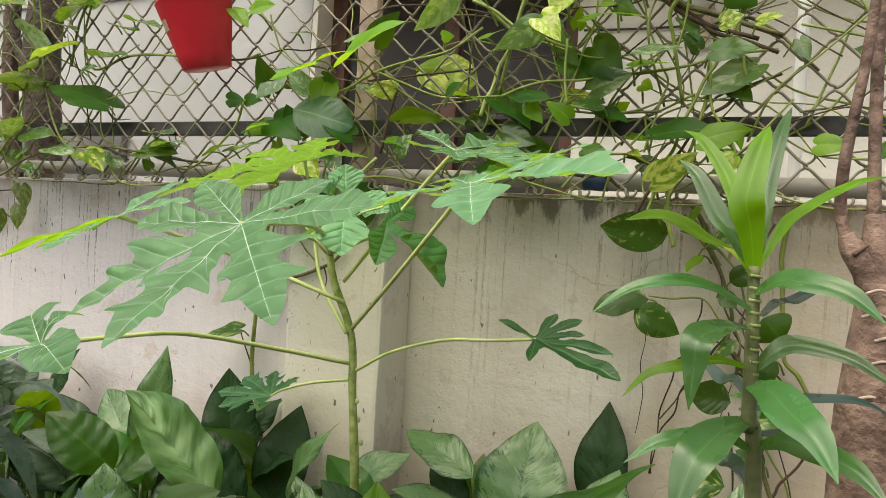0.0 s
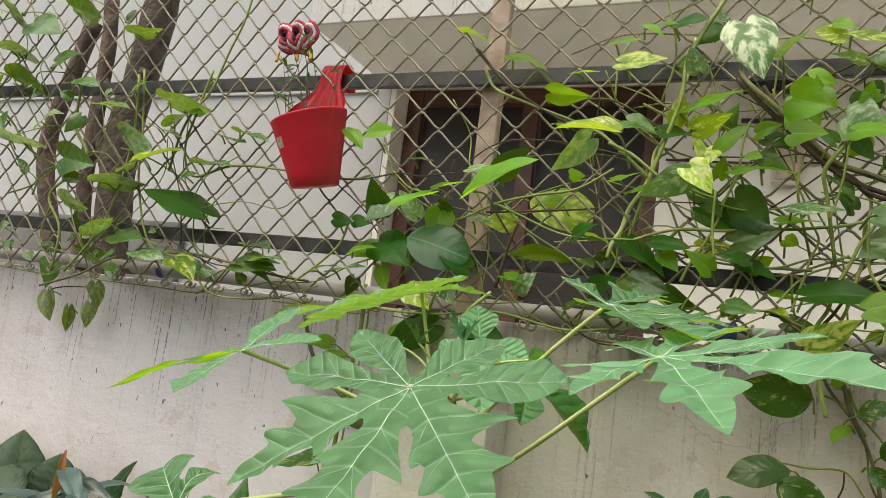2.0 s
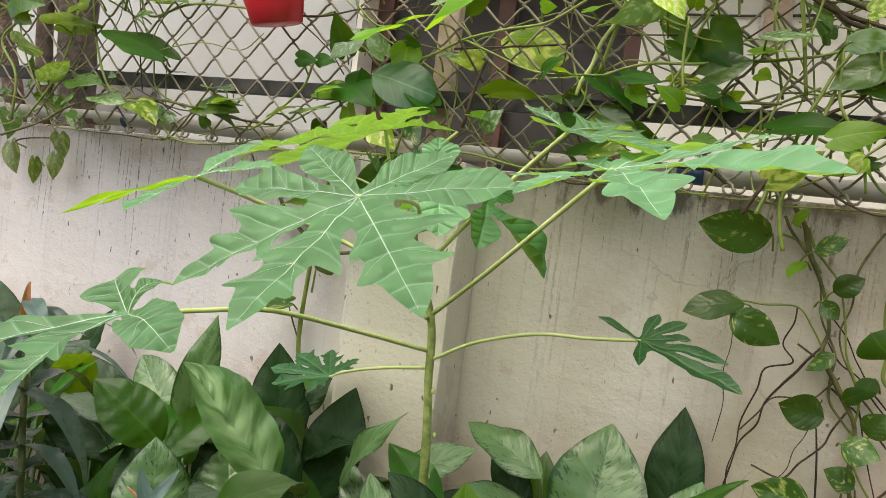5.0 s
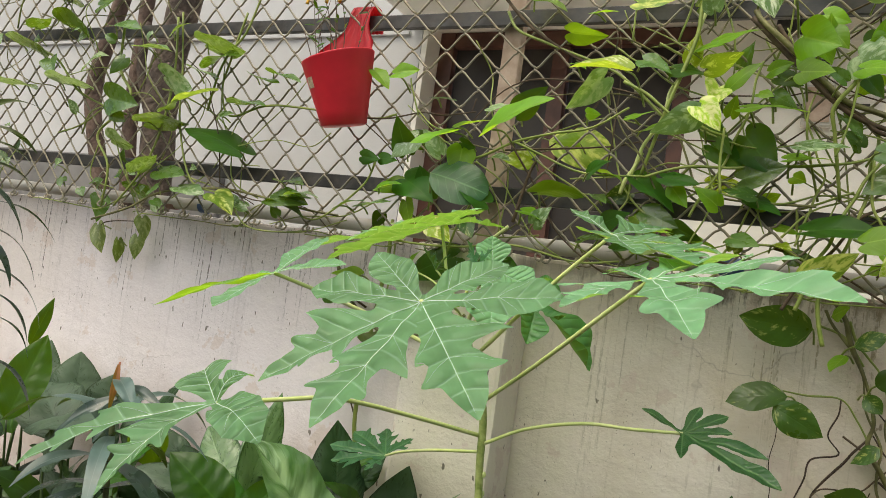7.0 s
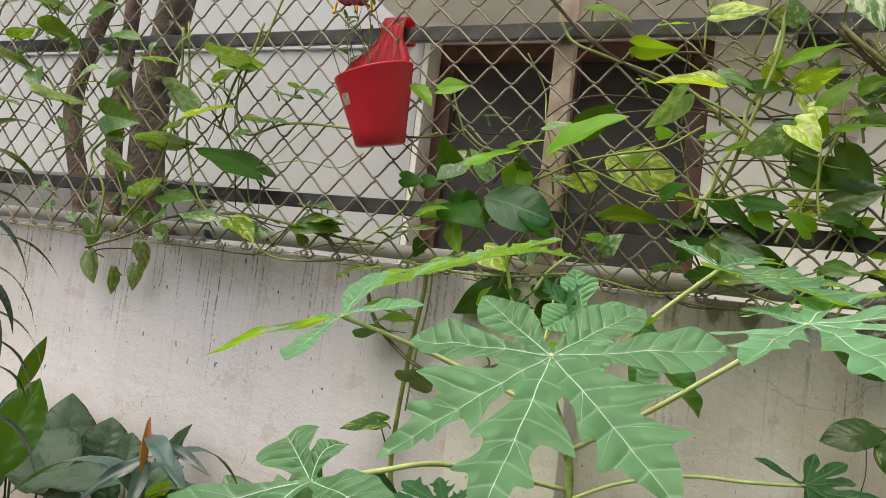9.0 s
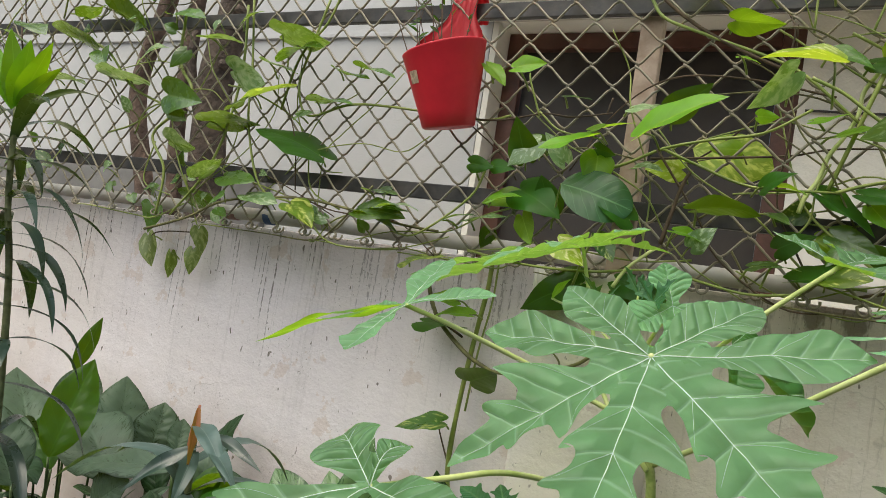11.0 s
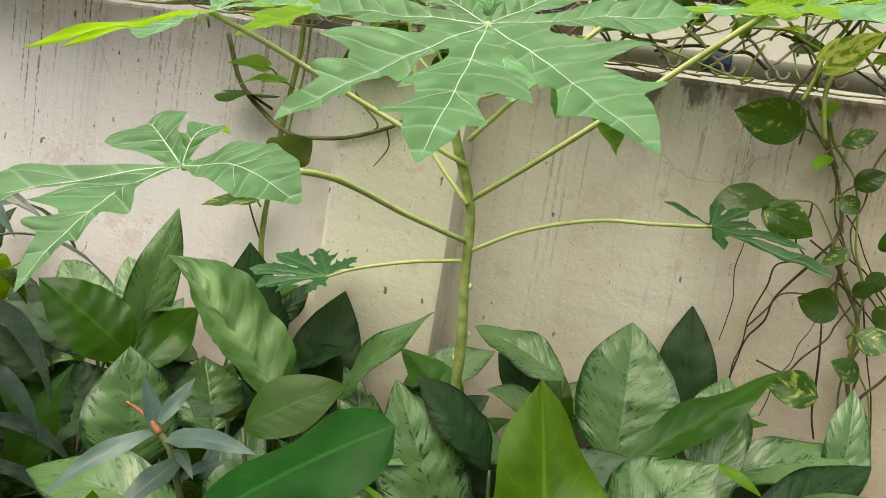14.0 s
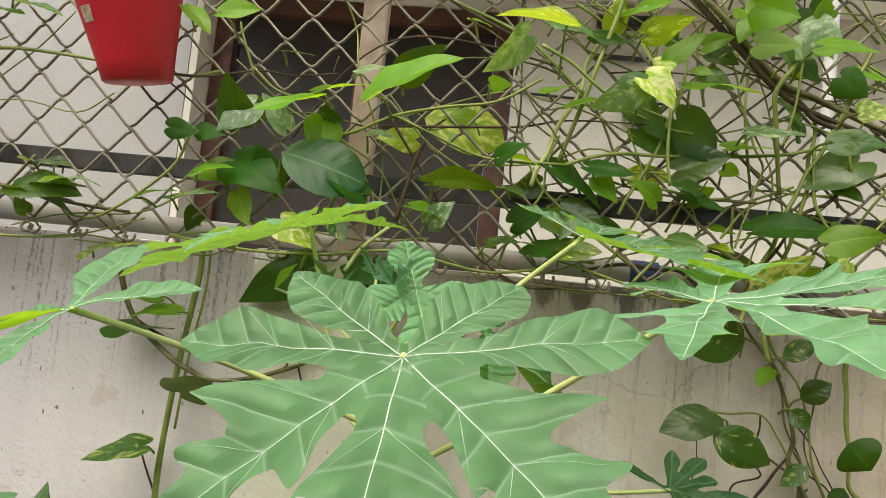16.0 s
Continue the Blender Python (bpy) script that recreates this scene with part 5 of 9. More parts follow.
leaf(taro, M_LIME_DEEP, (-0.691, 0.86, 0.957), (-0.597, 0.9, 1.013), 0.067, "ovate", face=(0.33, -0.57, 0.75), stalk_from=(-0.62, 0.85, 0.46), stalk_r=0.0026)
leaf(lime, M_LIME, (-0.513, 0.9, 0.869), (-0.6, 0.95, 0.893), 0.011, "strap", face=(0.34, -0.54, 0.77))
leaf(lime, M_LIME, (-0.449, 0.9, 0.864), (-0.41, 0.95, 0.899), 0.01, "strap", face=(0.28, -0.52, 0.8))
leaf(lime, M_LIME, (-0.565, 0.9, 0.839), (-0.647, 0.95, 0.85), 0.013, "strap", face=(0.1, -0.6, 0.8))
leaf(lime, M_LIME, (-0.55, 0.9, 0.858), (-0.6, 0.95, 0.874), 0.008, "strap", face=(0.27, -0.52, 0.81))
leaf(lime, M_LIME, (-0.184, 0.986, 0.984), (-0.137, 0.97, 0.965), 0.016, "strap", face=(-0.02, -0.62, 0.78))
leaf(clump_ll, M_GREEN, (-1.786, 1.2, 1.093), (-1.74, 1.215, 1.22), 0.037, "ovate", face=(0.68, -0.35, 0.64), stalk_from=(-1.786, 1.23, 0.46), bow=0.05, stalk_r=0.0026)
leaf(clump_ll, M_LIME_DEEP, (-1.681, 1.1, 0.94), (-1.723, 1.2, 1.129), 0.099, "ovate", face=(0.59, -0.32, 0.74), stalk_from=(-1.681, 1.13, 0.46), bow=0.05, stalk_r=0.0026)
leaf(clump_ll, M_AGLAO_DULL, (-1.722, 1.3, 0.898), (-1.826, 1.38, 1.061), 0.141, "ovate", face=(0.64, -0.28, 0.72), stalk_from=(-1.722, 1.33, 0.46), bow=0.05, stalk_r=0.0026)
leaf(clump_ll, M_AGLAO_DULL, (-1.61, 1.2, 0.895), (-1.917, 1.3, 1.013), 0.17, "ovate", face=(0.69, -0.49, 0.54), stalk_from=(-1.61, 1.23, 0.46), bow=0.05, stalk_r=0.0026)
leaf(clump_ll, M_AGLAO_DULL, (-1.674, 1.35, 0.902), (-1.704, 1.4, 1.021), 0.12, "ovate", face=(0.72, -0.34, 0.6), stalk_from=(-1.674, 1.38, 0.46), bow=0.05, stalk_r=0.0026)
leaf(clump_ll, M_AGLAO_DULL, (-1.6, 1.36, 0.933), (-1.633, 1.4, 0.997), 0.061, "ovate", face=(0.62, -0.42, 0.67), stalk_from=(-1.6, 1.39, 0.46), bow=0.05, stalk_r=0.0026)
leaf(clump_ll, M_AGLAO_DULL, (-1.34, 1.1, 1.002), (-1.69, 1.15, 0.906), 0.083, "ovate", face=(0.53, -0.4, 0.75), stalk_from=(-1.34, 1.13, 0.46), bow=0.05, stalk_r=0.0026)
leaf(clump_ll, M_AGLAO_DULL, (-1.854, 1.2, 0.841), (-2.137, 1.3, 1.025), 0.163, "ovate", face=(0.67, -0.42, 0.61), stalk_from=(-1.854, 1.23, 0.46), bow=0.05, stalk_r=0.0026)
leaf(clump_ll, M_AGLAO_DULL, (-1.632, 1, 0.915), (-1.767, 1, 1.055), 0.119, "ovate", face=(0.7, -0.31, 0.64), stalk_from=(-1.632, 1.03, 0.46), bow=0.05, stalk_r=0.0026)
leaf(clump_ll, M_AGLAO_DULL, (-1.533, 1.1, 0.88), (-1.442, 1.1, 0.959), 0.1, "ovate", face=(0.44, -0.61, 0.66), stalk_from=(-1.533, 1.13, 0.46), bow=0.05, stalk_r=0.0026)
leaf(clump_ll, M_AGLAO_DULL, (-1.392, 1.2, 0.92), (-1.357, 1.25, 1.011), 0.099, "ovate", face=(0.54, -0.56, 0.63), stalk_from=(-1.392, 1.23, 0.46), bow=0.05, stalk_r=0.0026)
leaf(clump_ll, M_AGLAO_DULL, (-1.921, 1.3, 0.915), (-1.983, 1.4, 1.066), 0.115, "ovate", face=(0.63, -0.57, 0.53), stalk_from=(-1.921, 1.33, 0.46), bow=0.05, stalk_r=0.0026)


# ---- strap-leaved canes ----
def strap_leaf(plant, material, base, crest, tip, width, label=""):
    """A strap leaf that rises from the cane, arches over its crest and hangs to its tip; channelled along the midrib."""
    line = glide([base, Vector(base).lerp(Vector(crest), 0.5) + Vector((0, 0, 0.004)), crest, Vector(crest).lerp(Vector(tip), 0.55) + Vector((0, 0, 0.006)), tip], 7)
    bm = bmesh.new()
    uvl = bm.loops.layers.uv.new("UVMap")
    grid, n_ = [], len(line) - 1
    for i, p in enumerate(line):
        u = i / n_
        d = (line[min(i + 1, n_)] - line[max(i - 1, 0)]).normalized()
        side = d.cross(Vector((-0.1, -0.75, 0.65)))
        if side.length < 0.2:
            side = d.cross(Vector((0.8, -0.5, 0.2)))
        side.normalize()
        up = side.cross(d)
        w = width / 2 * min(1.0, 0.34 + 1.5 * u) * max(0.02, 1 - u ** 3.2)
        row = []
        for j in range(7):
            v = j / 3 - 1
            row.append((bm.verts.new(p + side * v * w + up * w * (0.42 * abs(v) - 0.22 * v * v + 0.05 * math.sin(13 * u + 2 * v))), (u, (v + 1) / 2)))
        grid.append(row)
    for r, q in zip(grid, grid[1:]):
        for j in range(6):
            four = (r[j], r[j + 1], q[j + 1], q[j])
            f = bm.faces.new([x[0] for x in four])
            for loop, x in zip(f.loops, four):
                loop[uvl].uv = x[1]
    return part("leaf", bm, material, plant, label)


drac = thing("dracaena", (0.06, 0.61, 0.45), "dracaena with arching glossy green strap leaves", "dracaena")
part("cane", stalk([(0.045, 0.600, 1.376), (0.046, 0.600, 1.344), (0.047, 0.600, 1.313), (0.048, 0.600, 1.277), (0.053, 0.605, 1.237), (0.062, 0.610, 0.9), (0.066, 0.610, 0.46)], (0.0036, 0.006), 12, 0.08), M_CANE, drac)
for i in range(13):
    at = Vector((0.046, 0.600, 1.369)).lerp(Vector((0.048, 0.600, 1.277)), i / 12)
    part("leaf_ring", stalk([at, at + Vector((0.0002, 0, 0.0018))], 0.0044, 12, 0, 2), M_TRUNK, drac)
strap_leaf(drac, M_STRAP, (0.045, 0.600, 1.372), (0.038, 0.595, 1.418), (0.050, 0.630, 1.469), 0.023)
strap_leaf(drac, M_STRAP_COOL, (0.048, 0.615, 1.384), (0.052, 0.650, 1.435), (0.068, 0.710, 1.497), 0.015)
strap_leaf(drac, M_STRAP, (0.039, 0.630, 1.391), (0.024, 0.660, 1.441), (-0.007, 0.690, 1.476), 0.013)
strap_leaf(drac, M_STRAP_COOL, (0.042, 0.610, 1.376), (0.022, 0.620, 1.408), (-0.006, 0.640, 1.447), 0.016)
strap_leaf(drac, M_STRAP, (0.044, 0.600, 1.369), (0.015, 0.550, 1.392), (-0.024, 0.510, 1.398), 0.020)
strap_leaf(drac, M_STRAP, (0.047, 0.610, 1.374), (0.072, 0.650, 1.413), (0.138, 0.700, 1.445), 0.010)
strap_leaf(drac, M_STRAP_COOL, (0.047, 0.595, 1.360), (0.071, 0.570, 1.369), (0.109, 0.550, 1.350), 0.020)
strap_leaf(drac, M_STRAP_COOL, (0.044, 0.595, 1.349), (0.002, 0.560, 1.365), (-0.044, 0.540, 1.343), 0.012)
strap_leaf(drac, M_STRAP_COOL, (0.044, 0.595, 1.337), (0.017, 0.540, 1.334), (0.014, 0.530, 1.295), 0.021)
strap_leaf(drac, M_STRAP, (0.046, 0.600, 1.312), (0.007, 0.570, 1.313), (-0.026, 0.560, 1.291), 0.010)
strap_leaf(drac, M_STRAP_COOL, (0.049, 0.600, 1.311), (0.072, 0.600, 1.329), (0.122, 0.580, 1.312), 0.016)
strap_leaf(drac, M_STRAP_COOL, (0.048, 0.590, 1.303), (0.067, 0.550, 1.296), (0.087, 0.520, 1.271), 0.028)
strap_leaf(drac, M_STRAP_COOL, (0.045, 0.590, 1.280), (0.021, 0.540, 1.270), (0.009, 0.520, 1.233), 0.028)
strap_leaf(drac, M_STRAP_DARK, (0.046, 0.610, 1.294), (0.031, 0.640, 1.296), (0.012, 0.670, 1.297), 0.011)
strap_leaf(drac, M_STRAP_DARK, (0.051, 0.610, 1.284), (0.084, 0.640, 1.290), (0.140, 0.660, 1.280), 0.009)
strap_leaf(drac, M_STRAP_COOL, (0.049, 0.600, 1.261), (0.021, 0.570, 1.271), (-0.021, 0.550, 1.254), 0.016)
strap_leaf(drac, M_STRAP_COOL, (0.055, 0.600, 1.264), (0.081, 0.570, 1.273), (0.113, 0.530, 1.259), 0.020)
strap_leaf(drac, M_STRAP_DARK, (0.051, 0.610, 1.235), (0.037, 0.640, 1.241), (0.018, 0.660, 1.242), 0.015)
strap_leaf(drac, M_STRAP_DARK, (0.051, 0.610, 1.344), (0.072, 0.660, 1.352), (0.108, 0.700, 1.359), 0.011)
strap_leaf(drac, M_STRAP_DARK, (0.054, 0.620, 1.266), (0.085, 0.660, 1.253), (0.113, 0.700, 1.223), 0.012)
strap_leaf(drac, M_STRAP_COOL, (0.047, 0.620, 1.280), (0.063, 0.660, 1.269), (0.037, 0.700, 1.274), 0.013)


def strap_cane(cane, stem, count, length, width, material, seed, rise=0.35, top=None):
    """A thin cane with drooping strap leaves all round its upper part."""
    rng = random.Random(seed)
    line = glide(stem, 8)
    part("cane", tube(bmesh.new(), line, (0.0065, 0.005), 8, 0.1), M_CANE, cane)
    for i in range(count):
        p = line[int((0.25 + 0.75 * i / count) * (len(line) - 1))]
        a = i * 2.4 + rng.uniform(-0.4, 0.4)
        out = Vector((math.cos(a), math.sin(a), 0))
        size = length * rng.uniform(0.75, 1.2)
        near_top = i > count * 0.8
        drop = rng.uniform(-0.9, -0.3) if not near_top else rng.uniform(-0.5, 0.3)
        tip = p + (out + Vector((0, 0, drop))).normalized() * size
        part("leaf", blade(p, tip, width * rng.uniform(0.8, 1.2), "strap", rise, (out.x * 0.3, out.y * 0.3, 1), 0.3, 0.01, seed + i, 10, 4), (top or material) if near_top else material, cane)

cane_a = thing("strap_cane", (-1.12, 0.9, 0.45), "thin cane with dark bluish drooping strap leaves and orange tip", "cordyline", "strap canes")
strap_cane(cane_a, [(-1.1, 0.93, 0.46), (-1.105, 0.92, 0.8), (-1.118, 0.908, 1.15)], 34, 0.2, 0.04, M_STRAP_DARK, 3, 0.2, M_STRAP_BLUE)
part("sheath", stalk([(-1.118, 0.908, 1.10), (-1.12, 0.907, 1.15), (-1.116, 0.907, 1.19)], (0.008, 0.002), 7, 0.2), M_ORANGE, cane_a, "dry orange leaf sheath")
leaf(cane_a, M_STRAP_BLUE, (-1.116, 0.907, 1.162), (-1.005, 0.86, 1.116), 0.032, "strap", face=(0.55, -0.48, 0.69), bow=0.14, fold=0.35)
leaf(cane_a, M_STRAP_DARK, (-1.109, 0.907, 1.151), (-0.982, 0.9, 1.13), 0.022, "strap", face=(0.65, -0.4, 0.65), bow=0.12, fold=0.35)
leaf(cane_a, M_STRAP_DARK, (-1.111, 0.907, 1.131), (-1.168, 0.84, 1.064), 0.023, "strap", face=(0.46, -0.43, 0.78), bow=0.1, fold=0.35)
leaf(cane_a, M_STRAP_BLUE, (-1.11, 0.907, 1.125), (-1.073, 0.84, 1.07), 0.026, "strap", face=(0.57, -0.49, 0.66), bow=0.08, fold=0.35)
leaf(cane_a, M_STRAP_BLUE, (-1.105, 0.907, 1.134), (-0.965, 0.84, 1.115), 0.028, "strap", face=(0.45, -0.35, 0.82), bow=0.12, fold=0.35)
leaf(cane_a, M_STRAP_BLUE, (-1.106, 0.907, 1.102), (-1.249, 0.95, 1.083), 0.023, "strap", face=(0.52, -0.41, 0.75), bow=0.06, fold=0.35)
leaf(cane_a, M_ORANGE_LEAF, (-1.115, 0.905, 1.186), (-1.096, 0.88, 1.1), 0.013, "strap", face=(0.82, -0.55, 0.18), bow=0.05, fold=0.5)
cane_b = thing("strap_cane", (-0.76, 0.86, 0.45), "thin cane with blue-grey strap leaves and orange tip", "cordyline", "strap canes")
part("cane", stalk([(-0.737, 0.844, 0.848), (-0.756, 0.844, 0.909), (-0.77, 0.844, 0.933), (-0.792, 0.844, 0.949)], (0.0040, 0.0032), 6, 0.15), M_CANE, cane_b)
part("sheath", stalk([(-0.775, 0.844, 0.938), (-0.795, 0.844, 0.954), (-0.818, 0.844, 0.964)], (0.0040, 0.0012), 6, 0.15), M_ORANGE, cane_b)
part("cane", stalk([(-0.74, 0.86, 0.46), (-0.74, 0.855, 0.6), (-0.737, 0.844, 0.848)], (0.006, 0.0055), 7, 0.15), M_CANE, cane_b)
leaf(cane_b, M_STRAP_BLUE, (-0.781, 0.844, 0.942), (-0.806, 0.85, 0.994), 0.021, "strap", face=(0.4, -0.48, 0.78), bow=0.02, fold=0.25)
leaf(cane_b, M_STRAP_BLUE, (-0.778, 0.844, 0.949), (-0.757, 0.87, 0.996), 0.019, "strap", face=(0.28, -0.51, 0.81), bow=0.02, fold=0.25)
leaf(cane_b, M_STRAP_BLUE, (-0.785, 0.844, 0.937), (-0.857, 0.78, 0.876), 0.024, "strap", face=(0.32, -0.42, 0.85), bow=0.12, fold=0.25)
leaf(cane_b, M_STRAP_BLUE, (-0.766, 0.844, 0.935), (-0.656, 0.82, 0.952), 0.029, "strap", face=(0.33, -0.58, 0.75), bow=0.08, fold=0.25)
leaf(cane_b, M_STRAP_BLUE, (-0.751, 0.844, 0.913), (-0.774, 0.76, 0.88), 0.029, "strap", face=(0.3, -0.28, 0.91), bow=0.05, fold=0.25)
leaf(cane_b, M_STRAP_BLUE, (-0.721, 0.844, 0.899), (-0.734, 0.9, 0.926), 0.019, "strap", face=(0.27, -0.52, 0.81), bow=0.02, fold=0.25)
leaf(cane_b, M_STRAP_BLUE, (-0.758, 0.844, 0.924), (-0.71, 0.8, 0.921), 0.015, "strap", face=(0.28, -0.4, 0.87), bow=0.1, fold=0.25)
leaf(cane_b, M_STRAP_BLUE, (-0.747, 0.844, 0.894), (-0.692, 0.85, 0.925), 0.018, "strap", face=(0.3, -0.4, 0.86), bow=0.08, fold=0.25)
cane_c = thing("tall_strap_cane", (-1.5, 0.85, 0.45), "tall dark cane with narrow drooping leaves and bright green crown", "dracaena", "strap canes")
strap_cane(cane_c, [(-1.47, 0.9, 0.46), (-1.511, 0.86, 1.214), (-1.555, 0.85, 1.442), (-1.561, 0.84, 1.592)], 44, 0.17, 0.026, M_STRAP_DARK, 8, 0.22)
leaf(cane_c, M_STRAP, (-1.563, 0.84, 1.59), (-1.6, 0.83, 1.724), 0.044, "strap", face=(0.76, -0.47, 0.45), bow=0.03)
leaf(cane_c, M_STRAP, (-1.563, 0.84, 1.59), (-1.54, 0.83, 1.703), 0.047, "strap", face=(0.71, -0.54, 0.46), bow=0.03)
leaf(cane_c, M_STRAP, (-1.563, 0.84, 1.59), (-1.48, 0.83, 1.698), 0.039, "strap", face=(0.79, -0.37, 0.49), bow=0.03)
leaf(cane_c, M_STRAP, (-1.563, 0.84, 1.59), (-1.62, 0.83, 1.685), 0.041, "strap", face=(0.76, -0.5, 0.41), bow=0.03)
leaf(cane_c, M_STRAP, (-1.563, 0.84, 1.59), (-1.447, 0.83, 1.656), 0.032, "strap", face=(0.83, -0.5, 0.25), bow=0.03)
leaf(cane_c, M_STRAP, (-1.563, 0.84, 1.59), (-1.662, 0.83, 1.715), 0.042, "strap", face=(0.87, -0.43, 0.23), bow=0.03)


# ---- trees ----
plum = thing("plumeria_tree", (0.191, 1, 0.45), "plumeria with pale brown scarred trunk and bare branches", "tree")
part("trunk", stalk([(0.183, 1.020, 0.44), (0.19, 1, 1.146), (0.19, 1, 1.239), (0.194, 1, 1.309), (0.192, 1, 1.361)], (0.047, 0.030), 18, 0.1), M_BARK_PALE, plum)
part("fork", stalk([(0.187, 1, 1.343), (0.184, 1, 1.38), (0.179, 1, 1.407), (0.176, 1, 1.435)], (0.024, 0.009), 16, 0.1), M_BARK_PALE, plum)
part("fork", stalk([(0.186, 1, 1.34), (0.176, 1, 1.37), (0.157, 1, 1.397), (0.15, 1, 1.412)], (0.024, 0.008), 16, 0.1), M_BARK_PALE, plum)
part("branch", stalk([(0.154, 1, 1.403), (0.148, 1, 1.415), (0.143, 1, 1.443), (0.142, 0.99, 1.482), (0.146, 0.985, 1.525), (0.154, 0.98, 1.59), (0.159, 0.97, 1.659), (0.164, 0.96, 1.742)], (0.0070, 0.0049), 12, 0.12), M_BARK_PALE, plum)
part("branch", stalk([(0.18, 1, 1.404), (0.177, 1, 1.422), (0.174, 1, 1.459), (0.171, 1, 1.533), (0.169, 1, 1.613), (0.17, 1, 1.68), (0.173, 1, 1.759)], (0.0075, 0.0052), 12, 0.12), M_BARK_PALE, plum)
part("leaf_scar", stalk([(0.166, 0.969, 1.324), (0.178, 0.964, 1.329), (0.190, 0.969, 1.324)], (0.0022, 0.0016), 6, 0.3), M_BARK_SCAR, plum)
part("leaf_scar", stalk([(0.176, 0.969, 1.275), (0.188, 0.964, 1.280), (0.200, 0.969, 1.275)], (0.0022, 0.0016), 6, 0.3), M_BARK_SCAR, plum)
part("leaf_scar", stalk([(0.167, 0.969, 1.237), (0.179, 0.964, 1.242), (0.191, 0.969, 1.237)], (0.0022, 0.0016), 6, 0.3), M_BARK_SCAR, plum)
part("leaf_scar", stalk([(0.178, 0.969, 1.202), (0.190, 0.964, 1.207), (0.202, 0.969, 1.202)], (0.0022, 0.0016), 6, 0.3), M_BARK_SCAR, plum)
part("leaf_scar", stalk([(0.169, 0.969, 1.157), (0.181, 0.964, 1.162), (0.193, 0.969, 1.157)], (0.0022, 0.0016), 6, 0.3), M_BARK_SCAR, plum)
part("leaf_scar", stalk([(0.179, 0.969, 1.300), (0.191, 0.964, 1.305), (0.203, 0.969, 1.300)], (0.0022, 0.0016), 6, 0.3), M_BARK_SCAR, plum)
part("leaf_scar", stalk([(0.168, 0.969, 1.349), (0.180, 0.964, 1.354), (0.192, 0.969, 1.349)], (0.0022, 0.0016), 6, 0.3), M_BARK_SCAR, plum)
part("leaf_scar", stalk([(0.182, 0.969, 1.239), (0.194, 0.964, 1.244), (0.206, 0.969, 1.239)], (0.0022, 0.0016), 6, 0.3), M_BARK_SCAR, plum)
part("twig", stalk([(0.156, 0.985, 1.389), (0.17, 0.985, 1.401)], (0.0030, 0.0015), 6, 0.15), M_DRY, plum)
tree_a = thing("tree", (-2, 1.75, 0.45), "dark brown tree trunk behind the fence", "tree", "trees behind the fence")
part("trunk", stalk([(-2.037, 1.75, 1.282), (-2.068, 1.75, 1.59), (-2.098, 1.75, 1.925), (-2.052, 1.75, 2.222), (-2.011, 1.75, 2.537)], (0.0585, 0.0527), 12, 0.15), M_BARK, tree_a)
part("branch", stalk([(-2.08, 1.75, 1.747), (-2.122, 1.72, 1.837), (-2.161, 1.7, 1.968), (-2.162, 1.7, 2.127)], (0.0210, 0.0126), 9, 0.2), M_BARK, tree_a)
part("knot", stalk([(-2.034, 1.740, 1.626), (-2.030, 1.708, 1.630)], (0.022, 0.012), 9, 0.3), M_BARK, tree_a)
part("knot", stalk([(-2.049, 1.740, 1.975), (-2.045, 1.708, 1.979)], (0.022, 0.012), 9, 0.3), M_BARK, tree_a)
part("knot", stalk([(-2.017, 1.740, 1.397), (-2.013, 1.708, 1.401)], (0.022, 0.012), 9, 0.3), M_BARK, tree_a)
part("knot", stalk([(-2.027, 1.740, 2.150), (-2.023, 1.708, 2.154)], (0.022, 0.012), 9, 0.3), M_BARK, tree_a)
tree_b = thing("tree", (-2.3, 1.75, 0.45), "reddish-brown forked trunk behind the fence", "tree", "trees behind the fence")
part("trunk", stalk([(-2.214, 1.7, 1.256), (-2.272, 1.7, 1.547), (-2.383, 1.7, 1.866), (-2.335, 1.7, 2.112), (-2.268, 1.7, 2.333)], (0.0295, 0.0266), 10, 0.12), M_BARK_RED, tree_b)
part("trunk", stalk([(-2.128, 1.72, 1.268), (-2.164, 1.72, 1.558), (-2.201, 1.72, 1.815), (-2.204, 1.72, 2.217), (-2.231, 1.72, 2.422)], (0.0265, 0.0238), 10, 0.12), M_BARK_RED, tree_b)


# ---- pothos ----
vine_a = thing("pothos_vine", (-1.7, 1.3, 1.48), "pothos vine with small leaves along wall top and fence", "climbing plant", "pothos vines")
vine_b = thing("pothos_vine", (-0.7, 1.3, 1.48), "pothos vine with large glossy leaves in the fence", "climbing plant", "pothos vines")
vine_c = thing("pothos_vine", (-0.2, 1.3, 1.48), "dense tangle of variegated yellow and dark green pothos on the fence", "climbing plant", "pothos vines")
vine_d = thing("pothos_vine", (0.05, 1.42, 0.6), "pothos climbing the wall with bare brown stems and roots", "climbing plant", "pothos vines")
vine_e = thing("pothos_vine", (-0.95, 1.42, 0.6), "thin green pothos stem climbing the wall by the pilaster", "climbing plant", "pothos vines")
leaf(vine_a, M_POTHOS_PALE, (-1.425, 1.28, 1.887), (-1.274, 1.256, 1.859), 0.052, "heart", face=(0.83, -0.44, 0.34), stalk_from=(-1.439, 1.305, 1.869), bow=0.006, fold=0.13)
leaf(vine_a, M_POTHOS_DULL, (-1.398, 1.28, 1.837), (-1.283, 1.251, 1.845), 0.041, "heart", face=(0.62, -0.78, 0.12), stalk_from=(-1.417, 1.305, 1.815), bow=0.09, fold=0.3)
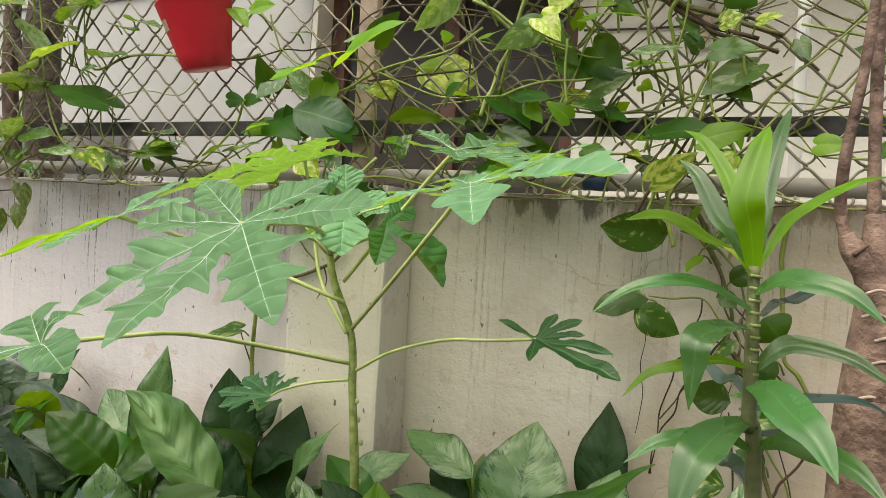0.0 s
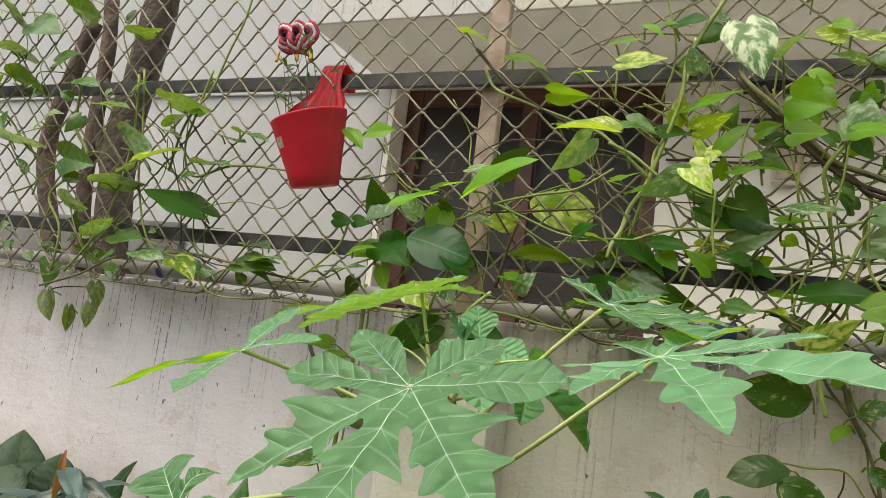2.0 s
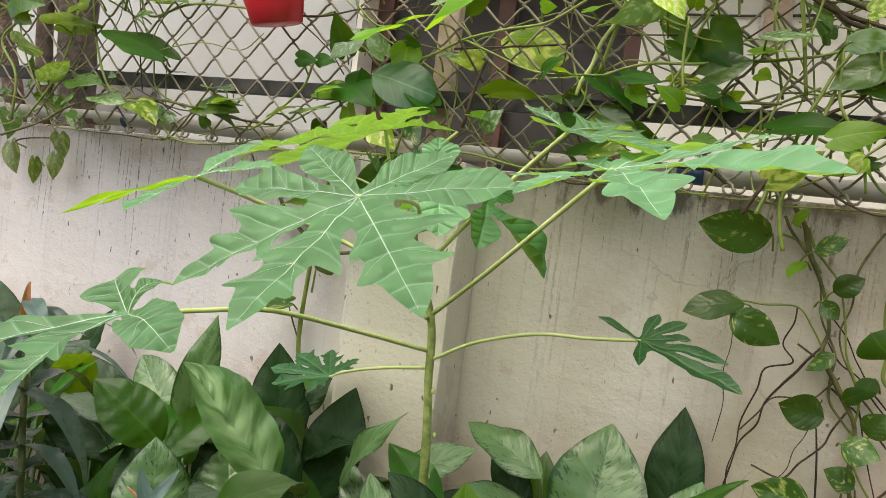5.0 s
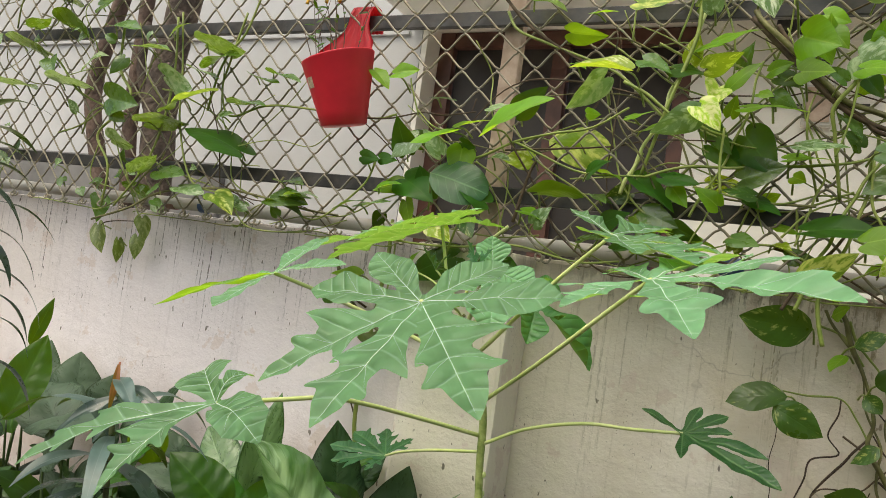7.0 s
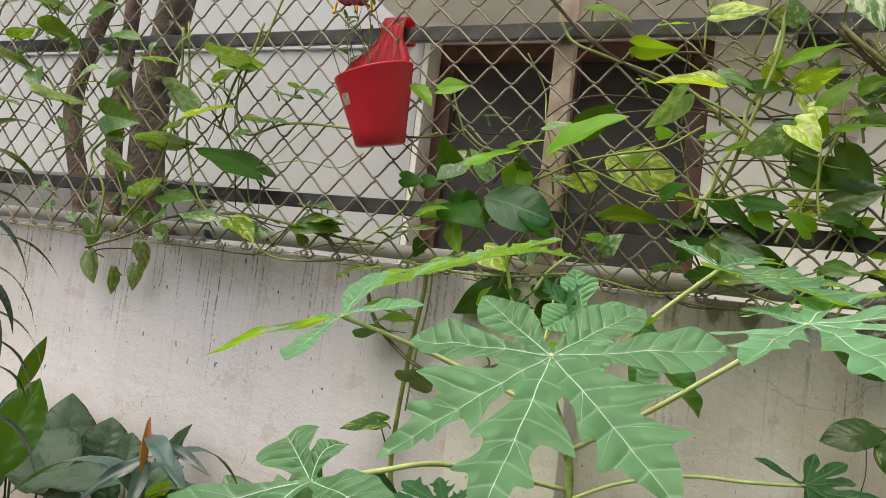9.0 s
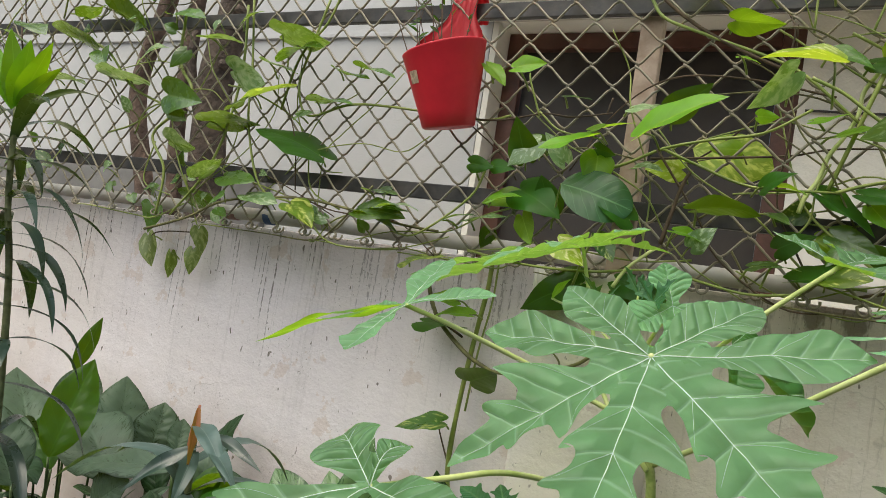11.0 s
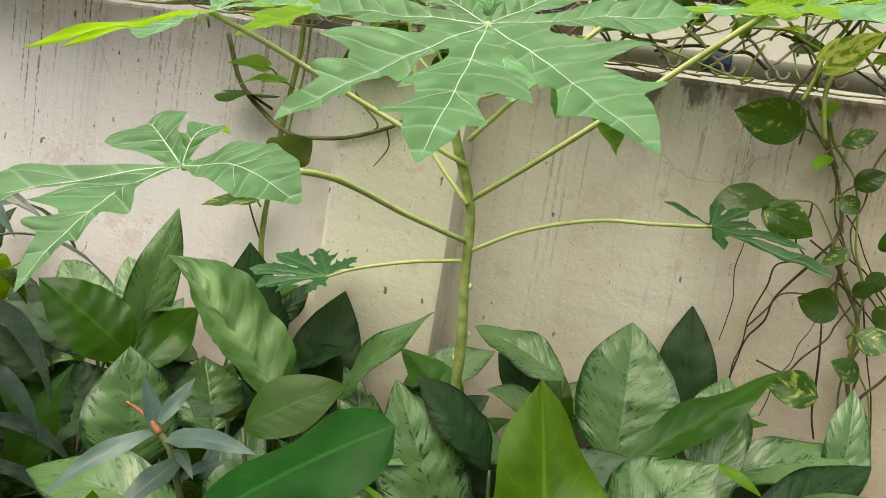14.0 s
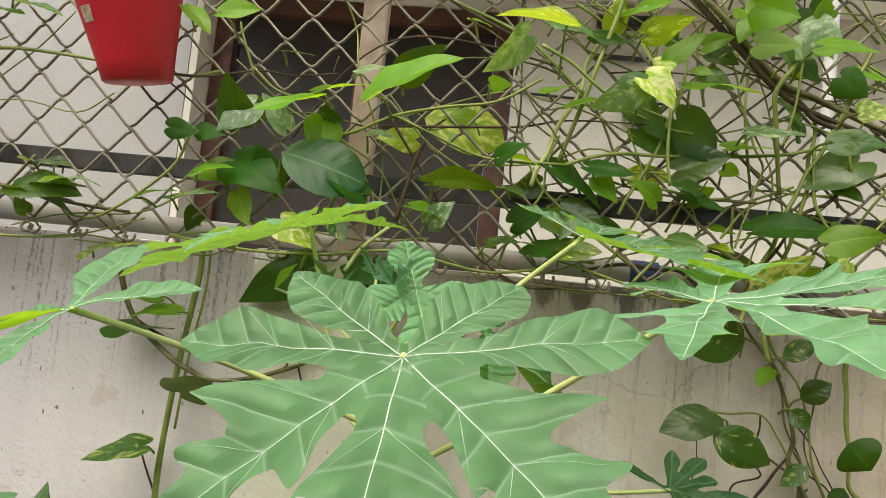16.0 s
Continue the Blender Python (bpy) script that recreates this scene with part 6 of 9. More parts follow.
leaf(vine_a, M_POTHOS_PALE, (-1.446, 1.28, 1.824), (-1.346, 1.259, 1.793), 0.042, "heart", face=(0.7, -0.66, 0.26), stalk_from=(-1.44, 1.305, 1.797), bow=0.012, fold=0.15)
leaf(vine_a, M_POTHOS_PALE, (-1.548, 1.28, 1.808), (-1.43, 1.261, 1.771), 0.044, "heart", face=(0.56, -0.83, 0), stalk_from=(-1.551, 1.305, 1.799), bow=0.004, fold=0.09)
leaf(vine_a, M_POTHOS_YELLOW, (-1.474, 1.28, 1.751), (-1.337, 1.254, 1.77), 0.062, "heart", face=(0.64, -0.68, 0.35), stalk_from=(-1.471, 1.305, 1.729), bow=0.012, fold=0.2)
leaf(vine_a, M_POTHOS_DULL, (-1.591, 1.28, 1.69), (-1.439, 1.278, 1.687), 0.044, "heart", face=(0.67, -0.52, 0.53), stalk_from=(-1.573, 1.305, 1.676), bow=0.063, fold=0.1)
leaf(vine_a, M_POTHOS_DARK, (-1.274, 1.28, 1.632), (-1.448, 1.272, 1.677), 0.079, "heart", face=(0.78, -0.62, 0.11), stalk_from=(-1.272, 1.305, 1.613), bow=0.05, fold=0.14)
leaf(vine_a, M_POTHOS_PALE, (-1.948, 1.28, 1.788), (-1.779, 1.258, 1.769), 0.039, "heart", face=(0.69, -0.64, 0.35), stalk_from=(-1.959, 1.305, 1.774), bow=0.016, fold=0.3)
leaf(vine_a, M_POTHOS_DULL, (-1.739, 1.28, 1.748), (-1.606, 1.262, 1.727), 0.044, "heart", face=(0.63, -0.61, 0.47), stalk_from=(-1.755, 1.305, 1.74), bow=0.021, fold=0.36)
leaf(vine_a, M_POTHOS_DULL, (-1.76, 1.28, 1.941), (-1.657, 1.278, 1.93), 0.038, "heart", face=(0.75, -0.66, -0.01), stalk_from=(-1.779, 1.305, 1.919), bow=0.014, fold=0.38)
leaf(vine_a, M_POTHOS_PALE, (-1.636, 1.28, 1.883), (-1.506, 1.255, 1.861), 0.04, "heart", face=(0.61, -0.78, 0.15), stalk_from=(-1.617, 1.305, 1.863), bow=0.013, fold=0.27)
leaf(vine_a, M_POTHOS_DULL, (-2.156, 1.28, 1.9), (-1.997, 1.268, 1.861), 0.063, "heart", face=(0.92, -0.29, 0.27), stalk_from=(-2.151, 1.305, 1.887), bow=0.012, fold=0.34)
leaf(vine_a, M_POTHOS_DULL, (-2.331, 1.28, 1.935), (-2.212, 1.262, 1.894), 0.054, "heart", face=(0.72, -0.7, -0.01), stalk_from=(-2.317, 1.305, 1.918), bow=0.052, fold=0.31)
leaf(vine_a, M_POTHOS_PALE, (-1.596, 1.28, 1.564), (-1.504, 1.253, 1.605), 0.044, "heart", face=(0.38, -0.63, 0.67), stalk_from=(-1.608, 1.305, 1.558), bow=0.043, fold=0.32)
leaf(vine_a, M_POTHOS_DULL, (-1.519, 1.28, 1.57), (-1.417, 1.266, 1.563), 0.062, "heart", face=(0.5, -0.78, 0.37), stalk_from=(-1.514, 1.305, 1.555), bow=0.009, fold=0.1)
leaf(vine_a, M_POTHOS_PALE, (-1.445, 1.28, 1.535), (-1.352, 1.272, 1.522), 0.053, "heart", face=(0.49, -0.78, 0.39), stalk_from=(-1.43, 1.305, 1.527), bow=0.025, fold=0.11)
leaf(vine_a, M_POTHOS_YELLOW, (-1.308, 1.26, 1.524), (-1.237, 1.249, 1.48), 0.065, "heart", face=(0.59, -0.56, 0.58), stalk_from=(-1.327, 1.3, 1.498), bow=0.084, fold=0.29)
leaf(vine_a, M_POTHOS_DULL, (-1.139, 1.26, 1.528), (-1.032, 1.251, 1.521), 0.052, "heart", face=(0.34, -0.93, 0.11), stalk_from=(-1.154, 1.3, 1.508), bow=0.061, fold=0.31)
leaf(vine_a, M_POTHOS_PALE, (-1.081, 1.25, 1.54), (-0.998, 1.238, 1.535), 0.022, "heart", face=(0.46, -0.84, 0.29), stalk_from=(-1.092, 1.3, 1.533), bow=0.088, fold=0.18)
leaf(vine_a, M_POTHOS_DULL, (-1.142, 1.28, 1.57), (-1.069, 1.275, 1.566), 0.03, "heart", face=(0.76, -0.57, 0.31), stalk_from=(-1.133, 1.305, 1.548), bow=0.022, fold=0.29)
leaf(vine_a, M_POTHOS_OLIVE, (-1.864, 1.4, 1.413), (-1.83, 1.398, 1.338), 0.04, "heart", face=(0.4, -0.5, 0.77), stalk_from=(-1.845, 1.43, 1.408), bow=0.07, fold=0.19)
leaf(vine_a, M_POTHOS_OLIVE, (-1.774, 1.4, 1.38), (-1.765, 1.397, 1.318), 0.036, "heart", face=(0.88, -0.38, 0.29), stalk_from=(-1.773, 1.43, 1.367), bow=0.006, fold=0.36)
leaf(vine_a, M_POTHOS_OLIVE, (-1.693, 1.4, 1.449), (-1.658, 1.388, 1.388), 0.04, "heart", face=(0.64, -0.74, 0.2), stalk_from=(-1.703, 1.43, 1.443), bow=0.005, fold=0.14)
leaf(vine_a, M_POTHOS_OLIVE, (-1.7, 1.4, 1.397), (-1.694, 1.395, 1.335), 0.04, "heart", face=(0.6, -0.73, 0.33), stalk_from=(-1.718, 1.43, 1.37), bow=0.046, fold=0.19)
leaf(vine_a, M_POTHOS_DULL, (-1.849, 1.38, 1.493), (-1.812, 1.352, 1.421), 0.042, "heart", face=(0.48, -0.77, 0.43), stalk_from=(-1.865, 1.41, 1.476), bow=0.054, fold=0.35)
leaf(vine_a, M_POTHOS_DULL, (-1.304, 1.28, 1.743), (-1.203, 1.269, 1.735), 0.03, "heart", face=(0.72, -0.66, 0.22), stalk_from=(-1.305, 1.305, 1.725), bow=0.056, fold=0.3)
leaf(vine_a, M_POTHOS_PALE, (-1.349, 1.28, 1.712), (-1.296, 1.277, 1.718), 0.029, "heart", face=(0.85, -0.48, 0.21), stalk_from=(-1.336, 1.305, 1.702), bow=0.028, fold=0.08)
leaf(vine_a, M_POTHOS_PALE, (-1.601, 1.35, 1.494), (-1.552, 1.343, 1.465), 0.035, "heart", face=(0.68, -0.72, 0.16), stalk_from=(-1.616, 1.38, 1.487), bow=0.008, fold=0.2)
leaf(vine_a, M_POTHOS_DULL, (-1.727, 1.28, 1.719), (-1.658, 1.274, 1.686), 0.036, "heart", face=(0.57, -0.77, 0.28), stalk_from=(-1.719, 1.305, 1.713), bow=0.026, fold=0.18)
leaf(vine_a, M_POTHOS_DULL, (-2.005, 1.28, 1.856), (-1.934, 1.253, 1.803), 0.038, "heart", face=(0.74, -0.48, 0.47), stalk_from=(-1.995, 1.305, 1.838), bow=0.059, fold=0.32)
leaf(vine_a, M_POTHOS_PALE, (-1.845, 1.28, 1.841), (-1.736, 1.258, 1.853), 0.041, "heart", face=(0.84, -0.54, 0.04), stalk_from=(-1.839, 1.305, 1.814), bow=0.063, fold=0.14)
leaf(vine_a, M_POTHOS_DULL, (-1.545, 1.28, 1.917), (-1.477, 1.272, 1.938), 0.04, "heart", face=(0.61, -0.67, 0.42), stalk_from=(-1.562, 1.305, 1.908), bow=0.061, fold=0.15)
leaf(vine_a, M_POTHOS_DULL, (-1.206, 1.28, 1.815), (-1.119, 1.276, 1.792), 0.027, "heart", face=(0.81, -0.59, 0.07), stalk_from=(-1.225, 1.305, 1.809), bow=0.032, fold=0.35)
leaf(vine_a, M_POTHOS_DULL, (-1.26, 1.28, 1.809), (-1.174, 1.27, 1.789), 0.021, "heart", face=(0.83, -0.55, -0), stalk_from=(-1.263, 1.305, 1.796), bow=0.001, fold=0.25)
leaf(vine_a, M_POTHOS_PALE, (-2.164, 1.28, 1.781), (-2.015, 1.259, 1.761), 0.039, "heart", face=(0.79, -0.59, 0.18), stalk_from=(-2.163, 1.305, 1.772), bow=0.04, fold=0.38)
leaf(vine_a, M_POTHOS_DULL, (-1.979, 1.28, 1.958), (-1.838, 1.267, 1.913), 0.041, "heart", face=(0.81, -0.38, 0.45), stalk_from=(-1.962, 1.305, 1.942), bow=0.04, fold=0.32)
leaf(vine_a, M_POTHOS_DULL, (-1.705, 1.28, 1.854), (-1.722, 1.256, 1.805), 0.037, "heart", face=(0.75, -0.62, 0.25), stalk_from=(-1.701, 1.305, 1.847), bow=0.038, fold=0.07)
leaf(vine_a, M_POTHOS_PALE, (-2.4, 1.28, 1.908), (-2.263, 1.268, 1.854), 0.047, "heart", face=(0.8, -0.52, 0.29), stalk_from=(-2.401, 1.305, 1.883), bow=0.019, fold=0.15)
leaf(vine_a, M_POTHOS_DULL, (-2.096, 1.28, 1.947), (-2, 1.269, 1.969), 0.046, "heart", face=(0.92, -0.23, 0.32), stalk_from=(-2.086, 1.305, 1.936), bow=0.022, fold=0.39)
leaf(vine_a, M_POTHOS_DULL, (-1.534, 1.28, 1.724), (-1.466, 1.255, 1.744), 0.033, "heart", face=(0.43, -0.8, 0.42), stalk_from=(-1.538, 1.305, 1.716), bow=0.044, fold=0.06)
leaf(vine_a, M_POTHOS_PALE, (-1.708, 1.28, 1.639), (-1.597, 1.256, 1.623), 0.032, "heart", face=(0.78, -0.4, 0.47), stalk_from=(-1.692, 1.305, 1.629), bow=0.029, fold=0.29)
leaf(vine_a, M_POTHOS_DULL, (-1.71, 1.36, 1.52), (-1.605, 1.345, 1.533), 0.036, "heart", face=(0.65, -0.75, 0.13), stalk_from=(-1.715, 1.39, 1.515), bow=0.053, fold=0.11)
leaf(vine_a, M_POTHOS_DULL, (-1.979, 1.3, 2.125), (-1.839, 1.286, 2.079), 0.053, "heart", face=(0.88, -0.25, 0.4), stalk_from=(-1.987, 1.325, 2.111), bow=0.063, fold=0.19)
leaf(vine_a, M_POTHOS_DULL, (-2.048, 1.3, 2.048), (-1.901, 1.284, 2.004), 0.06, "heart", face=(0.87, -0.41, 0.27), stalk_from=(-2.04, 1.325, 2.028), bow=0.072, fold=0.18)
leaf(vine_a, M_POTHOS_DULL, (-1.86, 1.3, 2.009), (-1.757, 1.297, 2.027), 0.047, "heart", face=(0.91, -0.4, 0.09), stalk_from=(-1.869, 1.325, 2.002), bow=0.032, fold=0.25)
leaf(vine_a, M_POTHOS_DULL, (-1.835, 1.3, 2.156), (-1.697, 1.279, 2.113), 0.05, "heart", face=(0.86, -0.24, 0.45), stalk_from=(-1.818, 1.325, 2.145), bow=0.006, fold=0.31)
leaf(vine_a, M_POTHOS_DULL, (-2.081, 1.3, 2.165), (-1.963, 1.278, 2.098), 0.048, "heart", face=(0.96, -0.28, 0.03), stalk_from=(-2.073, 1.325, 2.141), bow=0.055, fold=0.12)
leaf(vine_a, M_POTHOS_DULL, (-1.595, 1.3, 2.072), (-1.492, 1.288, 2.076), 0.04, "heart", face=(0.57, -0.61, 0.55), stalk_from=(-1.576, 1.325, 2.054), bow=0.0, fold=0.19)
part("stem", stalk([(-1.763, 1.3, 1.429), (-1.633, 1.3, 1.47), (-1.523, 1.3, 1.519), (-1.337, 1.3, 1.542), (-1.205, 1.3, 1.533), (-1.081, 1.3, 1.515), (-0.987, 1.3, 1.509)], (0.0032, 0.0026), 6, 0.15), M_VINE, vine_a)
part("stem", stalk([(-1.328, 1.3, 1.969), (-1.358, 1.3, 1.859), (-1.373, 1.3, 1.784), (-1.336, 1.3, 1.718), (-1.233, 1.3, 1.744), (-1.124, 1.3, 1.742), (-0.937, 1.3, 1.724), (-0.877, 1.3, 1.734)], (0.0030, 0.0024), 6, 0.15), M_STEM, vine_a)
part("stem", stalk([(-1.557, 1.3, 1.966), (-1.541, 1.3, 1.821), (-1.559, 1.3, 1.677), (-1.604, 1.3, 1.57), (-1.688, 1.3, 1.471)], (0.0035, 0.0028), 6, 0.15), M_STEM, vine_a)
part("stem", stalk([(-1.75, 1.3, 1.952), (-1.741, 1.3, 1.834), (-1.687, 1.3, 1.766), (-1.729, 1.3, 1.711), (-1.791, 1.3, 1.653), (-1.733, 1.3, 1.574), (-1.734, 1.3, 1.466)], (0.0040, 0.0032), 6, 0.15), M_STEM, vine_a)
part("stem", stalk([(-1.778, 1.3, 1.64), (-1.793, 1.3, 1.543), (-1.7, 1.3, 1.516)], (0.0020, 0.0016), 6, 0.15), M_STEM, vine_a)
part("stem", stalk([(-1.543, 1.3, 1.978), (-1.513, 1.3, 1.821), (-1.496, 1.3, 1.693), (-1.433, 1.3, 1.558), (-1.334, 1.3, 1.53)], (0.0030, 0.0024), 6, 0.15), M_STEM, vine_a)
part("stem", stalk([(-2.16, 1.3, 1.911), (-2.011, 1.3, 1.864), (-1.903, 1.3, 1.777), (-1.793, 1.3, 1.736), (-1.692, 1.3, 1.712)], (0.0035, 0.0028), 6, 0.15), M_STEM, vine_a)
part("stem", stalk([(-1.833, 1.4, 1.341), (-1.851, 1.4, 1.411), (-1.811, 1.4, 1.431), (-1.695, 1.4, 1.441)], (0.0020, 0.0016), 6, 0.15), M_DRY, vine_a)
leaf(vine_b, M_POTHOS, (-0.7, 1.22, 1.684), (-0.783, 1.208, 1.657), 0.028, "heart", face=(0.5, -0.82, 0.26), stalk_from=(-0.684, 1.3, 1.665), bow=0.01, fold=0.29)
leaf(vine_b, M_POTHOS, (-0.71, 1.25, 1.701), (-0.635, 1.241, 1.714), 0.026, "heart", face=(0.46, -0.84, 0.28), stalk_from=(-0.695, 1.3, 1.691), bow=0.024, fold=0.27)
leaf(vine_b, M_POTHOS, (-0.615, 1.2, 1.687), (-0.502, 1.198, 1.746), 0.036, "heart", face=(0.56, -0.8, 0.22), stalk_from=(-0.604, 1.3, 1.677), bow=0.051, fold=0.34)
leaf(vine_b, M_POTHOS_DARK, (-0.592, 1.26, 1.736), (-0.53, 1.233, 1.777), 0.051, "heart", face=(0.49, -0.87, 0.04), stalk_from=(-0.595, 1.3, 1.719), bow=0.027, fold=0.15)
leaf(vine_b, M_POTHOS_PALE, (-0.656, 1.28, 1.749), (-0.593, 1.263, 1.743), 0.035, "heart", face=(0.09, -0.91, 0.4), stalk_from=(-0.675, 1.305, 1.741), bow=0.054, fold=0.11)
leaf(vine_b, M_POTHOS, (-0.858, 1.24, 1.802), (-0.8, 1.238, 1.809), 0.04, "heart", face=(0.58, -0.73, 0.36), stalk_from=(-0.85, 1.3, 1.78), bow=0.044, fold=0.34)
leaf(vine_b, M_POTHOS, (-0.928, 1.27, 1.819), (-0.881, 1.263, 1.776), 0.031, "heart", face=(0.39, -0.92, 0.03), stalk_from=(-0.922, 1.3, 1.793), bow=0.063, fold=0.34)
leaf(vine_b, M_POTHOS_DARK, (-0.883, 1.27, 1.634), (-0.838, 1.265, 1.63), 0.022, "heart", face=(0.58, -0.62, 0.52), stalk_from=(-0.897, 1.3, 1.627), bow=0.055, fold=0.09)
leaf(vine_b, M_POTHOS_DARK, (-0.836, 1.3, 1.6), (-0.748, 1.272, 1.553), 0.08, "heart", face=(0.54, -0.84, 0.09), stalk_from=(-0.824, 1.325, 1.579), bow=0.086, fold=0.27)
leaf(vine_b, M_POTHOS, (-0.876, 1.27, 1.574), (-0.814, 1.259, 1.583), 0.024, "heart", face=(0.46, -0.85, 0.24), stalk_from=(-0.893, 1.3, 1.564), bow=0.041, fold=0.29)
leaf(vine_b, M_POTHOS_PALE, (-0.915, 1.27, 1.533), (-0.839, 1.266, 1.546), 0.036, "heart", face=(0.47, -0.66, 0.58), stalk_from=(-0.913, 1.3, 1.519), bow=0.054, fold=0.18)
leaf(vine_b, M_POTHOS_DARK, (-0.966, 1.27, 1.528), (-0.885, 1.247, 1.54), 0.029, "heart", face=(0.26, -0.9, 0.35), stalk_from=(-0.948, 1.3, 1.521), bow=0.065, fold=0.15)
leaf(vine_b, M_POTHOS_DARK, (-0.928, 1.27, 1.636), (-0.877, 1.259, 1.629), 0.021, "heart", face=(0.64, -0.65, 0.42), stalk_from=(-0.919, 1.3, 1.61), bow=0.026, fold=0.22)
leaf(vine_b, M_POTHOS_YELLOW, (-1.058, 1.33, 1.45), (-0.949, 1.305, 1.465), 0.054, "heart", face=(0.38, -0.79, 0.48), stalk_from=(-1.066, 1.355, 1.437), bow=0.047, fold=0.07)
leaf(vine_b, M_POTHOS_DARK, (-1.148, 1.27, 1.524), (-1.05, 1.267, 1.491), 0.051, "heart", face=(0.48, -0.66, 0.58), stalk_from=(-1.165, 1.3, 1.513), bow=0.043, fold=0.39)
leaf(vine_b, M_POTHOS_PALE, (-1.106, 1.27, 1.536), (-1.022, 1.246, 1.534), 0.02, "heart", face=(0.39, -0.9, 0.21), stalk_from=(-1.122, 1.3, 1.523), bow=0.0, fold=0.32)
leaf(vine_b, M_POTHOS_YELLOW, (-0.572, 1.402, 1.716), (-0.44, 1.41, 1.69), 0.088, "oval", label="broad yellow-green marbled leaf", face=(0.2, -0.9, 0.3), stalk_from=(-0.6, 1.33, 1.69), bow=0.03, fold=0.1)
leaf(vine_b, M_POTHOS_DARK, (-0.445, 1.27, 1.632), (-0.401, 1.241, 1.65), 0.036, "heart", face=(-0.14, -0.88, 0.45), stalk_from=(-0.462, 1.3, 1.621), bow=0.062, fold=0.23)
leaf(vine_b, M_POTHOS_PALE, (-0.635, 1.27, 1.649), (-0.587, 1.243, 1.639), 0.029, "heart", face=(-0.02, -0.92, 0.39), stalk_from=(-0.638, 1.3, 1.63), bow=0.058, fold=0.27)
leaf(vine_b, M_POTHOS_DARK, (-0.535, 1.27, 1.59), (-0.441, 1.245, 1.584), 0.023, "heart", face=(0.48, -0.67, 0.56), stalk_from=(-0.538, 1.3, 1.565), bow=0.082, fold=0.18)
leaf(vine_b, M_POTHOS, (-0.561, 1.27, 1.553), (-0.509, 1.257, 1.532), 0.022, "heart", face=(0.04, -0.97, 0.25), stalk_from=(-0.575, 1.3, 1.53), bow=0.087, fold=0.4)
leaf(vine_b, M_POTHOS_DARK, (-0.773, 1.27, 1.763), (-0.716, 1.25, 1.752), 0.017, "heart", face=(0.29, -0.95, 0.14), stalk_from=(-0.774, 1.3, 1.751), bow=0.011, fold=0.11)
leaf(vine_b, M_POTHOS_DARK, (-0.704, 1.27, 1.676), (-0.668, 1.264, 1.665), 0.016, "heart", face=(0.63, -0.78, 0.06), stalk_from=(-0.688, 1.3, 1.651), bow=0.002, fold=0.34)
leaf(vine_b, M_POTHOS, (-0.826, 1.3, 1.554), (-0.792, 1.272, 1.503), 0.029, "heart", face=(0.3, -0.82, 0.48), stalk_from=(-0.837, 1.325, 1.528), bow=0.003, fold=0.11)
leaf(vine_b, M_POTHOS_DARK, (-0.892, 1.32, 1.525), (-0.903, 1.315, 1.489), 0.032, "heart", face=(0.47, -0.87, 0.14), stalk_from=(-0.897, 1.345, 1.502), bow=0.047, fold=0.39)
leaf(vine_b, M_POTHOS_BIG, (-0.742, 1.232, 1.606), (-0.628, 1.258, 1.576), 0.092, "oval", label="large glossy dark heart-shaped leaf", stalk_from=(-0.771, 1.300, 1.539), face=(0.28, -0.88, 0.38), bow=0.05, fold=0.12, wave=0.01, quilt=0.03, twist=0.15)
part("stem", stalk([(-0.584, 1.29, 1.532), (-0.565, 1.29, 1.622), (-0.552, 1.29, 1.655)], (0.0035, 0.0028), 6, 0.15), M_DRY, vine_b)
part("stem", stalk([(-0.949, 1.29, 1.722), (-0.887, 1.29, 1.723), (-0.811, 1.29, 1.737), (-0.759, 1.29, 1.733), (-0.691, 1.29, 1.742)], (0.0020, 0.0016), 6, 0.15), M_DRY, vine_b)
part("stem", stalk([(-0.726, 1.29, 1.637), (-0.664, 1.29, 1.655), (-0.601, 1.29, 1.686), (-0.528, 1.29, 1.705), (-0.455, 1.29, 1.719), (-0.394, 1.29, 1.757)], (0.0030, 0.0024), 6, 0.15), M_STEM, vine_b)
part("stem", stalk([(-0.601, 1.29, 1.686), (-0.549, 1.29, 1.665), (-0.463, 1.29, 1.635), (-0.35, 1.29, 1.635)], (0.0025, 0.0020), 6, 0.15), M_STEM, vine_b)
part("stem", stalk([(-0.916, 1.29, 1.481), (-0.811, 1.29, 1.47), (-0.693, 1.29, 1.473), (-0.579, 1.29, 1.489), (-0.455, 1.29, 1.472), (-0.376, 1.29, 1.482)], (0.0025, 0.0020), 6, 0.15), M_STEM, vine_b)
part("stem", stalk([(-0.819, 1.29, 1.732), (-0.844, 1.29, 1.791), (-0.849, 1.29, 1.809)], (0.0020, 0.0016), 6, 0.15), M_STEM, vine_b)
part("stem", stalk([(-0.649, 1.29, 1.453), (-0.629, 1.29, 1.488), (-0.591, 1.29, 1.524)], (0.0035, 0.0028), 6, 0.15), M_PETIOLE, vine_b)
part("stem", stalk([(-0.903, 1.29, 1.639), (-0.929, 1.29, 1.577), (-1.024, 1.29, 1.5), (-1.076, 1.29, 1.496)], (0.0025, 0.0020), 6, 0.15), M_STEM, vine_b)
part("stem", stalk([(-0.82, 1.29, 1.741), (-0.782, 1.29, 1.71), (-0.737, 1.29, 1.7)], (0.0020, 0.0016), 6, 0.15), M_STEM, vine_b)
part("stem", stalk([(-0.715, 1.29, 1.447), (-0.698, 1.29, 1.514), (-0.672, 1.29, 1.575), (-0.702, 1.29, 1.614)], (0.0025, 0.0020), 6, 0.15), M_STEM, vine_b)
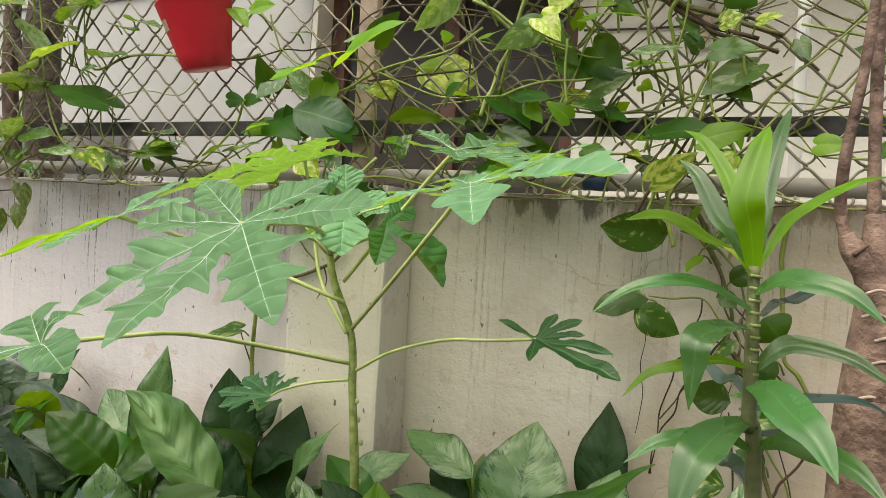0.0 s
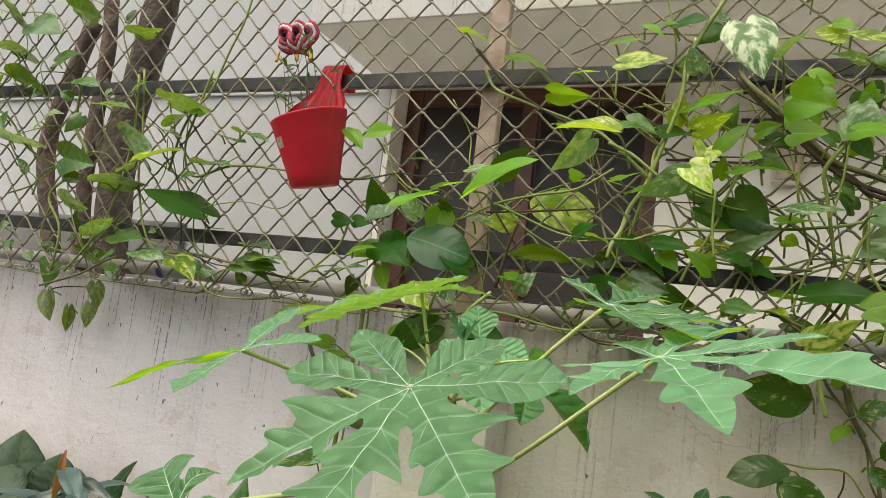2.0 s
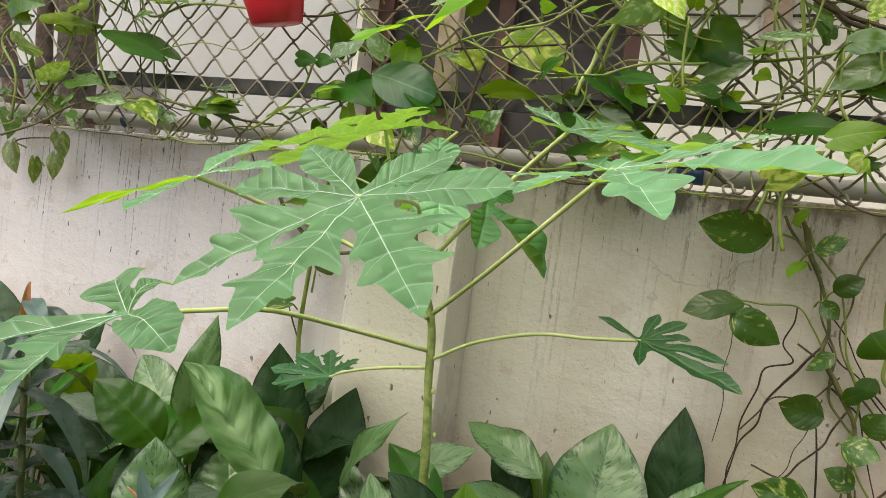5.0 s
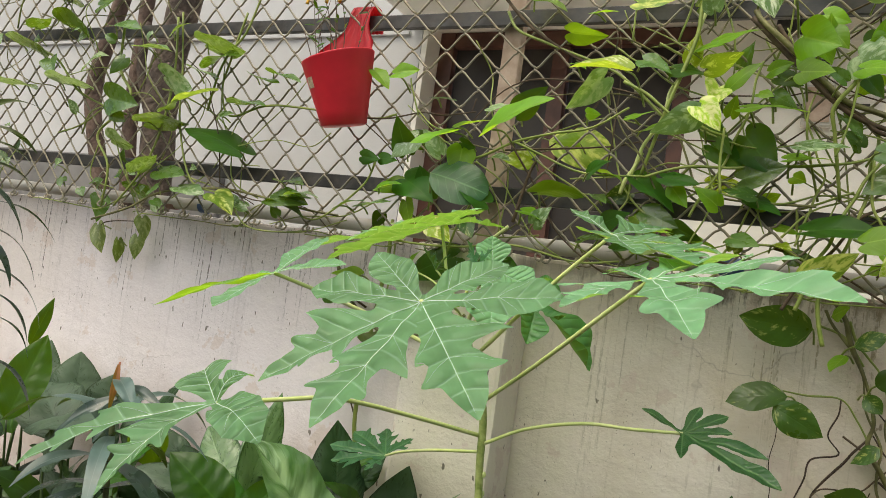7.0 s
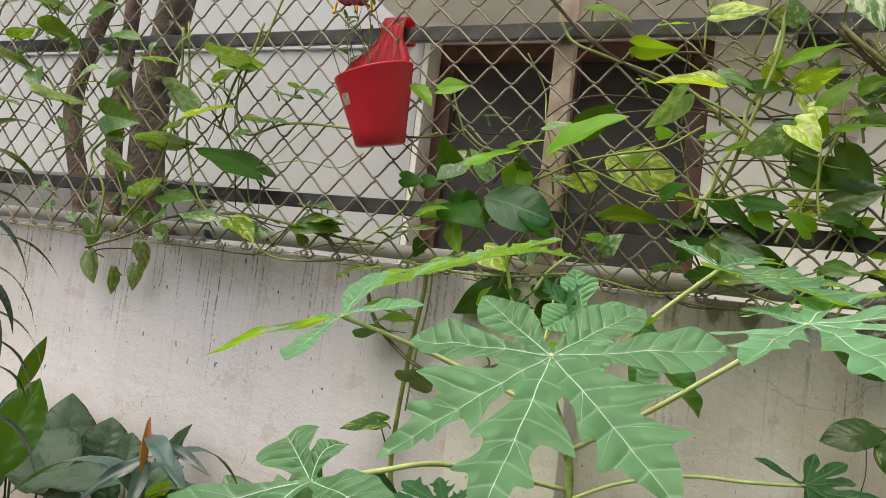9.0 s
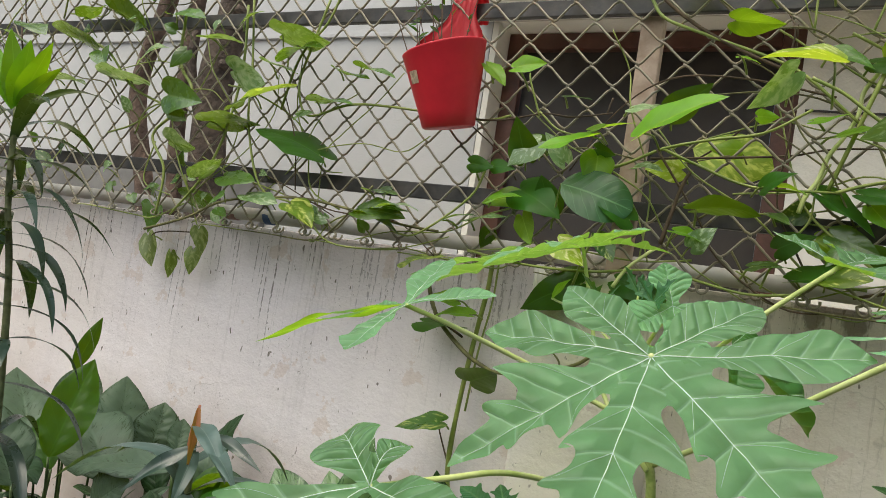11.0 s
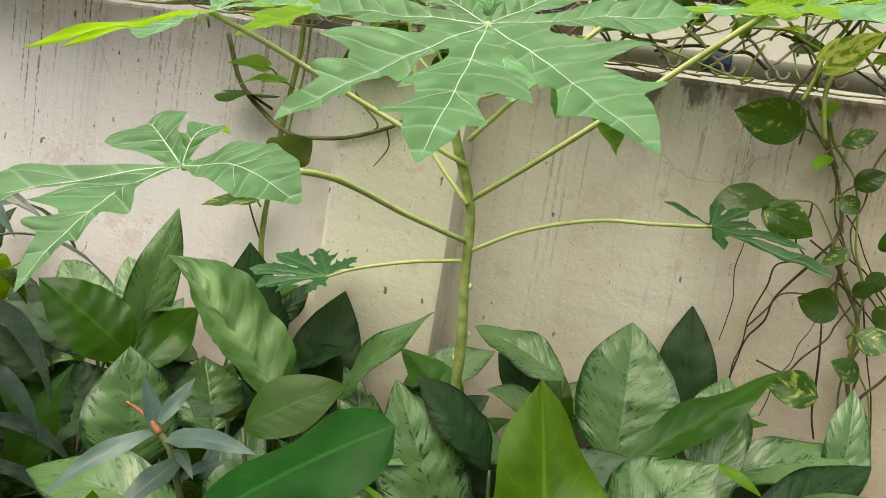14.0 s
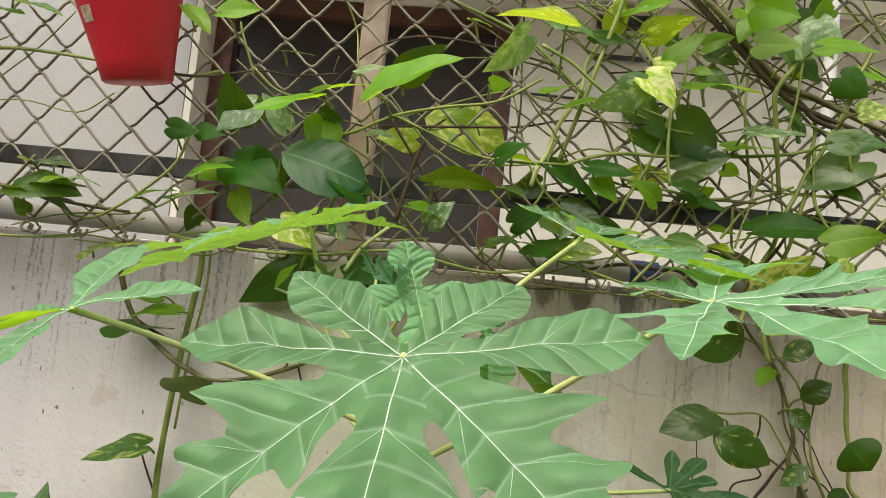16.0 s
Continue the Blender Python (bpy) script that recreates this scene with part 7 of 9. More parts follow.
part("stem", stalk([(-0.694, 1.29, 1.768), (-0.7, 1.29, 1.742)], (0.0015, 0.0012), 6, 0.15), M_DRY, vine_b)
leaf(vine_c, M_POTHOS_LIME, (-0.376, 1.14, 1.776), (-0.464, 1.129, 1.777), 0.032, "heart", face=(0.4, -0.9, 0.2), stalk_from=(-0.37, 1.3, 1.762), bow=0.043, fold=0.55)
leaf(vine_c, M_POTHOS_PALE, (-0.423, 1.2, 1.782), (-0.476, 1.178, 1.722), 0.025, "heart", face=(0.23, -0.92, 0.3), stalk_from=(-0.432, 1.3, 1.764), bow=0.012, fold=0.22)
leaf(vine_c, M_POTHOS, (-0.467, 1.28, 1.742), (-0.435, 1.262, 1.736), 0.017, "heart", face=(0.13, -0.98, 0.14), stalk_from=(-0.47, 1.305, 1.725), bow=0.071, fold=0.07)
leaf(vine_c, M_POTHOS_PALE, (-0.267, 1.2, 1.726), (-0.335, 1.191, 1.69), 0.042, "heart", face=(0.3, -0.92, 0.25), stalk_from=(-0.273, 1.3, 1.721), bow=0.041, fold=0.28)
leaf(vine_c, M_POTHOS_LIME, (-0.246, 1.27, 1.79), (-0.247, 1.2, 1.735), 0.024, "heart", face=(-0.5, -0.85, 0.1), stalk_from=(-0.238, 1.3, 1.754), bow=0.06, fold=0.7)
leaf(vine_c, M_POTHOS_LIME, (-0.264, 1.2, 1.738), (-0.228, 1.19, 1.696), 0.046, "heart", face=(-0.14, -0.88, 0.46), stalk_from=(-0.259, 1.3, 1.701), bow=0.08, fold=0.67)
leaf(vine_c, M_POTHOS_DARK, (-0.322, 1.28, 1.824), (-0.249, 1.265, 1.802), 0.025, "heart", face=(-0, -1, -0.07), stalk_from=(-0.336, 1.305, 1.811), bow=0.051, fold=0.12)
leaf(vine_c, M_POTHOS_YELLOW, (-0.262, 1.22, 1.805), (-0.207, 1.191, 1.822), 0.029, "heart", face=(0.24, -0.97, 0.02), stalk_from=(-0.268, 1.3, 1.797), bow=0.024, fold=0.15)
leaf(vine_c, M_POTHOS, (-0.198, 1.24, 1.748), (-0.105, 1.228, 1.739), 0.03, "heart", face=(-0.33, -0.9, 0.26), stalk_from=(-0.185, 1.3, 1.729), bow=0.057, fold=0.14)
leaf(vine_c, M_POTHOS, (-0.128, 1.2, 1.847), (-0.077, 1.196, 1.831), 0.069, "heart", face=(-0.07, -0.99, -0.13), stalk_from=(-0.112, 1.3, 1.838), bow=0.005, fold=0.31)
leaf(vine_c, M_POTHOS, (-0.126, 1.2, 1.793), (-0.081, 1.174, 1.785), 0.045, "heart", face=(-0.44, -0.85, 0.3), stalk_from=(-0.113, 1.3, 1.777), bow=0.004, fold=0.26)
leaf(vine_c, M_POTHOS_PALE, (-0.05, 1.26, 1.838), (-0.006, 1.232, 1.818), 0.073, "heart", face=(-0.05, -0.99, -0.1), stalk_from=(-0.046, 1.3, 1.828), bow=0.01, fold=0.07)
leaf(vine_c, M_POTHOS, (-0.045, 1.2, 1.798), (0.02, 1.173, 1.781), 0.028, "heart", face=(-0.16, -0.98, -0.1), stalk_from=(-0.047, 1.3, 1.778), bow=0.065, fold=0.07)
leaf(vine_c, M_POTHOS_YELLOW, (0.004, 1.2, 1.714), (0.033, 1.191, 1.721), 0.036, "heart", face=(-0.31, -0.89, 0.33), stalk_from=(0.014, 1.3, 1.703), bow=0.0, fold=0.32)
leaf(vine_c, M_POTHOS_DULL, (-0.006, 1.24, 1.685), (0.057, 1.232, 1.684), 0.039, "heart", face=(-0.45, -0.89, 0), stalk_from=(-0.02, 1.3, 1.675), bow=0.085, fold=0.12)
leaf(vine_c, M_POTHOS_PALE, (-0.115, 1.24, 1.691), (-0.048, 1.22, 1.686), 0.032, "heart", face=(-0.18, -0.94, 0.29), stalk_from=(-0.118, 1.3, 1.672), bow=0.016, fold=0.1)
leaf(vine_c, M_POTHOS, (-0.13, 1.28, 1.676), (-0.067, 1.276, 1.678), 0.03, "heart", face=(-0.13, -0.88, 0.45), stalk_from=(-0.127, 1.305, 1.65), bow=0.024, fold=0.22)
leaf(vine_c, M_POTHOS_DARK, (-0.198, 1.3, 1.716), (-0.142, 1.276, 1.648), 0.072, "heart", face=(-0.29, -0.94, 0.17), stalk_from=(-0.192, 1.325, 1.701), bow=0.075, fold=0.15)
leaf(vine_c, M_POTHOS_DULL, (-0.194, 1.29, 1.641), (-0.128, 1.271, 1.662), 0.064, "heart", face=(-0.39, -0.89, 0.24), stalk_from=(-0.178, 1.315, 1.63), bow=0.058, fold=0.38)
leaf(vine_c, M_POTHOS_DARK, (-0.179, 1.3, 1.612), (-0.129, 1.275, 1.584), 0.038, "heart", face=(0.21, -0.89, 0.4), stalk_from=(-0.195, 1.325, 1.592), bow=0.052, fold=0.07)
leaf(vine_c, M_POTHOS_DULL, (0.053, 1.3, 1.676), (-0.023, 1.288, 1.629), 0.071, "heart", face=(-0.53, -0.8, 0.27), stalk_from=(0.062, 1.325, 1.665), bow=0.03, fold=0.08)
leaf(vine_c, M_POTHOS_DARK, (-0.367, 1.3, 1.631), (-0.294, 1.291, 1.575), 0.055, "heart", face=(0.32, -0.83, 0.45), stalk_from=(-0.352, 1.325, 1.625), bow=0.016, fold=0.38)
leaf(vine_c, M_POTHOS_DULL, (-0.345, 1.3, 1.573), (-0.284, 1.293, 1.551), 0.047, "heart", face=(-0.07, -0.95, 0.31), stalk_from=(-0.361, 1.325, 1.558), bow=0.002, fold=0.25)
leaf(vine_c, M_POTHOS_DARK, (-0.318, 1.28, 1.633), (-0.256, 1.266, 1.624), 0.028, "heart", face=(-0.24, -0.97, 0.05), stalk_from=(-0.301, 1.305, 1.606), bow=0.009, fold=0.32)
leaf(vine_c, M_POTHOS_LIME, (-0.246, 1.33, 1.636), (-0.19, 1.317, 1.635), 0.033, "heart", face=(0.28, -0.95, 0.13), stalk_from=(-0.227, 1.355, 1.619), bow=0.024, fold=0.54)
leaf(vine_c, M_POTHOS, (-0.119, 1.33, 1.657), (-0.099, 1.319, 1.648), 0.029, "heart", face=(-0.28, -0.87, 0.41), stalk_from=(-0.118, 1.355, 1.631), bow=0.057, fold=0.37)
leaf(vine_c, M_POTHOS_DULL, (-0.197, 1.28, 1.541), (-0.154, 1.252, 1.529), 0.036, "heart", face=(0.22, -0.89, 0.4), stalk_from=(-0.211, 1.305, 1.535), bow=0.042, fold=0.21)
leaf(vine_c, M_POTHOS_DARK, (-0.088, 1.27, 1.563), (0.008, 1.262, 1.57), 0.045, "heart", face=(-0.09, -0.98, 0.15), stalk_from=(-0.097, 1.3, 1.541), bow=0.042, fold=0.32)
leaf(vine_c, M_POTHOS, (-0.014, 1.22, 1.548), (0.055, 1.217, 1.563), 0.047, "heart", face=(-0.34, -0.9, 0.27), stalk_from=(-0.006, 1.3, 1.526), bow=0.09, fold=0.1)
leaf(vine_c, M_POTHOS_YELLOW, (-0.083, 1.25, 1.489), (-0.019, 1.245, 1.534), 0.04, "heart", face=(-0.1, -0.95, 0.29), stalk_from=(-0.078, 1.3, 1.464), bow=0.063, fold=0.09)
leaf(vine_c, M_POTHOS_DULL, (-0.445, 1.28, 1.513), (-0.379, 1.276, 1.514), 0.027, "heart", face=(0.2, -0.88, 0.43), stalk_from=(-0.463, 1.305, 1.491), bow=0.069, fold=0.17)
leaf(vine_c, M_POTHOS_DARK, (-0.387, 1.3, 1.502), (-0.289, 1.292, 1.517), 0.046, "heart", face=(-0.16, -0.92, 0.34), stalk_from=(-0.372, 1.325, 1.476), bow=0.03, fold=0.36)
leaf(vine_c, M_POTHOS, (-0.172, 1.28, 1.819), (-0.137, 1.26, 1.827), 0.03, "heart", face=(-0.57, -0.82, 0.08), stalk_from=(-0.153, 1.305, 1.811), bow=0.068, fold=0.3)
leaf(vine_c, M_POTHOS, (-0.292, 1.28, 1.853), (-0.245, 1.267, 1.861), 0.023, "heart", face=(-0.12, -0.97, 0.22), stalk_from=(-0.278, 1.305, 1.833), bow=0.075, fold=0.29)
leaf(vine_c, M_POTHOS, (-0.501, 1.28, 1.834), (-0.471, 1.256, 1.815), 0.018, "heart", face=(-0.19, -0.86, 0.47), stalk_from=(-0.493, 1.305, 1.815), bow=0.014, fold=0.22)
leaf(vine_c, M_POTHOS, (-0.184, 1.28, 1.783), (-0.161, 1.264, 1.773), 0.022, "heart", face=(-0.33, -0.75, 0.58), stalk_from=(-0.171, 1.305, 1.777), bow=0.043, fold=0.09)
leaf(vine_c, M_POTHOS_DULL, (-0.263, 1.3, 1.754), (-0.214, 1.28, 1.679), 0.044, "heart", face=(-0.18, -0.98, -0.06), stalk_from=(-0.273, 1.325, 1.73), bow=0.035, fold=0.28)
leaf(vine_c, M_POTHOS_DARK, (-0.248, 1.31, 1.7), (-0.195, 1.288, 1.658), 0.051, "heart", face=(-0.19, -0.95, 0.26), stalk_from=(-0.242, 1.335, 1.682), bow=0.045, fold=0.2)
leaf(vine_c, M_POTHOS_DULL, (-0.162, 1.3, 1.787), (-0.125, 1.287, 1.761), 0.03, "heart", face=(-0.34, -0.94, -0.02), stalk_from=(-0.158, 1.325, 1.765), bow=0.062, fold=0.07)
leaf(vine_c, M_POTHOS, (-0.359, 1.28, 1.715), (-0.315, 1.257, 1.724), 0.024, "heart", face=(0.04, -0.95, 0.32), stalk_from=(-0.377, 1.305, 1.71), bow=0.01, fold=0.21)
leaf(vine_c, M_POTHOS, (-0.427, 1.28, 1.636), (-0.383, 1.256, 1.619), 0.021, "heart", face=(0.34, -0.82, 0.46), stalk_from=(-0.426, 1.305, 1.63), bow=0.069, fold=0.27)
leaf(vine_c, M_POTHOS_DARK, (-0.294, 1.3, 1.554), (-0.245, 1.299, 1.534), 0.028, "heart", face=(-0.14, -0.96, 0.23), stalk_from=(-0.28, 1.325, 1.535), bow=0.08, fold=0.4)
leaf(vine_c, M_POTHOS, (-0.132, 1.32, 1.571), (-0.085, 1.317, 1.559), 0.023, "heart", face=(-0.13, -0.88, 0.45), stalk_from=(-0.148, 1.345, 1.558), bow=0.02, fold=0.05)
leaf(vine_c, M_POTHOS_LIME, (-0.138, 1.32, 1.538), (-0.107, 1.291, 1.531), 0.019, "heart", face=(-0.26, -0.9, 0.34), stalk_from=(-0.142, 1.345, 1.529), bow=0.081, fold=0.59)
leaf(vine_c, M_POTHOS_DULL, (-0.058, 1.3, 1.754), (-0.03, 1.286, 1.712), 0.031, "heart", face=(0.09, -0.87, 0.48), stalk_from=(-0.062, 1.325, 1.748), bow=0.069, fold=0.29)
leaf(vine_c, M_POTHOS_DARK, (0.026, 1.3, 1.64), (0.053, 1.276, 1.615), 0.034, "heart", face=(-0.15, -0.79, 0.59), stalk_from=(0.041, 1.325, 1.614), bow=0.037, fold=0.28)
leaf(vine_c, M_POTHOS, (-0.265, 1.32, 1.534), (-0.218, 1.31, 1.521), 0.022, "heart", face=(0.14, -0.93, 0.35), stalk_from=(-0.267, 1.345, 1.525), bow=0.023, fold=0.29)
leaf(vine_c, M_POTHOS_DULL, (-0.113, 1.32, 1.524), (-0.067, 1.317, 1.521), 0.03, "heart", face=(-0.32, -0.94, 0.08), stalk_from=(-0.099, 1.345, 1.511), bow=0.055, fold=0.18)
leaf(vine_c, M_POTHOS_DARK, (-0.039, 1.3, 1.822), (-0.007, 1.297, 1.782), 0.037, "heart", face=(0.19, -0.97, 0.13), stalk_from=(-0.053, 1.325, 1.807), bow=0.001, fold=0.24)
leaf(vine_c, M_POTHOS, (-0.392, 1.28, 1.737), (-0.346, 1.275, 1.748), 0.019, "heart", face=(0.21, -0.93, 0.29), stalk_from=(-0.375, 1.305, 1.73), bow=0.001, fold=0.07)
leaf(vine_c, M_POTHOS_DULL, (-0.435, 1.28, 1.595), (-0.403, 1.252, 1.577), 0.02, "heart", face=(-0.08, -0.95, 0.31), stalk_from=(-0.423, 1.305, 1.58), bow=0.055, fold=0.24)
leaf(vine_c, M_POTHOS, (-0.15, 1.14, 1.893), (-0.093, 1.131, 1.932), 0.024, "heart", face=(-0.08, -0.98, 0.18), stalk_from=(-0.137, 1.3, 1.883), bow=0.073, fold=0.07)
leaf(vine_c, M_POTHOS_YELLOW, (-0.054, 1.22, 1.952), (0.006, 1.198, 1.923), 0.029, "heart", face=(0.09, -0.99, -0.05), stalk_from=(-0.05, 1.3, 1.945), bow=0.037, fold=0.16)
leaf(vine_c, M_POTHOS_YELLOW, (-0.39, 1.24, 1.928), (-0.313, 1.224, 1.926), 0.029, "heart", face=(0.41, -0.88, -0.24), stalk_from=(-0.383, 1.3, 1.92), bow=0.007, fold=0.27)
leaf(vine_c, M_POTHOS_PALE, (-0.269, 1.27, 1.922), (-0.284, 1.257, 1.96), 0.035, "heart", face=(-0.01, -0.98, 0.19), stalk_from=(-0.268, 1.3, 1.906), bow=0.014, fold=0.15)
leaf(vine_c, M_POTHOS, (-0.517, 1.28, 1.893), (-0.444, 1.277, 1.884), 0.022, "heart", face=(0.03, -1, 0.04), stalk_from=(-0.527, 1.305, 1.881), bow=0.027, fold=0.38)
leaf(vine_c, M_POTHOS, (-0.479, 1.28, 1.928), (-0.43, 1.27, 1.926), 0.018, "heart", face=(0.11, -0.95, 0.3), stalk_from=(-0.461, 1.305, 1.921), bow=0.019, fold=0.29)
leaf(vine_c, M_POTHOS, (-0.598, 1.28, 1.967), (-0.523, 1.266, 1.926), 0.024, "heart", face=(0.05, -1, -0.05), stalk_from=(-0.605, 1.305, 1.946), bow=0.078, fold=0.07)
leaf(vine_c, M_POTHOS, (-0.702, 1.28, 2.018), (-0.636, 1.27, 1.985), 0.023, "heart", face=(0.37, -0.9, 0.21), stalk_from=(-0.689, 1.305, 2.001), bow=0.046, fold=0.35)
leaf(vine_c, M_POTHOS, (-0.413, 1.28, 1.983), (-0.361, 1.267, 1.981), 0.018, "heart", face=(0.34, -0.94, -0.01), stalk_from=(-0.408, 1.305, 1.969), bow=0.012, fold=0.2)
leaf(vine_c, M_POTHOS_DARK, (-0.026, 1.3, 1.893), (-0.002, 1.295, 1.863), 0.053, "heart", face=(-0.38, -0.89, 0.26), stalk_from=(-0.022, 1.325, 1.874), bow=0.04, fold=0.31)
leaf(vine_c, M_POTHOS, (-0.259, 1.28, 1.872), (-0.19, 1.278, 1.889), 0.026, "heart", face=(0.07, -0.99, 0.1), stalk_from=(-0.243, 1.305, 1.865), bow=0.056, fold=0.15)
leaf(vine_c, M_POTHOS_DULL, (-0.377, 1.28, 1.84), (-0.323, 1.259, 1.808), 0.043, "heart", face=(0.32, -0.84, 0.43), stalk_from=(-0.391, 1.305, 1.827), bow=0.046, fold=0.35)
leaf(vine_c, M_POTHOS, (-0.23, 1.24, 1.774), (-0.183, 1.23, 1.817), 0.033, "heart", face=(0.21, -0.91, 0.35), stalk_from=(-0.243, 1.3, 1.758), bow=0.056, fold=0.09)
leaf(vine_c, M_POTHOS_DARK, (-0.159, 1.3, 1.816), (-0.12, 1.288, 1.798), 0.034, "heart", face=(-0.38, -0.83, 0.4), stalk_from=(-0.141, 1.325, 1.789), bow=0.077, fold=0.4)
leaf(vine_c, M_POTHOS, (-0.364, 1.28, 2.007), (-0.323, 1.275, 1.982), 0.02, "heart", face=(0, -0.99, 0.15), stalk_from=(-0.366, 1.305, 1.996), bow=0.037, fold=0.38)
leaf(vine_c, M_POTHOS_DULL, (-0.007, 1.3, 1.956), (0.031, 1.286, 1.921), 0.036, "heart", face=(0.03, -1, -0.07), stalk_from=(-0.01, 1.325, 1.937), bow=0.026, fold=0.06)
leaf(vine_c, M_POTHOS, (-0.074, 1.26, 1.988), (-0.044, 1.245, 1.97), 0.023, "heart", face=(-0.28, -0.95, 0.15), stalk_from=(-0.074, 1.3, 1.97), bow=0.081, fold=0.32)
leaf(vine_c, M_POTHOS_DARK, (0.015, 1.28, 1.788), (0.051, 1.279, 1.762), 0.051, "heart", face=(-0.17, -0.99, 0.03), stalk_from=(0.001, 1.305, 1.762), bow=0.045, fold=0.15)
leaf(vine_c, M_POTHOS, (-0.326, 1.28, 2.015), (-0.278, 1.273, 1.998), 0.022, "heart", face=(-0.19, -0.92, 0.34), stalk_from=(-0.306, 1.305, 1.992), bow=0.041, fold=0.06)
part("stem", stalk([(-0.35, 1.29, 1.635), (-0.314, 1.29, 1.649), (-0.273, 1.29, 1.658), (-0.21, 1.29, 1.659), (-0.168, 1.29, 1.666), (-0.117, 1.29, 1.667), (-0.077, 1.29, 1.672), (-0.043, 1.29, 1.677), (-0.011, 1.29, 1.686), (0.039, 1.29, 1.694), (0.084, 1.29, 1.697)], (0.0030, 0.0024), 6, 0.15), M_STEM, vine_c)
part("stem", stalk([(-0.395, 1.31, 1.604), (-0.388, 1.31, 1.631), (-0.375, 1.31, 1.655), (-0.365, 1.31, 1.693), (-0.347, 1.31, 1.725), (-0.334, 1.31, 1.757), (-0.331, 1.31, 1.791), (-0.315, 1.31, 1.821), (-0.305, 1.31, 1.847), (-0.299, 1.31, 1.877), (-0.294, 1.31, 1.909), (-0.283, 1.31, 1.952), (-0.281, 1.31, 1.997)], (0.0035, 0.0028), 6, 0.15), M_PETIOLE, vine_c)
part("stem", stalk([(-0.169, 1.29, 1.9), (-0.153, 1.29, 1.875), (-0.138, 1.29, 1.856), (-0.122, 1.29, 1.828), (-0.103, 1.29, 1.805), (-0.085, 1.29, 1.79), (-0.061, 1.29, 1.768), (-0.032, 1.29, 1.749), (-0.014, 1.29, 1.73), (0.014, 1.29, 1.719), (0.036, 1.29, 1.713), (0.059, 1.29, 1.703), (0.085, 1.29, 1.692)], (0.0045, 0.0036), 6, 0.15), M_DRY, vine_c)
part("stem", stalk([(-0.065, 1.26, 1.679), (-0.058, 1.26, 1.705), (-0.051, 1.26, 1.739), (-0.048, 1.26, 1.767), (-0.044, 1.26, 1.807), (-0.034, 1.26, 1.839)], (0.0020, 0.0016), 6, 0.15), M_STEM, vine_c)
part("stem", stalk([(-0.094, 1.29, 1.438), (-0.085, 1.29, 1.468), (-0.081, 1.29, 1.494), (-0.07, 1.29, 1.523), (-0.057, 1.29, 1.547), (-0.05, 1.29, 1.576), (-0.041, 1.29, 1.599), (-0.03, 1.29, 1.623), (-0.019, 1.29, 1.652), (-0.003, 1.29, 1.678), (0.007, 1.29, 1.702), (0.02, 1.29, 1.73), (0.03, 1.29, 1.758), (0.036, 1.29, 1.786), (0.049, 1.29, 1.808), (0.06, 1.29, 1.833)], (0.0035, 0.0028), 6, 0.15), M_STEM, vine_c)
part("stem", stalk([(-0.219, 1.22, 1.604), (-0.225, 1.22, 1.648), (-0.225, 1.22, 1.709)], (0.0025, 0.0020), 6, 0.15), M_STEM, vine_c)
part("stem", stalk([(-0.27, 1.29, 1.571), (-0.261, 1.29, 1.594), (-0.246, 1.29, 1.622), (-0.233, 1.29, 1.647), (-0.221, 1.29, 1.675), (-0.213, 1.29, 1.708), (-0.2, 1.29, 1.74), (-0.194, 1.29, 1.771), (-0.192, 1.29, 1.808), (-0.184, 1.29, 1.84)], (0.0025, 0.0020), 6, 0.15), M_STEM, vine_c)
part("stem", stalk([(-0.4, 1.25, 1.792), (-0.359, 1.25, 1.771), (-0.33, 1.25, 1.748), (-0.301, 1.25, 1.727), (-0.274, 1.25, 1.722), (-0.249, 1.25, 1.71), (-0.223, 1.25, 1.702)], (0.0030, 0.0024), 6, 0.15), M_STEM, vine_c)
part("stem", stalk([(-0.432, 1.3, 1.483), (-0.422, 1.3, 1.515), (-0.402, 1.3, 1.544), (-0.392, 1.3, 1.569), (-0.378, 1.3, 1.595), (-0.375, 1.3, 1.639), (-0.361, 1.3, 1.679)], (0.0020, 0.0016), 6, 0.15), M_STEM, vine_c)
part("stem", stalk([(-0.049, 1.3, 1.388), (-0.059, 1.3, 1.427), (-0.062, 1.3, 1.465), (-0.048, 1.3, 1.499), (-0.042, 1.3, 1.523), (-0.03, 1.3, 1.555), (-0.02, 1.3, 1.6), (-0.012, 1.3, 1.636), (-0.014, 1.3, 1.673), (-0.007, 1.3, 1.707), (-0.01, 1.3, 1.742)], (0.0035, 0.0028), 6, 0.15), M_STEM, vine_c)
part("stem", stalk([(-0.113, 1.3, 1.436), (-0.1, 1.3, 1.464), (-0.082, 1.3, 1.495), (-0.065, 1.3, 1.52), (-0.048, 1.3, 1.543), (-0.033, 1.3, 1.57), (-0.017, 1.3, 1.596), (0.015, 1.3, 1.614), (0.041, 1.3, 1.641), (0.092, 1.3, 1.662)], (0.0030, 0.0024), 6, 0.15), M_DRY, vine_c)
part("stem", stalk([(-0.105, 1.3, 1.54), (-0.097, 1.3, 1.573), (-0.09, 1.3, 1.596), (-0.084, 1.3, 1.624), (-0.074, 1.3, 1.655), (-0.088, 1.3, 1.685), (-0.098, 1.3, 1.716), (-0.112, 1.3, 1.75), (-0.118, 1.3, 1.78), (-0.13, 1.3, 1.813), (-0.142, 1.3, 1.847)], (0.0020, 0.0016), 6, 0.15), M_STEM, vine_c)
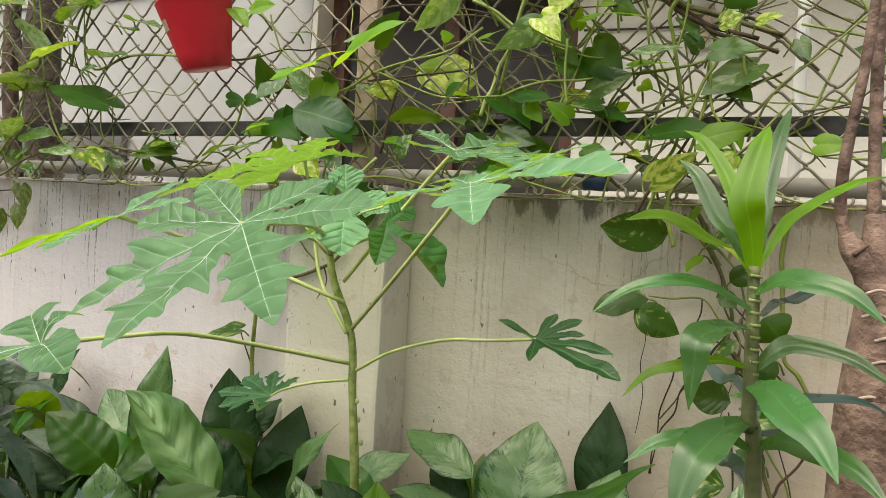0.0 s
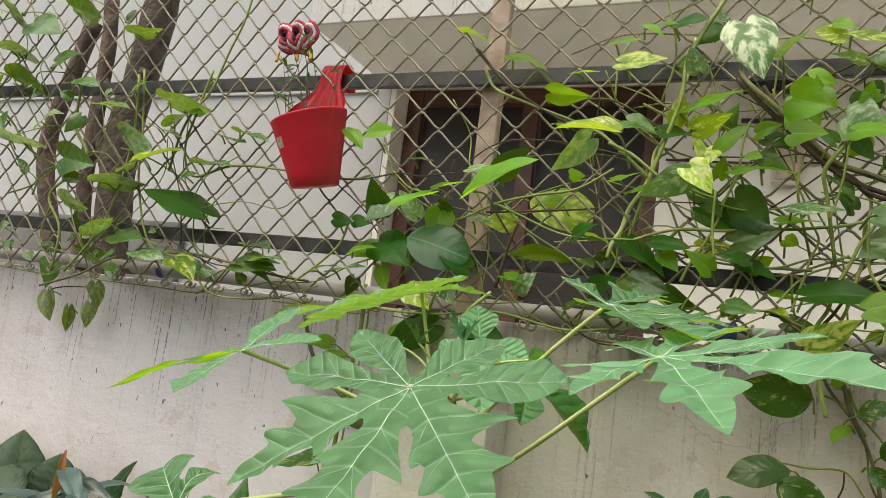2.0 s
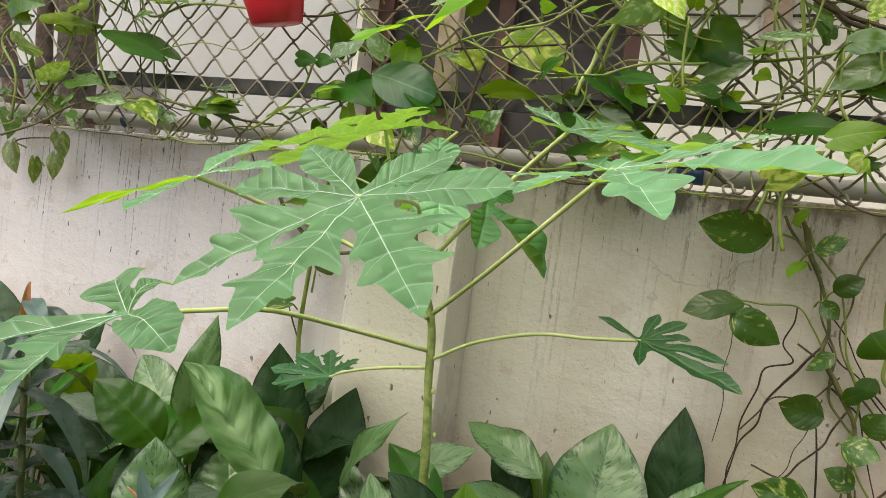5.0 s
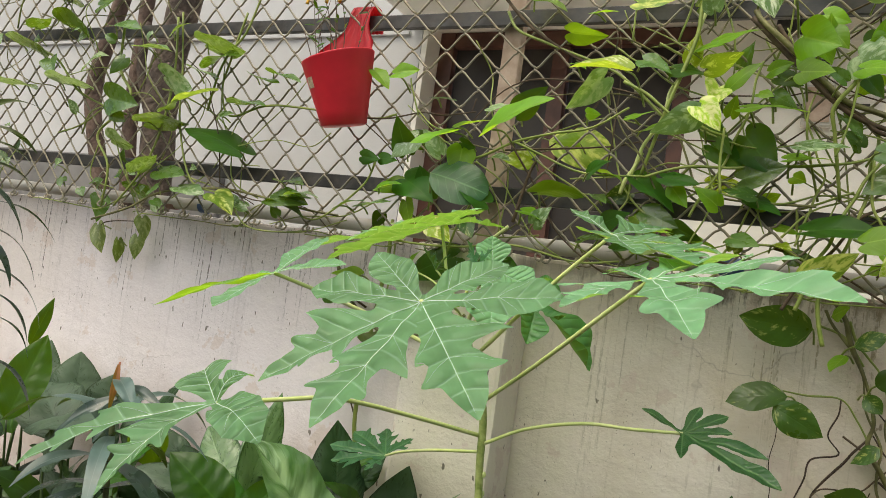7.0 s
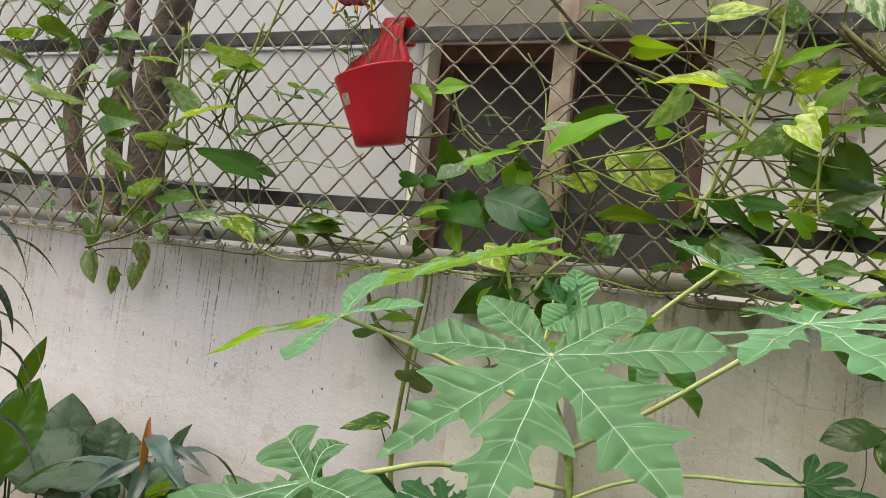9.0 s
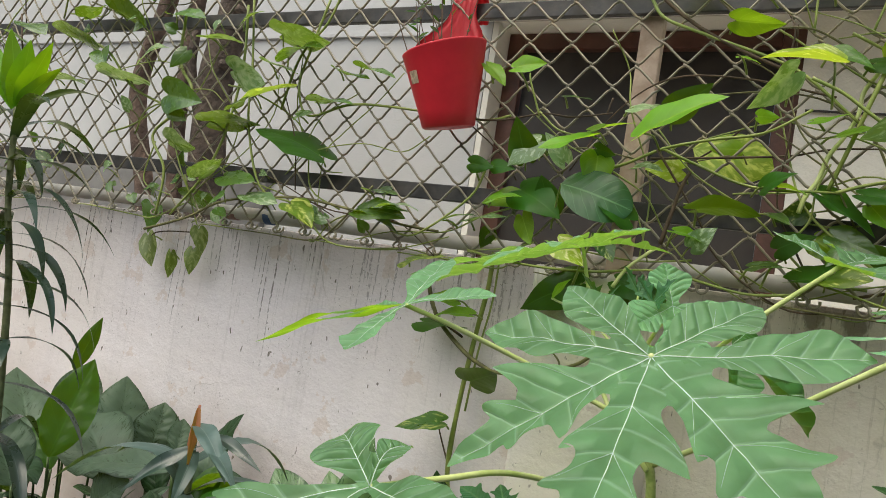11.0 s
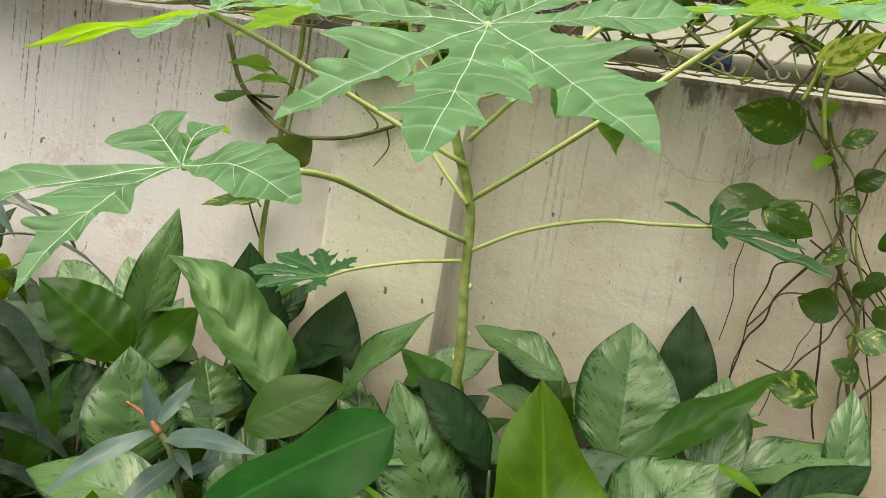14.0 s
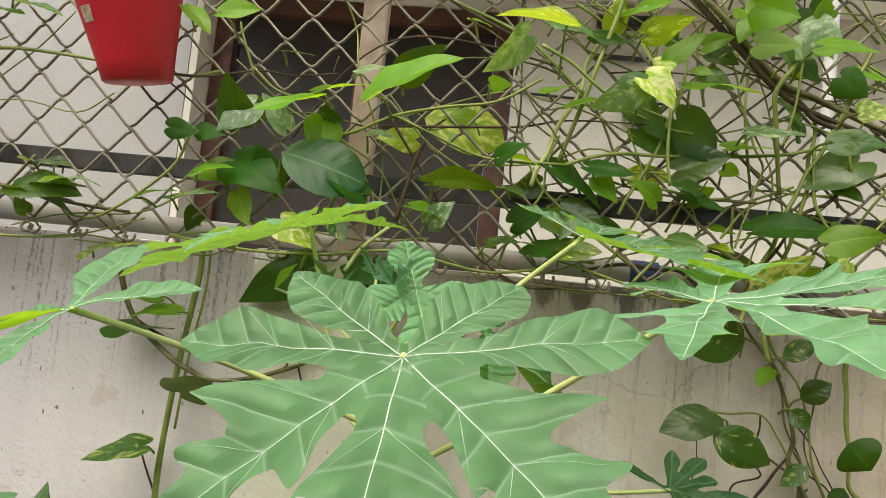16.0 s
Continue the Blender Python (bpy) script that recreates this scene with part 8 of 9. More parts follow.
part("stem", stalk([(-0.011, 1.29, 1.686), (-0.007, 1.29, 1.619), (0.007, 1.29, 1.588), (0.026, 1.29, 1.559), (0.037, 1.29, 1.526), (0.045, 1.29, 1.484)], (0.0025, 0.0020), 6, 0.15), M_STEM, vine_c)
part("stem", stalk([(-0.239, 1.31, 1.479), (-0.215, 1.31, 1.508), (-0.195, 1.31, 1.532), (-0.133, 1.31, 1.538), (-0.101, 1.31, 1.525), (-0.069, 1.31, 1.512)], (0.0025, 0.0020), 6, 0.15), M_STEM, vine_c)
part("stem", stalk([(-0.454, 1.3, 1.884), (-0.426, 1.3, 1.866), (-0.402, 1.3, 1.849), (-0.376, 1.3, 1.838), (-0.331, 1.3, 1.833), (-0.285, 1.3, 1.828)], (0.0020, 0.0016), 6, 0.15), M_STEM, vine_c)
part("stem", stalk([(-0.297, 1.3, 1.777), (-0.244, 1.3, 1.783), (-0.201, 1.3, 1.784), (-0.152, 1.3, 1.783), (-0.107, 1.3, 1.791), (-0.059, 1.3, 1.779)], (0.0015, 0.0012), 6, 0.15), M_DRY, vine_c)
part("stem", stalk([(0.051, 1.29, 1.64), (0.039, 1.29, 1.666), (0.035, 1.29, 1.697), (0.024, 1.29, 1.726), (0.036, 1.29, 1.763), (0.042, 1.29, 1.808)], (0.0025, 0.0020), 6, 0.15), M_STEM, vine_c)
part("stem", stalk([(0.012, 1.3, 1.504), (0.026, 1.3, 1.525), (0.047, 1.3, 1.546), (0.069, 1.3, 1.566), (0.089, 1.3, 1.59)], (0.0020, 0.0016), 6, 0.15), M_DRY, vine_c)
part("stem", stalk([(-0.139, 1.33, 1.481), (-0.172, 1.33, 1.503), (-0.2, 1.33, 1.501), (-0.237, 1.33, 1.505), (-0.27, 1.33, 1.501), (-0.309, 1.33, 1.489)], (0.0030, 0.0024), 6, 0.15), M_DRY, vine_c)
leaf(vine_c, M_POTHOS_WHITE, (-0.201, 1.18, 1.957), (-0.17, 1.152, 1.858), 0.08, "heart", face=(0.15, -0.98, -0.15), stalk_from=(-0.204, 1.3, 1.931), bow=0.068, fold=0.17)
part("stem", stalk([(-0.209, 1.29, 1.914), (-0.135, 1.29, 1.836), (-0.049, 1.29, 1.754), (0.056, 1.29, 1.714)], (0.0050, 0.0040), 6, 0.15), M_DRY, vine_c)
part("stem", stalk([(-0.681, 1.3, 1.991), (-0.613, 1.3, 1.921), (-0.528, 1.3, 1.864), (-0.439, 1.3, 1.821)], (0.0035, 0.0028), 6, 0.15), M_DRY, vine_c)
leaf(vine_d, M_POTHOS_MARBLE, (-0.062, 1.36, 1.412), (-0.175, 1.339, 1.418), 0.059, "ovate", face=(-0.12, -0.95, 0.3), stalk_from=(-0.057, 1.39, 1.387), bow=0.087, fold=0.22)
leaf(vine_d, M_POTHOS_MARBLE, (-0, 1.38, 1.393), (0.046, 1.37, 1.42), 0.034, "ovate", face=(-0.54, -0.83, 0.11), stalk_from=(-0.018, 1.41, 1.366), bow=0.045, fold=0.06)
leaf(vine_d, M_POTHOS_MARBLE, (0.039, 1.4, 1.334), (0.08, 1.393, 1.362), 0.039, "ovate", face=(0.04, -0.98, 0.17), stalk_from=(0.031, 1.43, 1.31), bow=0.06, fold=0.25)
leaf(vine_d, M_POTHOS_MARBLE, (0.055, 1.4, 1.236), (0.017, 1.4, 1.202), 0.035, "ovate", face=(-0.32, -0.7, 0.64), stalk_from=(0.045, 1.43, 1.223), bow=0.011, fold=0.1)
leaf(vine_d, M_POTHOS_MARBLE, (0.026, 1.4, 1.316), (0.052, 1.391, 1.292), 0.031, "ovate", face=(-0.46, -0.88, 0.15), stalk_from=(0.02, 1.43, 1.305), bow=0.057, fold=0.22)
leaf(vine_d, M_POTHOS_MARBLE, (0.115, 1.38, 1.12), (0.133, 1.377, 1.161), 0.046, "ovate", face=(-0.32, -0.85, 0.41), stalk_from=(0.101, 1.41, 1.097), bow=0.04, fold=0.32)
leaf(vine_d, M_POTHOS, (-0.035, 1.4, 1.437), (-0.012, 1.373, 1.456), 0.034, "ovate", face=(-0.43, -0.78, 0.45), stalk_from=(-0.017, 1.43, 1.431), bow=0.038, fold=0.05)
leaf(vine_d, M_POTHOS_MARBLE, (0.111, 1.4, 1.031), (0.065, 1.4, 1.051), 0.043, "ovate", face=(0.06, -0.92, 0.39), stalk_from=(0.12, 1.43, 1.007), bow=0.028, fold=0.21)
leaf(vine_d, M_POTHOS_DARK, (0.078, 1.41, 1.163), (0.105, 1.401, 1.188), 0.029, "ovate", face=(-0.23, -0.93, 0.27), stalk_from=(0.097, 1.44, 1.145), bow=0.007, fold=0.2)
leaf(vine_d, M_POTHOS_MARBLE, (-0.087, 1.35, 1.297), (-0.179, 1.341, 1.27), 0.045, "ovate", face=(-0.12, -0.98, 0.13), stalk_from=(-0.069, 1.38, 1.281), bow=0.07, fold=0.14)
leaf(vine_d, M_POTHOS_MARBLE, (-0.107, 1.33, 1.28), (-0.032, 1.314, 1.247), 0.057, "ovate", face=(-0.12, -0.99, 0.11), stalk_from=(-0.087, 1.355, 1.261), bow=0.061, fold=0.29)
leaf(vine_d, M_POTHOS_MARBLE, (0.052, 1.38, 1.135), (-0.017, 1.368, 1.148), 0.059, "ovate", face=(-0.26, -0.93, 0.26), stalk_from=(0.033, 1.41, 1.127), bow=0.001, fold=0.29)
leaf(vine_d, M_POTHOS_MARBLE, (0.076, 1.36, 1.105), (0.126, 1.334, 1.1), 0.051, "ovate", face=(-0.56, -0.64, 0.53), stalk_from=(0.076, 1.39, 1.095), bow=0.043, fold=0.07)
leaf(vine_d, M_POTHOS_MARBLE, (0.051, 1.38, 0.993), (-0.037, 1.379, 1.003), 0.062, "ovate", face=(-0.06, -0.93, 0.37), stalk_from=(0.043, 1.41, 0.972), bow=0.08, fold=0.38)
leaf(vine_d, M_POTHOS_DARK, (0.092, 1.36, 1.282), (0.122, 1.354, 1.248), 0.071, "ovate", face=(-0.21, -0.94, 0.26), stalk_from=(0.105, 1.39, 1.263), bow=0.021, fold=0.07)
leaf(vine_d, M_POTHOS_DARK, (0.119, 1.42, 1.206), (0.093, 1.405, 1.167), 0.032, "ovate", face=(0.06, -0.86, 0.5), stalk_from=(0.135, 1.45, 1.18), bow=0.071, fold=0.1)
leaf(vine_d, M_POTHOS, (-0.008, 1.4, 1.376), (-0.03, 1.371, 1.346), 0.024, "ovate", face=(0.07, -0.83, 0.55), stalk_from=(0.007, 1.43, 1.364), bow=0.029, fold=0.37)
part("stem", stalk([(-0.043, 1.435, 1.448), (-0.03, 1.435, 1.424), (-0.002, 1.435, 1.391), (0.015, 1.435, 1.37), (0.026, 1.435, 1.334), (0.034, 1.435, 1.286), (0.061, 1.435, 1.233), (0.06, 1.435, 1.196), (0.063, 1.435, 1.156), (0.086, 1.435, 1.125), (0.117, 1.435, 1.088), (0.109, 1.435, 1.05), (0.101, 1.435, 1.008), (0.107, 1.435, 0.962), (0.124, 1.435, 0.914), (0.132, 1.435, 0.862), (0.137, 1.435, 0.82)], (0.0025, 0.0020), 6, 0.4), M_VINE, vine_d)
part("stem", stalk([(-0.005, 1.435, 1.434), (0.009, 1.435, 1.399), (0.027, 1.435, 1.378), (0.052, 1.435, 1.346), (0.068, 1.435, 1.288), (0.077, 1.435, 1.235), (0.092, 1.435, 1.2), (0.105, 1.435, 1.163), (0.104, 1.435, 1.126), (0.098, 1.435, 1.085), (0.11, 1.435, 1.059), (0.125, 1.435, 1.032), (0.147, 1.435, 0.997), (0.158, 1.435, 0.95), (0.155, 1.435, 0.913), (0.16, 1.435, 0.865), (0.167, 1.435, 0.827)], (0.0025, 0.0020), 6, 0.4), M_STEM, vine_d)
part("stem", stalk([(0.104, 1.435, 1.438), (0.089, 1.435, 1.407), (0.075, 1.435, 1.368), (0.074, 1.435, 1.315), (0.063, 1.435, 1.271), (0.071, 1.435, 1.235), (0.091, 1.435, 1.199), (0.106, 1.435, 1.171), (0.125, 1.435, 1.15), (0.146, 1.435, 1.122), (0.168, 1.435, 1.101), (0.195, 1.435, 1.083)], (0.0020, 0.0016), 6, 0.4), M_VINE, vine_d)
part("stem", stalk([(-0.063, 1.435, 1.077), (-0.04, 1.435, 1.11), (-0.018, 1.435, 1.143), (0.035, 1.435, 1.152), (0.057, 1.435, 1.175), (0.073, 1.435, 1.196)], (0.0015, 0.0012), 6, 0.4), M_DRY, vine_d)
part("stem", stalk([(-0.033, 1.435, 1.468), (-0.011, 1.435, 1.434), (0, 1.435, 1.396), (0.022, 1.435, 1.351), (0.036, 1.435, 1.315), (0.047, 1.435, 1.269), (0.042, 1.435, 1.23), (0.068, 1.435, 1.186), (0.087, 1.435, 1.154), (0.103, 1.435, 1.125), (0.108, 1.435, 1.084), (0.106, 1.435, 1.048), (0.112, 1.435, 1.011), (0.122, 1.435, 0.98), (0.138, 1.435, 0.938), (0.148, 1.435, 0.884), (0.154, 1.435, 0.824)], (0.0045, 0.0036), 6, 0.4), M_VINE, vine_d)
part("stem", stalk([(0.128, 1.435, 1.45), (0.122, 1.435, 1.421), (0.118, 1.435, 1.378), (0.122, 1.435, 1.346), (0.124, 1.435, 1.3), (0.132, 1.435, 1.248), (0.133, 1.435, 1.206), (0.154, 1.435, 1.184), (0.171, 1.435, 1.155)], (0.0040, 0.0032), 6, 0.4), M_STEM, vine_d)
part("stem", stalk([(-0.004, 1.435, 1.3), (-0.005, 1.435, 1.273), (-0.017, 1.435, 1.235), (0.002, 1.435, 1.207), (-0.038, 1.435, 1.189), (-0.045, 1.435, 1.153), (-0.057, 1.435, 1.115), (-0.064, 1.435, 1.086), (-0.065, 1.435, 1.047), (-0.073, 1.435, 1.008), (-0.072, 1.435, 0.976)], (0.0015, 0.0012), 6, 0.4), M_ROOT, vine_d)
part("stem", stalk([(0.044, 1.435, 1.245), (0.023, 1.435, 1.216), (0.01, 1.435, 1.194), (-0.011, 1.435, 1.164), (-0.031, 1.435, 1.13), (-0.038, 1.435, 1.092), (-0.06, 1.435, 1.057), (-0.068, 1.435, 1.016), (-0.075, 1.435, 0.976)], (0.0020, 0.0016), 6, 0.4), M_ROOT, vine_d)
part("stem", stalk([(-0.098, 1.435, 1.258), (-0.096, 1.435, 1.216), (-0.102, 1.435, 1.171), (-0.095, 1.435, 1.121), (-0.098, 1.435, 1.082), (-0.103, 1.435, 1.045)], (0.0010, 0.0008), 6, 0.4), M_ROOT, vine_d)
part("stem", stalk([(0.051, 1.435, 1.289), (0.074, 1.435, 1.262), (0.09, 1.435, 1.231), (0.102, 1.435, 1.212), (0.119, 1.435, 1.185), (0.138, 1.435, 1.164), (0.161, 1.435, 1.14), (0.177, 1.435, 1.118)], (0.0015, 0.0012), 6, 0.4), M_ROOT, vine_d)
part("stem", stalk([(0.048, 1.435, 1.25), (0.07, 1.435, 1.219), (0.099, 1.435, 1.201), (0.121, 1.435, 1.172), (0.142, 1.435, 1.149), (0.163, 1.435, 1.125)], (0.0015, 0.0012), 6, 0.4), M_ROOT, vine_d)
part("stem", stalk([(0.051, 1.435, 1.106), (0.058, 1.435, 1.059), (0.064, 1.435, 1.001), (0.068, 1.435, 0.95), (0.08, 1.435, 0.907)], (0.0020, 0.0016), 6, 0.4), M_ROOT, vine_d)
part("stem", stalk([(0.106, 1.435, 1.154), (0.118, 1.435, 1.108), (0.134, 1.435, 1.053), (0.149, 1.435, 1.007), (0.158, 1.435, 0.969), (0.166, 1.435, 0.924)], (0.0015, 0.0012), 6, 0.4), M_ROOT, vine_d)
part("stem", stalk([(0.09, 1.435, 1.142), (0.073, 1.435, 1.106), (0.064, 1.435, 1.079), (0.034, 1.435, 1.042), (0.011, 1.435, 1.011), (-0.037, 1.435, 1.022)], (0.0020, 0.0016), 6, 0.4), M_DRY, vine_d)
part("stem", stalk([(0.046, 1.435, 1.231), (0.023, 1.435, 1.269), (-0.004, 1.435, 1.3), (-0.055, 1.435, 1.296), (-0.094, 1.435, 1.297)], (0.0020, 0.0016), 6, 0.4), M_STEM, vine_d)
part("stem", stalk([(0.023, 1.435, 1.361), (-0.01, 1.435, 1.405), (-0.048, 1.435, 1.419)], (0.0025, 0.0020), 6, 0.4), M_STEM, vine_d)
part("stem", stalk([(0.005, 1.435, 1.239), (0.044, 1.435, 1.216)], (0.0020, 0.0016), 6, 0.4), M_DRY, vine_d)
part("stem", stalk([(0.179, 1.435, 1.061), (0.162, 1.435, 1.028), (0.138, 1.435, 0.996), (0.13, 1.435, 0.974), (0.11, 1.435, 0.942)], (0.0030, 0.0024), 6, 0.4), M_DRY, vine_d)
part("stem", stalk([(0.063, 1.435, 1.176), (0.091, 1.435, 1.155), (0.114, 1.435, 1.135), (0.139, 1.435, 1.111), (0.159, 1.435, 1.089), (0.187, 1.435, 1.063), (0.209, 1.435, 1.047)], (0.0015, 0.0012), 6, 0.4), M_ROOT, vine_d)
part("stem", stalk([(0.053, 1.435, 1.155), (0.045, 1.435, 1.123), (0.036, 1.435, 1.089), (0.023, 1.435, 1.061), (0.017, 1.435, 1.028), (-0.001, 1.435, 0.997), (-0.006, 1.435, 0.958), (-0.014, 1.435, 0.927)], (0.0010, 0.0008), 6, 0.4), M_ROOT, vine_d)
leaf(vine_e, M_POTHOS_MARBLE, (-0.958, 1.38, 1.15), (-1.043, 1.356, 1.123), 0.034, "heart", face=(0.65, -0.67, 0.36), stalk_from=(-0.952, 1.41, 1.134), bow=0.029, fold=0.17)
leaf(vine_e, M_POTHOS, (-0.933, 1.38, 1.363), (-1.006, 1.364, 1.345), 0.028, "heart", face=(0.38, -0.84, 0.4), stalk_from=(-0.917, 1.41, 1.357), bow=0.077, fold=0.36)
leaf(vine_e, M_POTHOS, (-0.965, 1.38, 1.386), (-1.027, 1.36, 1.381), 0.024, "heart", face=(0.4, -0.92, -0), stalk_from=(-0.948, 1.41, 1.373), bow=0.058, fold=0.4)
leaf(vine_e, M_POTHOS_DARK, (-0.918, 1.4, 1.236), (-0.832, 1.312, 1.272), 0.051, "heart", face=(0.57, -0.66, 0.49), stalk_from=(-0.911, 1.43, 1.229), bow=0.013, fold=0.12)
leaf(vine_e, M_POTHOS_DARK, (-0.705, 1.312, 1.453), (-0.808, 1.312, 1.392), 0.075, "heart", face=(0.64, -0.62, 0.45), stalk_from=(-0.711, 1.312, 1.442), bow=0.088, fold=0.12)
leaf(vine_e, M_POTHOS_DARK, (-0.644, 1.312, 1.465), (-0.559, 1.312, 1.438), 0.058, "heart", face=(0.44, -0.77, 0.47), stalk_from=(-0.653, 1.312, 1.443), bow=0.053, fold=0.13)
leaf(vine_e, M_POTHOS_DARK, (-1.04, 1.4, 1.332), (-0.929, 1.381, 1.338), 0.035, "heart", face=(0.35, -0.87, 0.34), stalk_from=(-1.054, 1.43, 1.322), bow=0.004, fold=0.05)
leaf(vine_e, M_POTHOS_DARK, (-0.633, 1.312, 1.406), (-0.583, 1.312, 1.462), 0.051, "heart", face=(0.34, -0.83, 0.44), stalk_from=(-0.65, 1.312, 1.388), bow=0.029, fold=0.25)
part("stem", stalk([(-0.914, 1.42, 0.943), (-0.945, 1.42, 1.051), (-0.942, 1.42, 1.201), (-0.927, 1.42, 1.356), (-0.919, 1.42, 1.431), (-0.921, 1.42, 1.522)], (0.0055, 0.0044), 6, 0.25), M_STEM, vine_e)
part("stem", stalk([(-0.928, 1.42, 1.174), (-0.92, 1.42, 1.291), (-0.906, 1.42, 1.396), (-0.905, 1.42, 1.488)], (0.0025, 0.0020), 6, 0.25), M_STEM, vine_e)
part("stem", stalk([(-0.944, 1.42, 1.061), (-0.968, 1.42, 1.108), (-0.983, 1.42, 1.141)], (0.0020, 0.0016), 6, 0.25), M_DRY, vine_e)
part("stem", stalk([(-0.958, 1.42, 1.315), (-1.012, 1.42, 1.341), (-1.04, 1.42, 1.371)], (0.0025, 0.0020), 6, 0.25), M_DRY, vine_e)
part("stem", stalk([(-1.057, 1.41, 1.438), (-1.019, 1.41, 1.351), (-0.946, 1.4, 1.293), (-0.894, 1.38, 1.274), (-0.836, 1.318, 1.274), (-0.774, 1.318, 1.284), (-0.699, 1.318, 1.314), (-0.667, 1.318, 1.342)], (0.0045, 0.0031), 6, 0.15), M_VINE, vine_e)
part("stem", stalk([(-0.755, 1.318, 1.288), (-0.725, 1.318, 1.31), (-0.753, 1.318, 1.339), (-0.771, 1.318, 1.36)], (0.0020, 0.0014), 6, 0.15), M_VINE, vine_e)
part("stem", stalk([(-0.709, 1.318, 1.31), (-0.702, 1.318, 1.278), (-0.722, 1.318, 1.244)], (0.0015, 0.0008), 6, 0.15), M_DRY, vine_e)
part("stem", stalk([(-0.915, 1.42, 0.953), (-0.879, 1.4, 0.72), (-0.852, 1.318, 0.513)], (0.0050, 0.0040), 6, 0.15), M_STEM, vine_e)
part("stem", stalk([(-0.205, 1.3, 1.93), (-0.194, 1.285, 1.907), (-0.151, 1.28, 1.864), (-0.1, 1.285, 1.813), (-0.059, 1.285, 1.774), (-0.016, 1.285, 1.757), (0.09, 1.3, 1.72)], (0.0052, 0.0040), 8, 0.2), M_VINE, vine_c, "bare brown woody vine")
part("stem", stalk([(-0.22, 1.28, 2.08), (-0.239, 1.27, 2.039), (-0.285, 1.27, 1.947), (-0.292, 1.27, 1.873), (-0.322, 1.27, 1.766), (-0.339, 1.28, 1.707), (-0.36, 1.3, 1.64)], (0.0040, 0.0032), 8, 0.12), M_STEM, vine_c)
part("stem", stalk([(-0.02, 1.28, 1.85), (-0.037, 1.27, 1.814), (-0.054, 1.27, 1.792), (-0.075, 1.27, 1.756), (-0.068, 1.28, 1.716), (-0.05, 1.3, 1.62)], (0.0038, 0.0030), 8, 0.12), M_STEM, vine_c)
part("stem", stalk([(-0.66, 1.31, 1.95), (-0.631, 1.3, 1.909), (-0.567, 1.3, 1.881), (-0.457, 1.3, 1.838), (-0.405, 1.3, 1.808), (-0.33, 1.3, 1.74)], (0.0030, 0.0024), 8, 0.12), M_STEM, vine_c)
part("stem", stalk([(-1.411, 1.3, 1.728), (-1.388, 1.295, 1.816), (-1.367, 1.3, 1.871), (-1.319, 1.295, 1.918), (-1.29, 1.3, 2.012), (-1.258, 1.3, 2.093), (-1.24, 1.3, 2.2)], (0.0030, 0.0024), 8, 0.12), M_STEM, vine_a)


def undergrowth(count, seed, low, high, front):
    """Low leaves filling the bed between the clumps."""
    rng = random.Random(seed)
    plants = [thing("aglaonema_plant", (x, 1.12, GROUND), "low aglaonema, partly coloured as shade, filling the bed under the taller plants", "foliage plant", "aglaonema clumps") for x in (-1.75, -1.3, -0.85, -0.4, 0.1)]
    for i in range(count):
        pl = plants[i % 5]
        root = Vector((pl.location.x + rng.uniform(-0.25, 0.25), rng.uniform(front, 1.38), GROUND))
        a = rng.uniform(0, 6.3)
        top = root + Vector((0.05 * math.cos(a), 0.04 * math.sin(a), rng.uniform(low, high)))
        out = Vector((math.cos(a), 0.6 * math.sin(a) - 0.35, rng.uniform(0.1, 0.9))).normalized()
        tip = top + out * rng.uniform(0.13, 0.2)
        tip.y = min(tip.y, 1.44)
        # Some leaves take the near-black copy, as shade between the plants.
        leaf(pl, rng.choice((M_AGLAO_DARK_SHADE, M_AGLAO, M_GREEN, M_AGLAO_DULL)), top, tip, rng.uniform(0.06, 0.085), "ovate", stalk_from=root, stalk_r=0.003, bow=0.1, face=(0, -0.5, 0.9))


undergrowth(230, 12, 0.05, 0.3, 0.9)
undergrowth(110, 31, 0.25, 0.45, 1.05)


